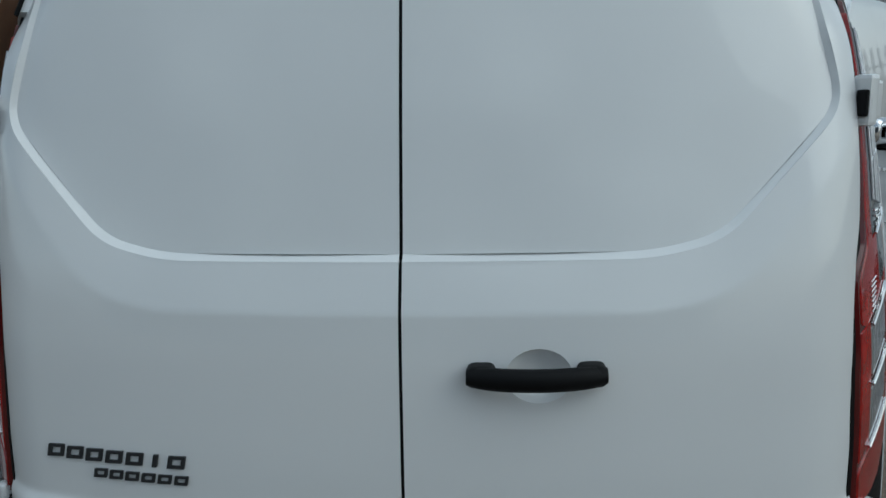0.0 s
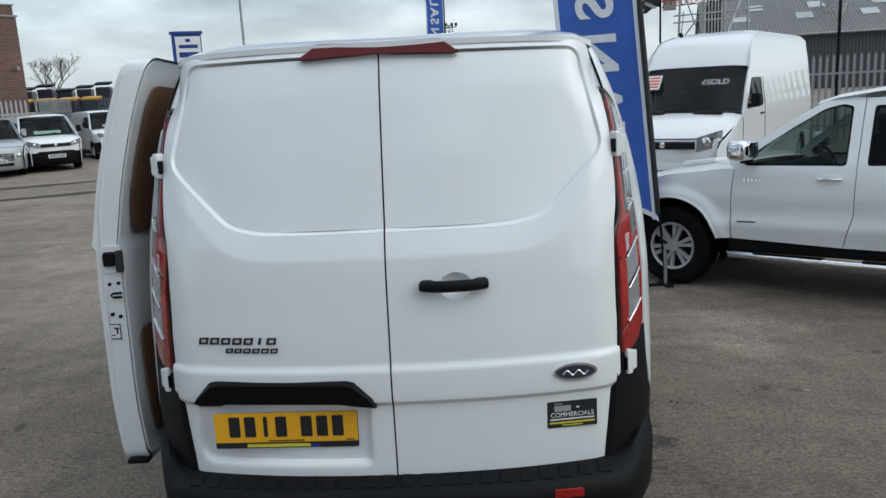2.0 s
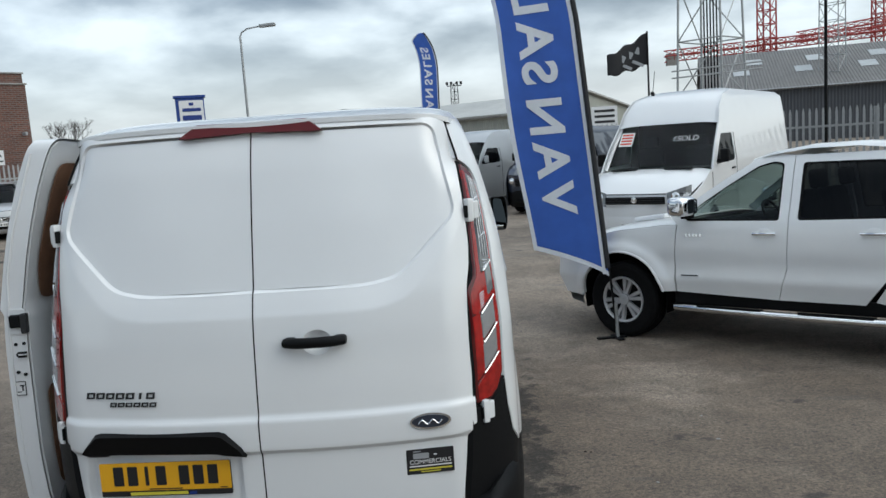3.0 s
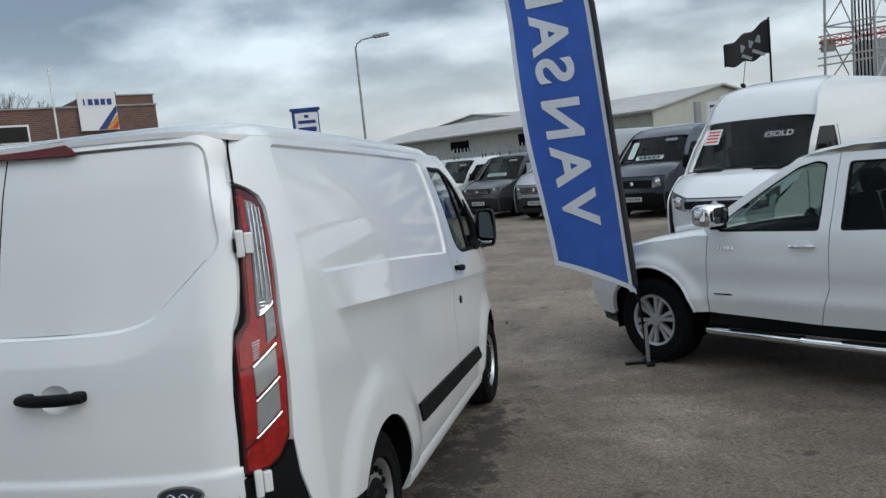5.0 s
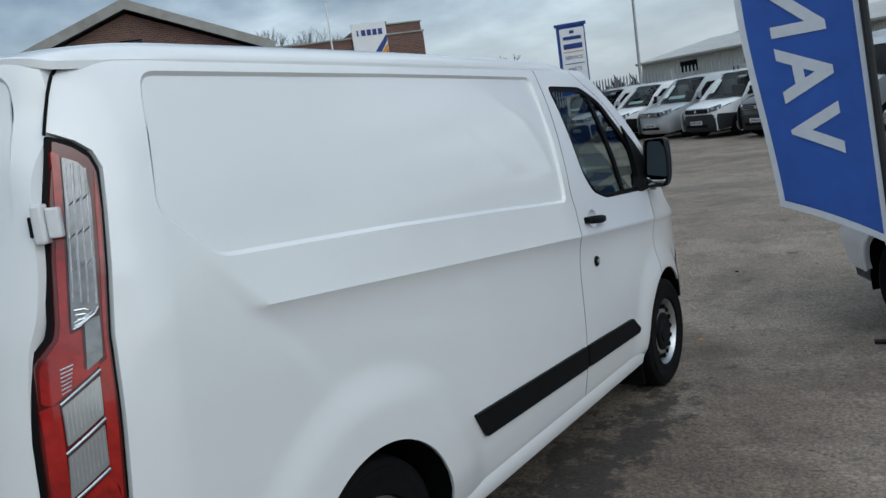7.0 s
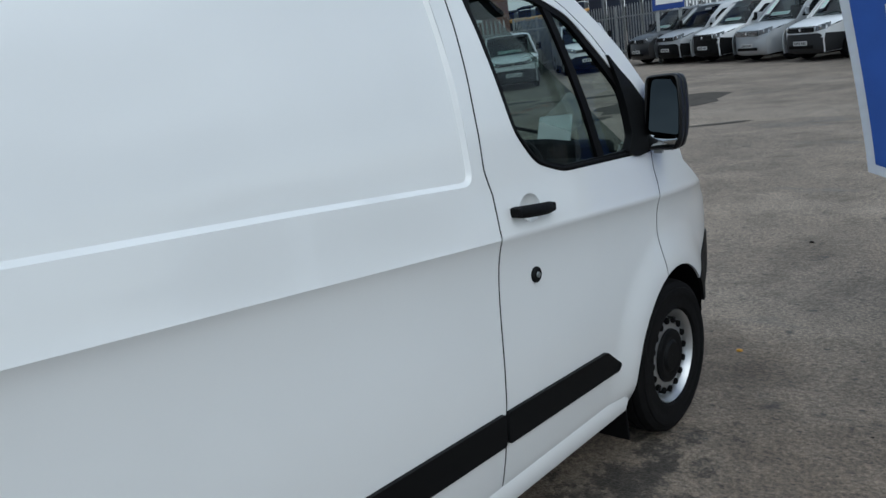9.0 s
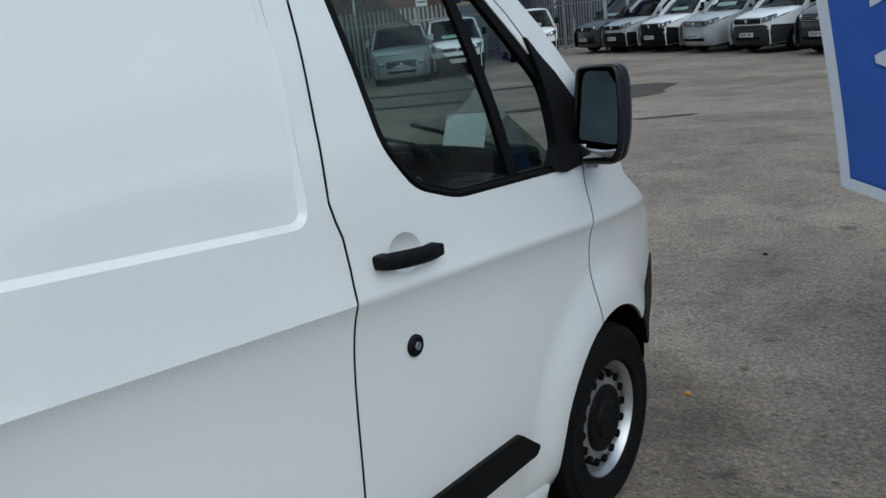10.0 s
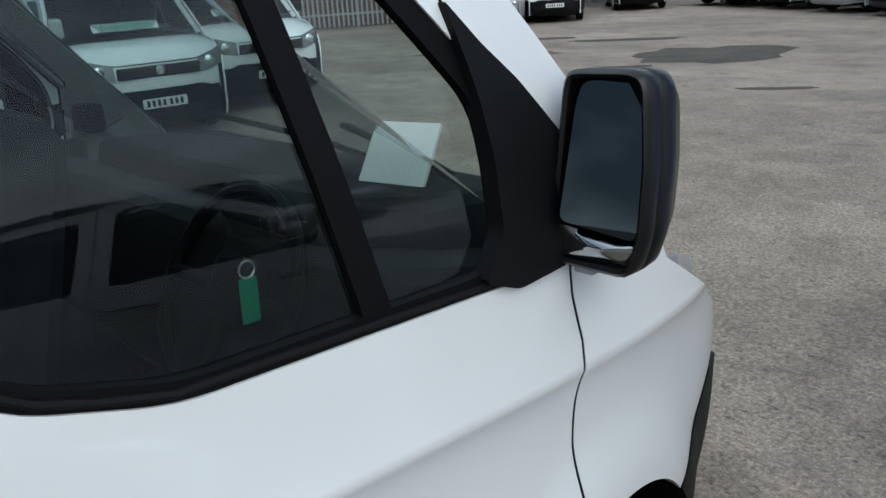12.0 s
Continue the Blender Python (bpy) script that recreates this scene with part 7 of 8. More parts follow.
def ribbed_material(name, base, pitch=0.2, axis=0):
    """Profiled metal sheeting with streaks of dirt."""
    m = material(name, base, 0.55, var=0.12, scale=1.2)
    n, l = m.node_tree.nodes, m.node_tree.links
    b = n["Principled BSDF"]
    tc, sp, mu, si, bp = n.new("ShaderNodeTexCoord"), n.new("ShaderNodeSeparateXYZ"), n.new("ShaderNodeMath"), n.new("ShaderNodeMath"), n.new("ShaderNodeBump")
    l.new(tc.outputs["Object"], sp.inputs[0])
    mu.operation, mu.inputs[1].default_value = "MULTIPLY", 2 * math.pi / pitch
    si.operation = "SINE"
    l.new(sp.outputs[axis], mu.inputs[0]); l.new(mu.outputs[0], si.inputs[0]); l.new(si.outputs[0], bp.inputs["Height"])
    bp.inputs["Distance"].default_value = 0.03
    l.new(bp.outputs[0], b.inputs["Normal"])
    return m


BRICK = brick_material()
CREAM = ribbed_material("cream_cladding", (0.42, 0.43, 0.38))
PALEROOF = ribbed_material("pale_sheet_roof", (0.46, 0.46, 0.44), 0.4)
GREYROOF = ribbed_material("grey_fibre_roof", (0.15, 0.145, 0.14), 0.3)
DARKCLAD = ribbed_material("dark_grey_cladding", (0.06, 0.065, 0.075), 0.3)
SKYLIGHT = material("grp_skylight", (0.42, 0.44, 0.45), 0.5, var=0.15, scale=2)
CONCRETE = material("concrete", (0.30, 0.29, 0.27), 0.85, var=0.2, scale=3, bump=0.3, bscale=40)
TARROOF = material("grey_felt_roof", (0.20, 0.20, 0.205), 0.8, var=0.12, scale=2)
BINYELLOW = material("yellow_plastic", (0.55, 0.27, 0.015), 0.5, var=0.15)
SIGNBLUE = material("blue_sign_panel", (0.015, 0.05, 0.24), 0.45, var=0.04)
CRANERED = material("red_crane_paint", (0.34, 0.035, 0.03), 0.5, var=0.15)
BARK = material("bark", (0.055, 0.045, 0.038), 0.9, var=0.3, scale=8)
HEDGE = material("winter_hedge", (0.05, 0.048, 0.036), 0.95, var=0.35, scale=3)
FAR_Z = -5.0 * math.tan(radians(FALL))

# brick office with its raised parapet and sign; built along local x, facing -y
FACE = pose(-16.0, 27.0, FAR_Z, 0, 0, math.degrees(math.atan2(0.77, 0.64)) + 0)


def facing(s, out=0.0, z=0.0):
    return FACE @ Matrix.Translation((-s, -out, z))


office = thing("brick_office", facing(3.2), "flat-roofed red-brown brick office with a stepped parapet", "building", kind="structure")
part("wall", boxed((6.4, 9.0, 5.35), (0, 4.5, 2.675)), BRICK, office)
part("parapet", boxed((2.2, 8.9, 0.42), (2.05, 4.5, 5.55)), BRICK, office)
part("parapet", boxed((1.0, 8.8, 0.62), (1.25, 4.5, 5.60)), BRICK, office)
part("coping", boxed((6.5, 9.1, 0.06), (0, 4.5, 5.38)), CONCRETE, office)
part("coping", boxed((2.3, 9.0, 0.05), (2.05, 4.5, 5.78)), CONCRETE, office)
for xx in (-2.2,):
    w = part("window", boxed((1.3, 0.08, 0.7), (xx, -0.02, 4.45), (0, 0, 0), 0.01), WHITEINK, office)
    part("pane", boxed((1.15, 0.03, 0.55), (xx, -0.07, 4.45)), DGLASS, w)
part("wall_light", boxed((0.10, 0.32, 0.12), (2.9, -0.2, 3.5), (0, 0, 0), 0.03), GREYINK, office)
wsg = part("warning_sign", boxed((0.42, 0.02, 0.55), (1.9, -0.02, 2.65), (0, 0, 0)), WHITEINK, office, "white warning sign")
bm = bmesh.new()
prism(bm, [(-0.14, 0), (0.14, 0), (0, 0.22)], (1.9, -0.035, 2.68), (1, 0, 0), (0, 0, 1), 0.005)
part("sign_mark", bm, BLACKINK, wsg)
part("sign_bar", boxed((0.32, 0.012, 0.05), (1.9, -0.034, 2.52)), BLACKINK, wsg)

sgn = thing("sign_board", facing(2.27, 0.12, 4.45) @ Matrix.Diagonal((0.80, 1, 0.88, 1)), "white maker's sign board with a blue and orange corner", "sign")
part("board", boxed((1.75, 0.08, 1.65), (0, 0, 0.82)), WHITEINK, sgn)
for k in range(5):
    part("name_bar", boxed((0.21 if k else 0.07, 0.02, 0.26), (-0.60 + 0.29 * k, -0.05, 1.22)), BLUEINK, sgn)
for off, mt in ((0.0, BLUEINK), (0.38, BINYELLOW), (0.62, REDINK)):
    bm = bmesh.new()
    prism(bm, [(-0.10 + off * 0.9, 0.0), (0.22 + off * 0.9 if off else 0.28, 0.0), (0.86, 0.75 - off), (0.86, 1.05 - off * 1.1)], (0, -0.045, 0.02), (1, 0, 0), (0, 0, 1), 0.01)
    part("corner_stripe", bm, mt, sgn)
bm = bmesh.new()
rod(bm, (0, 0, 0), (0, 0, 6.8), 0.05, 0.03)
tagged(part("flag_pole", bm, WHITEINK), "slim white pole before the brick office", "pole").matrix_world = facing(3.9, 0.5, 0)

# gabled brick hall beside it
hall = thing("brick_hall", facing(11.2, 0.3), "gabled red-brick hall with a pale grey roof", "building", kind="structure")
bm = bmesh.new()
prism(bm, [(-4.9, 0), (4.9, 0), (4.9, 5.2), (0, 7.15), (-4.9, 5.2)], (0, 0, 0), (1, 0, 0), (0, 0, 1), -12)
part("wall", bm, BRICK, hall)
for s in (-1, 1):
    bm = bmesh.new()
    prism(bm, [(0, 0), (5.5, 0), (5.5, -13), (0, -13)], (0, -0.35, 7.5), (s * 0.93, 0, -0.375), (0, -1, 0), 0.16 * s)
    part("roof", bm, TARROOF, hall)
    bm = bmesh.new()
    prism(bm, [(0, 0), (5.5, 0), (5.5, -0.36), (0, -0.36)], (0, -0.40, 7.62), (s * 0.93, 0, -0.375), (0, 0, 1), 0.05)
    part("barge_board", bm, CONCRETE, hall)
part("vent", boxed((0.75, 0.1, 0.6), (0, -0.03, 5.9)), DARK, hall)
for k in range(5):
    part("vent_slat", boxed((0.75, 0.05, 0.03), (0, -0.09, 5.68 + 0.11 * k), (30, 0, 0)), DARKCLAD, hall)

# totem sign
totem = thing("totem_sign", pose(-10.6, 29.4, FAR_Z, 0, 0, 22), "blue-edged white totem sign with dark lettering", "sign")
part("post_panel", boxed((1.12, 0.30, 2.7), (0, 0, 3.25), (0, 0, 0), 0.02), SIGNBLUE, totem)
for q in (-0.4, 0.4):
    part("post", boxed((0.12, 0.12, 2.0), (q, 0, 1.0)), GALV, totem)
part("cap", boxed((1.25, 0.40, 0.10), (0, 0, 4.65)), SIGNBLUE, totem)
part("face", boxed((0.95, 0.02, 2.4), (0.04, -0.165, 3.3)), WHITEINK, totem)
for w_, z, h in ((0.18, 4.35, 0.12), (0.72, 4.12, 0.13), (0.74, 3.80, 0.20), (0.78, 3.58, 0.03), (0.78, 3.12, 0.03)):
    part("name_bar", boxed((w_, 0.01, h), (0.04, -0.182, z)), BINYELLOW if (h < 0.05 and z > 3.3) else BLUEINK, totem)
text_part("lettering", "SERVICE", 0.19, Matrix.Translation((0.04, -0.18, 3.35)) @ pose(0, 0, 0, 90), BLUEINK, totem, 0.004)
text_part("lettering", "PARTS", 0.19, Matrix.Translation((0.04, -0.18, 2.9)) @ pose(0, 0, 0, 90), BLUEINK, totem, 0.004)

# street lamp
lamp = thing("street_lamp", pose(-9.55, 34.0, FAR_Z), "grey steel street lamp with a single arm", "street lamp")
bm = bmesh.new()
rod(bm, (0, 0, 0), (0, 0, 1.2), 0.10, 0.09, 12)
rod(bm, (0, 0, 1.2), (0, 0, 7.6), 0.07, 0.05, 12)
tube_along(bm, [(0, 0, 7.55), (0.08, 0, 7.75), (0.35, 0, 7.9), (1.0, 0, 7.98)], 0.035, 8)
part("column", bm, GALV, lamp, smooth=True)
part("lantern", boxed((0.75, 0.24, 0.16), (1.3, 0, 7.99), (0, -3, 0), 0.05, 3), GALV, lamp)


def shed(name, m, W_, D_, eave, ridge, wallmat, roofmat, label, doors=()):
    """A long shed whose eave runs along local x and whose front looks along -y."""
    s = thing(name, m, label, "building", kind="structure")
    bm = bmesh.new()
    prism(bm, [(0, 0), (D_, 0), (D_, eave), (D_ / 2, ridge), (0, eave)], (-W_ / 2, 0, 0), (0, 1, 0), (0, 0, 1), W_)
    part("wall", bm, wallmat, s)
    for k, (y0, sg) in enumerate(((0, 1), (D_, -1))):
        bm = bmesh.new()
        run = math.hypot(D_ / 2, ridge - eave)
        prism(bm, [(-W_ / 2 - 0.3, -0.5), (W_ / 2 + 0.3, -0.5), (W_ / 2 + 0.3, run), (-W_ / 2 - 0.3, run)], (0, y0, eave + 0.08), (1, 0, 0), (0, sg * D_ / 2 / run, (ridge - eave) / run), 0.12 * sg)
        part("roof", bm, roofmat, s)
    bm = bmesh.new()
    rod(bm, (-W_ / 2 - 0.3, -0.35, eave), (W_ / 2 + 0.3, -0.35, eave), 0.12)
    part("gutter", bm, GALV, s)
    for x0, w_, z0, h_, mt in doors:
        part("opening", boxed((w_, 0.15, h_), (x0, -0.03, z0 + h_ / 2)), mt, s)
    return s


shed("warehouse", pose(-9.0, 61, FAR_Z, 0, 0, -38), 34, 16, 3.7, 5.1, CREAM, PALEROOF, "long pale warehouse with a low sheet roof", [(x, 2.2, 2.4, 0.9, DARK) for x in (-10, -2, 6)])
shed("warehouse", pose(7.0, 84, FAR_Z, 0, 0, 52), 26, 30, 4.4, 6.3, CREAM, PALEROOF, "pale clad warehouse with a shallow gable")
gs = shed("industrial_shed", pose(41.0, 75.0, FAR_Z, 0, 0, -14), 34, 22, 5.2, 9.6, DARKCLAD, GREYROOF, "dark shed with a grey roof and skylights")
run = math.hypot(11, 4.4)
for k in range(5):
    for q in (0.35, 0.62):
        bm = bmesh.new()
        prism(bm, [(0, 0), (1.6, 0), (1.6, 1.8), (0, 1.8)], (-14 + 6 * k + (1.5 if q > 0.5 else 0), 11 * q - 0.02, 5.2 + 4.4 * q + 0.22), (1, 0, 0), (0, 11 / run, 4.4 / run), 0.04)
        part("skylight", bm, SKYLIGHT, gs)
shed("industrial_shed", pose(-6, -34, 0.3, 0, 0, 176), 60, 18, 6.0, 9.0, DARKCLAD, GREYROOF, "plain dark shed that closes the yard")
wl2 = boxed((0.3, 44, 2.3), (0, 0, 1.15))
tagged(part("boundary_wall", wl2, CONCRETE), "plain concrete boundary wall", "wall", kind="structure").matrix_world = pose(30, 4, -0.2)


# palisade fences: every pale is a part
def fence(name, a, b, label, height=2.3, pitch=0.165):
    a, b = Vector((*a, 0)), Vector((*b, 0))
    d = (b - a)
    n = int(d.length / pitch)
    ang = math.degrees(math.atan2(d.y, d.x))
    f = thing(name, pose(a.x, a.y, ground_z(a.x, a.y), 0, 0, ang), label, "fence", "palisade fences")
    bm = bmesh.new()
    ol = [(-0.033, 0), (0.033, 0), (0.033, height - 0.12), (0.012, height), (-0.012, height), (-0.033, height - 0.12)]
    prism(bm, ol, (0, 0, 0.05), (1, 0, 0), (0, 0, 1), 0.012)
    me = None
    for k in range(n):
        if me is None:
            o = part("pale", bm, GALV, f)
            me = o.data
        else:
            o = new("pale", me)
            o.parent = f
        o.location = (k * pitch, 0, 0)
    for z in (0.45, height - 0.45):
        part("rail", boxed((d.length, 0.05, 0.06), (d.length / 2, 0.045, z)), GALV, f)
    for k in range(int(d.length / 2.75) + 1):
        part("post", boxed((0.10, 0.06, height), (k * 2.75, 0.10, height / 2)), GALV, f)
    return f


fence("palisade_fence", (-25.2, 14.5), (-15.4, 26.3), "grey galvanised palisade fence behind the small vans")
fence("palisade_fence", (-15.3, 26.4), (-17.2, 33.4), "grey galvanised palisade fence at the yard corner")
fence("palisade_fence", (-17.1, 33.6), (-2.0, 27.6), "grey galvanised palisade fence behind the parked row")
fence("palisade_fence", (-1.9, 27.6), (9.0, 20.0), "grey galvanised palisade fence behind the tall vans")
fence("palisade_fence", (9.1, 20.0), (22.0, 14.0), "grey galvanised palisade fence beside the pickup")
g = thing("gate_post_sign", pose(4.6, 24.2, FAR_Z, 0, 0, 10), "grey gate post with a white warning board", "sign")
part("post", boxed((0.20, 0.20, 3.0), (0, 0, 1.5), (0, 0, 0), 0.02), GALV, g)
part("board", boxed((0.9, 0.03, 0.7), (0.7, -0.12, 2.6)), WHITEINK, g)
for k in range(3):
    part("board_bar", boxed((0.7, 0.01, 0.08), (0.7, -0.14, 2.8 - 0.18 * k)), BLACKINK, g)

# stacks behind the left fence: dark bins, yellow bins
for k in range(9):
    s = thing("refuse_bin", pose(-20.6 + 0.72 * k, 33.6 + 0.42 * k, FAR_Z, 0, 0, 15), "dark blue stacked refuse bins behind the fence", "bin", "dark bins")
    part("body", boxed((0.66, 0.8, 2.7 + 0.12 * (k % 3)), (0, 0, 1.4), (0, 0, 0), 0.05), NAVYP, s)
    part("lid", boxed((0.70, 0.85, 0.1), (0, 0, 2.80 + 0.12 * (k % 3)), (6, 0, 0), 0.03), PLASTIC, s)
for k in range(4):
    s = thing("refuse_bin", pose(-18.6 + 0.8 * k, 31.2 + 0.45 * k, FAR_Z, 0, 0, 15), "yellow refuse bins behind the fence", "bin", "yellow bins")
    part("body", boxed((0.74, 0.8, 2.3), (0, 0, 1.15), (0, 0, 0), 0.05), NAVYP, s)
    part("lid", boxed((0.78, 0.85, 0.1), (0, 0, 2.35), (5, 0, 0), 0.03), BINYELLOW, s)


# lattice masts and cranes
def lattice(bm, base, top, w0, w1, bays, r):
    """A square lattice mast."""
    base, top = Vector(base), Vector(top)
    ax = (top - base).normalized()
    u = ax.orthogonal().normalized(); v = ax.cross(u)
    rings = []
    for k in range(bays + 1):
        t = k / bays
        c, w = base.lerp(top, t), w0 + (w1 - w0) * t
        rings.append([c + (u * sx + v * sy) * w / 2 for sx, sy in ((1, 1), (-1, 1), (-1, -1), (1, -1))])
    for a, b in zip(rings, rings[1:]):
        for k in range(4):
            rod(bm, a[k], b[k], r, n=4)
            rod(bm, a[k], b[(k + 1) % 4], r * 0.6, n=4)
            rod(bm, b[k], b[(k + 1) % 4], r * 0.6, n=4)


pyl = thing("lattice_tower", pose(19.5, 60, FAR_Z), "grey steel lattice tower with cable runs", "tower")
bm = bmesh.new()
lattice(bm, (0, 0, 0), (0, 0, 30), 3.9, 2.6, 7, 0.09)
part("lattice", bm, GALV, pyl)
bm = bmesh.new()
for k in range(5):
    rod(bm, (-0.48 + 0.24 * k, 0, 0), (-0.48 + 0.24 * k, 0, 30), 0.06, n=6)
part("cable_run", bm, PLASTIC, pyl)
for zz in (5.8, 6.3):
    bm = bmesh.new()
    rod(bm, (-3.4, -1.5, zz), (3.4, -1.5, zz + 0.3), 0.06, n=5)
    part("outrigger", bm, GALV, pyl)
mast = thing("lattice_mast", pose(37.5, 80, FAR_Z), "slender grey lattice mast", "tower")
bm = bmesh.new()
lattice(bm, (0, 0, 0), (0, 0, 30), 2.0, 1.6, 18, 0.06)
part("lattice", bm, GALV, mast)
m2 = thing("lattice_mast", pose(-1.1, 95, FAR_Z), "short grey lighting mast far behind the vans", "tower")
bm = bmesh.new()
lattice(bm, (0, 0, 0), (0, 0, 9.2), 0.8, 0.6, 10, 0.04)
rod(bm, (-0.9, 0, 9.0), (0.9, 0, 9.0), 0.06, n=5)
for q in (-0.85, -0.35, 0.35, 0.85):
    box(bm, (0.3, 0.2, 0.35), (q, 0, 9.3))
part("lattice", bm, PLASTIC, m2)
crane = thing("tower_crane", pose(56.5, 150, FAR_Z), "red tower crane far behind the sheds", "crane")
bm = bmesh.new()
lattice(bm, (0, 0, 0), (0, 0, 30), 2.6, 2.4, 12, 0.16)
part("mast", bm, CRANERED, crane)
bm = bmesh.new()
lattice(bm, (-18.0, 4, 15.8), (28, -6, 17.2), 1.5, 1.2, 26, 0.12)
part("jib", bm, CRANERED, crane)
part("counterweight", boxed((2.2, 1.4, 2.2), (-16.5, 4, 15.2)), CONCRETE, crane)
crane2 = thing("tower_crane", pose(82, 160, FAR_Z), "second red tower crane far behind the sheds", "crane")
bm = bmesh.new()
lattice(bm, (0, 0, 0), (0, 0, 26), 2.4, 2.2, 12, 0.16)
part("mast", bm, CRANERED, crane2)
bm = bmesh.new()
lattice(bm, (-16, 0, 18.2), (30, 0, 23.5), 1.5, 1.2, 24, 0.12)
part("jib", bm, CRANERED, crane2)

# black flag on its pole, and a plain dark pole
bf = thing("black_flag", pose(6.9, 24.6, FAR_Z), "black dealer flag with pale lettering on a pole", "flag")
bm = bmesh.new()
rod(bm, (0, 0, 0), (0, 0, 5.35), 0.04, 0.03)
part("pole", bm, PLASTIC, bf)
bm = bmesh.new()
G = [[bm.verts.new((-0.03 - 1.35 * i / 16, 0.10 * math.sin(5.5 * i / 16) , 5.3 - 0.70 * (i / 16) ** 0.9 - 1.05 * j / 10 * (1 - 0.35 * i / 16) + 0.05 * math.sin(i * 0.9))) for j in range(11)] for i in range(17)]
for i in range(16):
    for j in range(10):
        bm.faces.new((G[i][j], G[i + 1][j], G[i + 1][j + 1], G[i][j + 1]))
cl = part("cloth", bm, FLAGBLACK, bf, smooth=True)
sol = cl.modifiers.new("thickness", "SOLIDIFY"); sol.thickness = 0.004
for k, (zz, h, w_) in enumerate(((4.75, 0.22, 0.20), (4.62, 0.22, 0.20), (4.50, 0.22, 0.2), (4.30, 0.1, 0.5), (4.2, 0.1, 0.4))):
    part("print_bar", boxed((w_ * 0.8, 0.02, h), (-0.30 - 0.27 * k if k < 3 else -0.35 - 0.35 * (k - 3), 0.10 * math.sin(5.5 * (0.2 + 0.2 * k)) - 0.0, zz - (0.02 if k < 3 else 0.0)), (0, 25, 0)), GREYINK, bf)
bm = bmesh.new()
rod(bm, (0, 0, 0), (0, 0, 9), 0.06, 0.05)
tagged(part("dark_pole", bm, PLASTIC), "plain dark pole behind the tall van", "pole").matrix_world = pose(13.4, 26, FAR_Z)


# bare winter trees and a far hedge line
def bare_tree(m, h, label, seed):
    rnd = random.Random(seed)
    t = thing("bare_tree", m, label, "tree", "bare trees")
    bm, tw = bmesh.new(), bmesh.new()
    rod(bm, (0, 0, 0), (0, 0, h * 0.45), h * 0.022, h * 0.015, 7)

    def grow(p, d, ln, r, depth):
        q = p + d * ln
        rod(bm if depth < 2 else tw, p, q, r, r * 0.65, 5 if depth < 2 else 3)
        if depth < 5:
            for k in range(3 if depth < 4 else 2):
                nd = (d + Vector((rnd.uniform(-0.7, 0.7), rnd.uniform(-0.7, 0.7), rnd.uniform(-0.1, 0.45)))).normalized()
                grow(q, nd, ln * rnd.uniform(0.6, 0.8), r * 0.6, depth + 1)
    for k in range(5):
        a = 2 * math.pi * k / 5
        grow(Vector((0, 0, h * (0.3 + 0.035 * k))), Vector((0.6 * math.cos(a), 0.6 * math.sin(a), 0.8)).normalized(), h * 0.17, h * 0.010, 0)
    part("trunk", bm, BARK, t)
    part("crown", tw, BARK, t)
    return t


bare_tree(pose(-37.5, 45, FAR_Z, 0, 0, 20), 10.5, "bare winter tree behind the brick hall", 3)
bare_tree(pose(-42, 42, FAR_Z, 0, 0, 80), 11.0, "bare winter tree behind the brick hall", 5)
bare_tree(pose(-34, 49, FAR_Z, 0, 0, 140), 9.0, "bare winter tree behind the brick hall", 9)
bare_tree(pose(-42, 80, FAR_Z, 0, 0, 140), 8.5, "bare winter tree far beyond the fence", 11)
bare_tree(pose(50, 120, FAR_Z, 0, 0, 10), 13, "bare winter tree beside the far shed", 12)
rnd = random.Random(4)
bm = bmesh.new()
for k in range(420):
    a = rnd.uniform(-0.1, 1.0)
    px, py = -95 + 150 * a + rnd.uniform(-2, 2), 105 + 8 * math.sin(6 * a) + rnd.uniform(-2, 2)
    hh = rnd.uniform(2.0, 4.2)
    c = Vector((px, py, FAR_Z))
    for q in range(3):
        e2 = c + Vector((rnd.uniform(-1.6, 1.6), rnd.uniform(-1, 1), hh * rnd.uniform(0.6, 1)))
        rod(bm, c + Vector((rnd.uniform(-1, 1), 0, 0)), e2, rnd.uniform(0.3, 0.7), 0.05, 5)
tagged(part("hedge_line", bm, HEDGE), "brown winter hedge line beyond the yard", "hedge", kind="stuff")

# fallen leaf and small stones on the tarmac
def pebble(x, y, r, mat, name, label):
    bm = bmesh.new()
    bmesh.ops.create_icosphere(bm, subdivisions=1, radius=r, matrix=Matrix.Translation((x, y, ground_z(x, y) + r * 0.2)) @ Matrix.Diagonal((1.2, 0.9, 0.5, 1)))
    tagged(part(name, bm, mat), label, "litter", "litter on the tarmac")


pebble(0.87, 4.87, 0.018, BINYELLOW, "fallen_leaf", "small yellow leaf on the tarmac")
for k in range(26):
    pebble(rnd.uniform(1.2, 3.4), rnd.uniform(0.5, 9), rnd.uniform(0.004, 0.014), CONCRETE if k % 2 else DARK, "stone", "small loose stone on the tarmac")
pebble(0.61, 7.09, 0.018, DARK, "stone", "small loose stone on the tarmac")


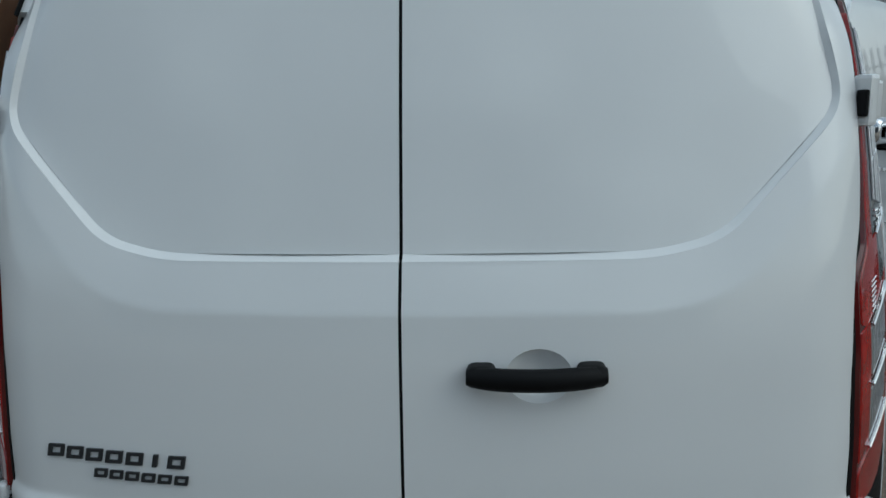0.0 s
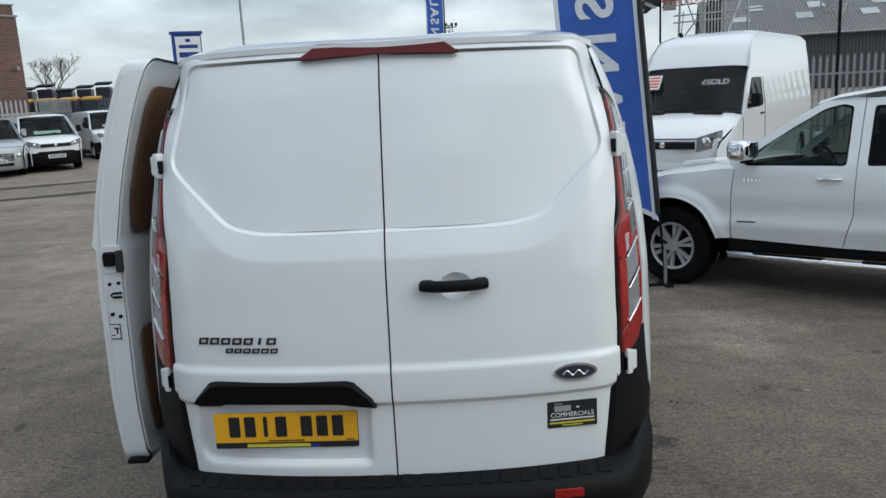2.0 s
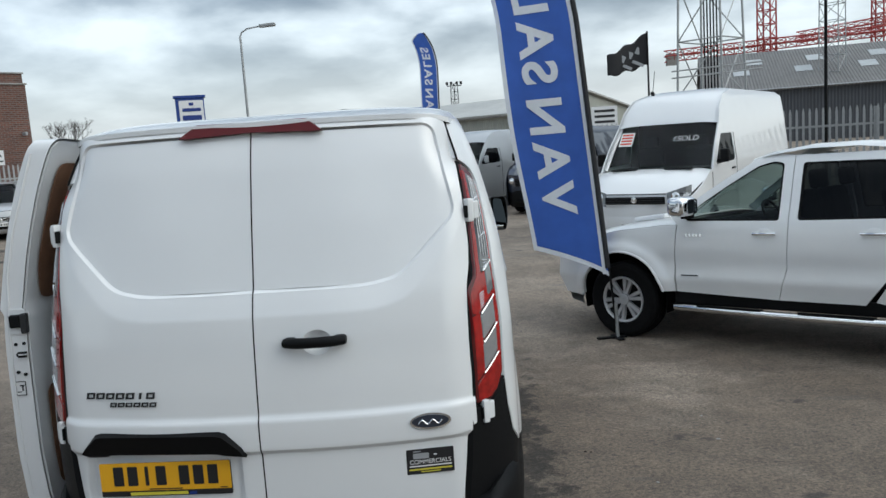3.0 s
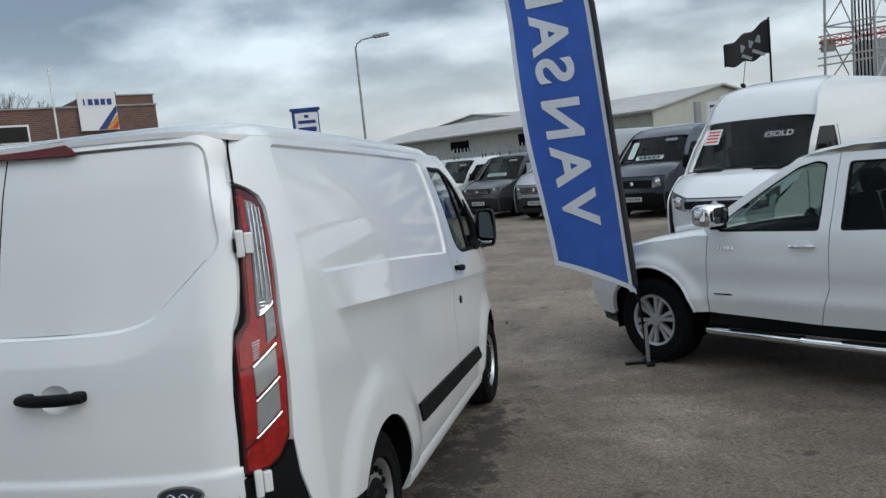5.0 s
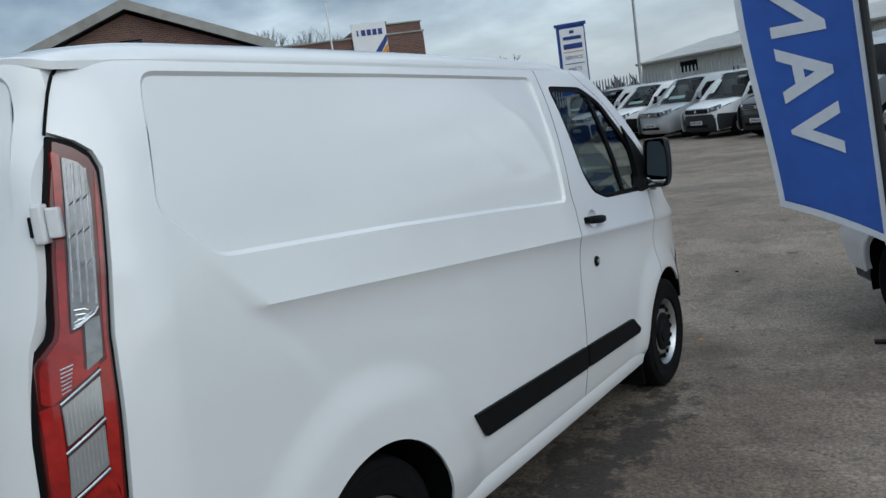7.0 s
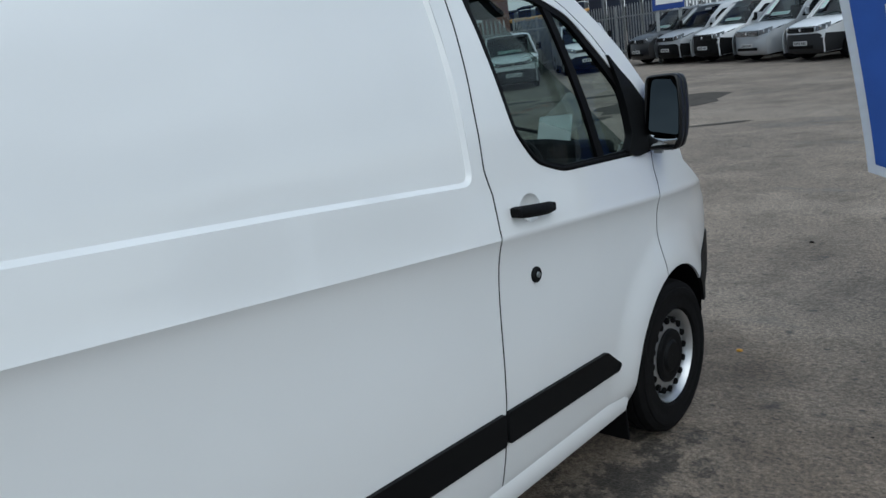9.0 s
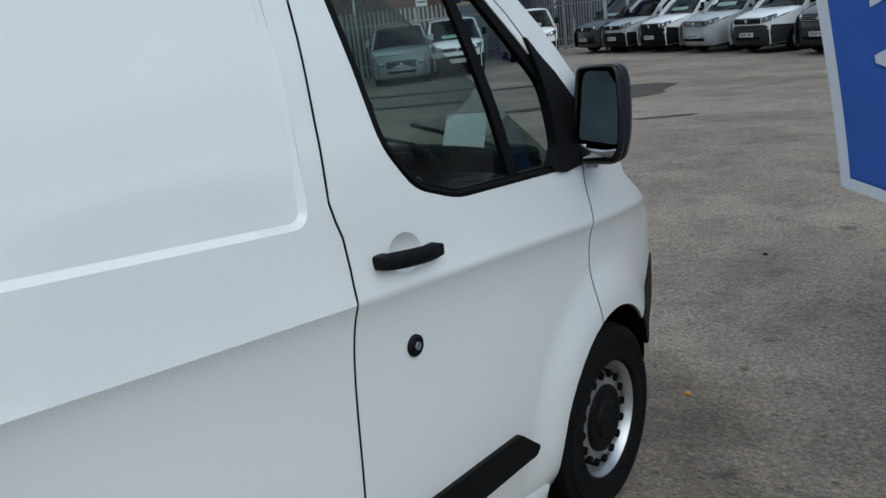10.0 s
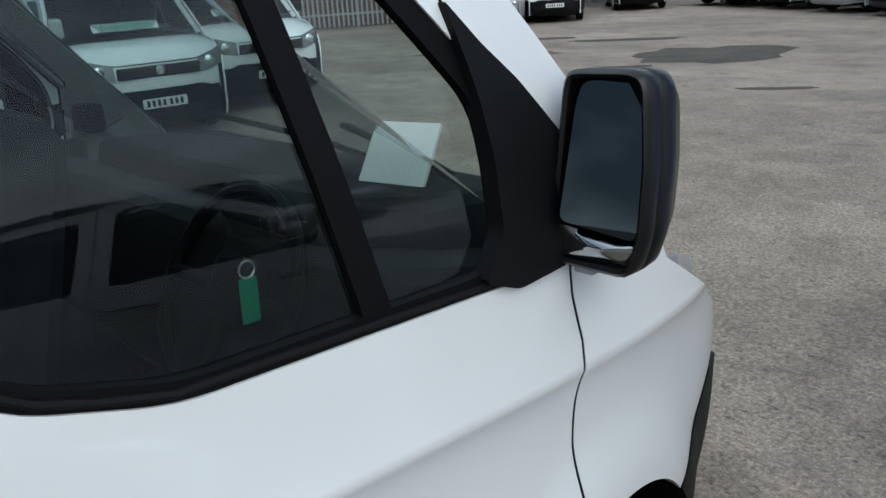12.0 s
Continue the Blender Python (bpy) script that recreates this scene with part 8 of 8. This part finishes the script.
# darker repairs and damp stains in the tarmac
def tar_patch(name, x, y, w, d, turn, seed, mat, label, blobs=1):
    """One stain, or a cluster of small ones, lying just above the tarmac."""
    rn = random.Random(seed)
    vs, fs = [], []
    m = 40
    c, s2 = math.cos(radians(turn)), math.sin(radians(turn))
    for q in range(blobs):
        bx, by = (rn.uniform(-0.5, 0.5) * w, rn.uniform(-0.5, 0.5) * d) if blobs > 1 else (0, 0)
        bw, bd = (rn.uniform(0.06, 0.22), rn.uniform(0.08, 0.35)) if blobs > 1 else (w, d)
        ph = [rn.uniform(0, 6.28) for _ in range(4)]
        base = len(vs)
        lift = 0.004 + 0.0006 * q
        vs.append((x + bx * c - by * s2, y + bx * s2 + by * c, ground_z(x, y + by) + lift))
        for k in range(m):
            a = 2 * math.pi * k / m
            r = 1 + 0.10 * math.sin(2 * a + ph[0]) + 0.08 * math.sin(3 * a + ph[1]) + 0.06 * math.sin(7 * a + ph[2]) + 0.04 * math.sin(13 * a + ph[3])
            sq = 1 / max(abs(math.cos(a)), abs(math.sin(a))) ** (0.5 if blobs == 1 else 0)
            px, py = bx + bw / 2 * r * sq * math.cos(a), by + bd / 2 * r * sq * math.sin(a)
            gx_, gy_ = x + px * c - py * s2, y + px * s2 + py * c
            vs.append((gx_, gy_, ground_z(gx_, gy_) + lift))
        fs += [[base, base + 1 + k, base + 1 + (k + 1) % m] for k in range(m)]
    tagged(link_mesh(name, vs, fs, mat, smooth=True), label, "tarmac patch", kind="structure")


OLDTAR = material("patched_tarmac", (0.075, 0.066, 0.056), 0.92, spec=0.2, var=0.35, scale=9, bump=0.6, bscale=120)
tar_patch("tar_patch", -5.0, 16.5, 2.4, 2.6, 20, 1, OLDTAR, "darker square repair in the tarmac")
tar_patch("damp_stain", -5.6, 14.4, 1.0, 0.5, 30, 2, OLDTAR, "small dark stain beside the tarmac repair")
for k, (px, py, w_, d_) in enumerate(((-9.5, 15.5, 3.2, 0.6), (-8.0, 18.5, 2.6, 0.5), (-11.0, 18.0, 3.0, 0.7), (-2.5, 13.2, 0.9, 0.25))):
    tar_patch("damp_stain", px, py, w_, d_, 25, 5 + k, OLDTAR, "dark worn streak in the tarmac")
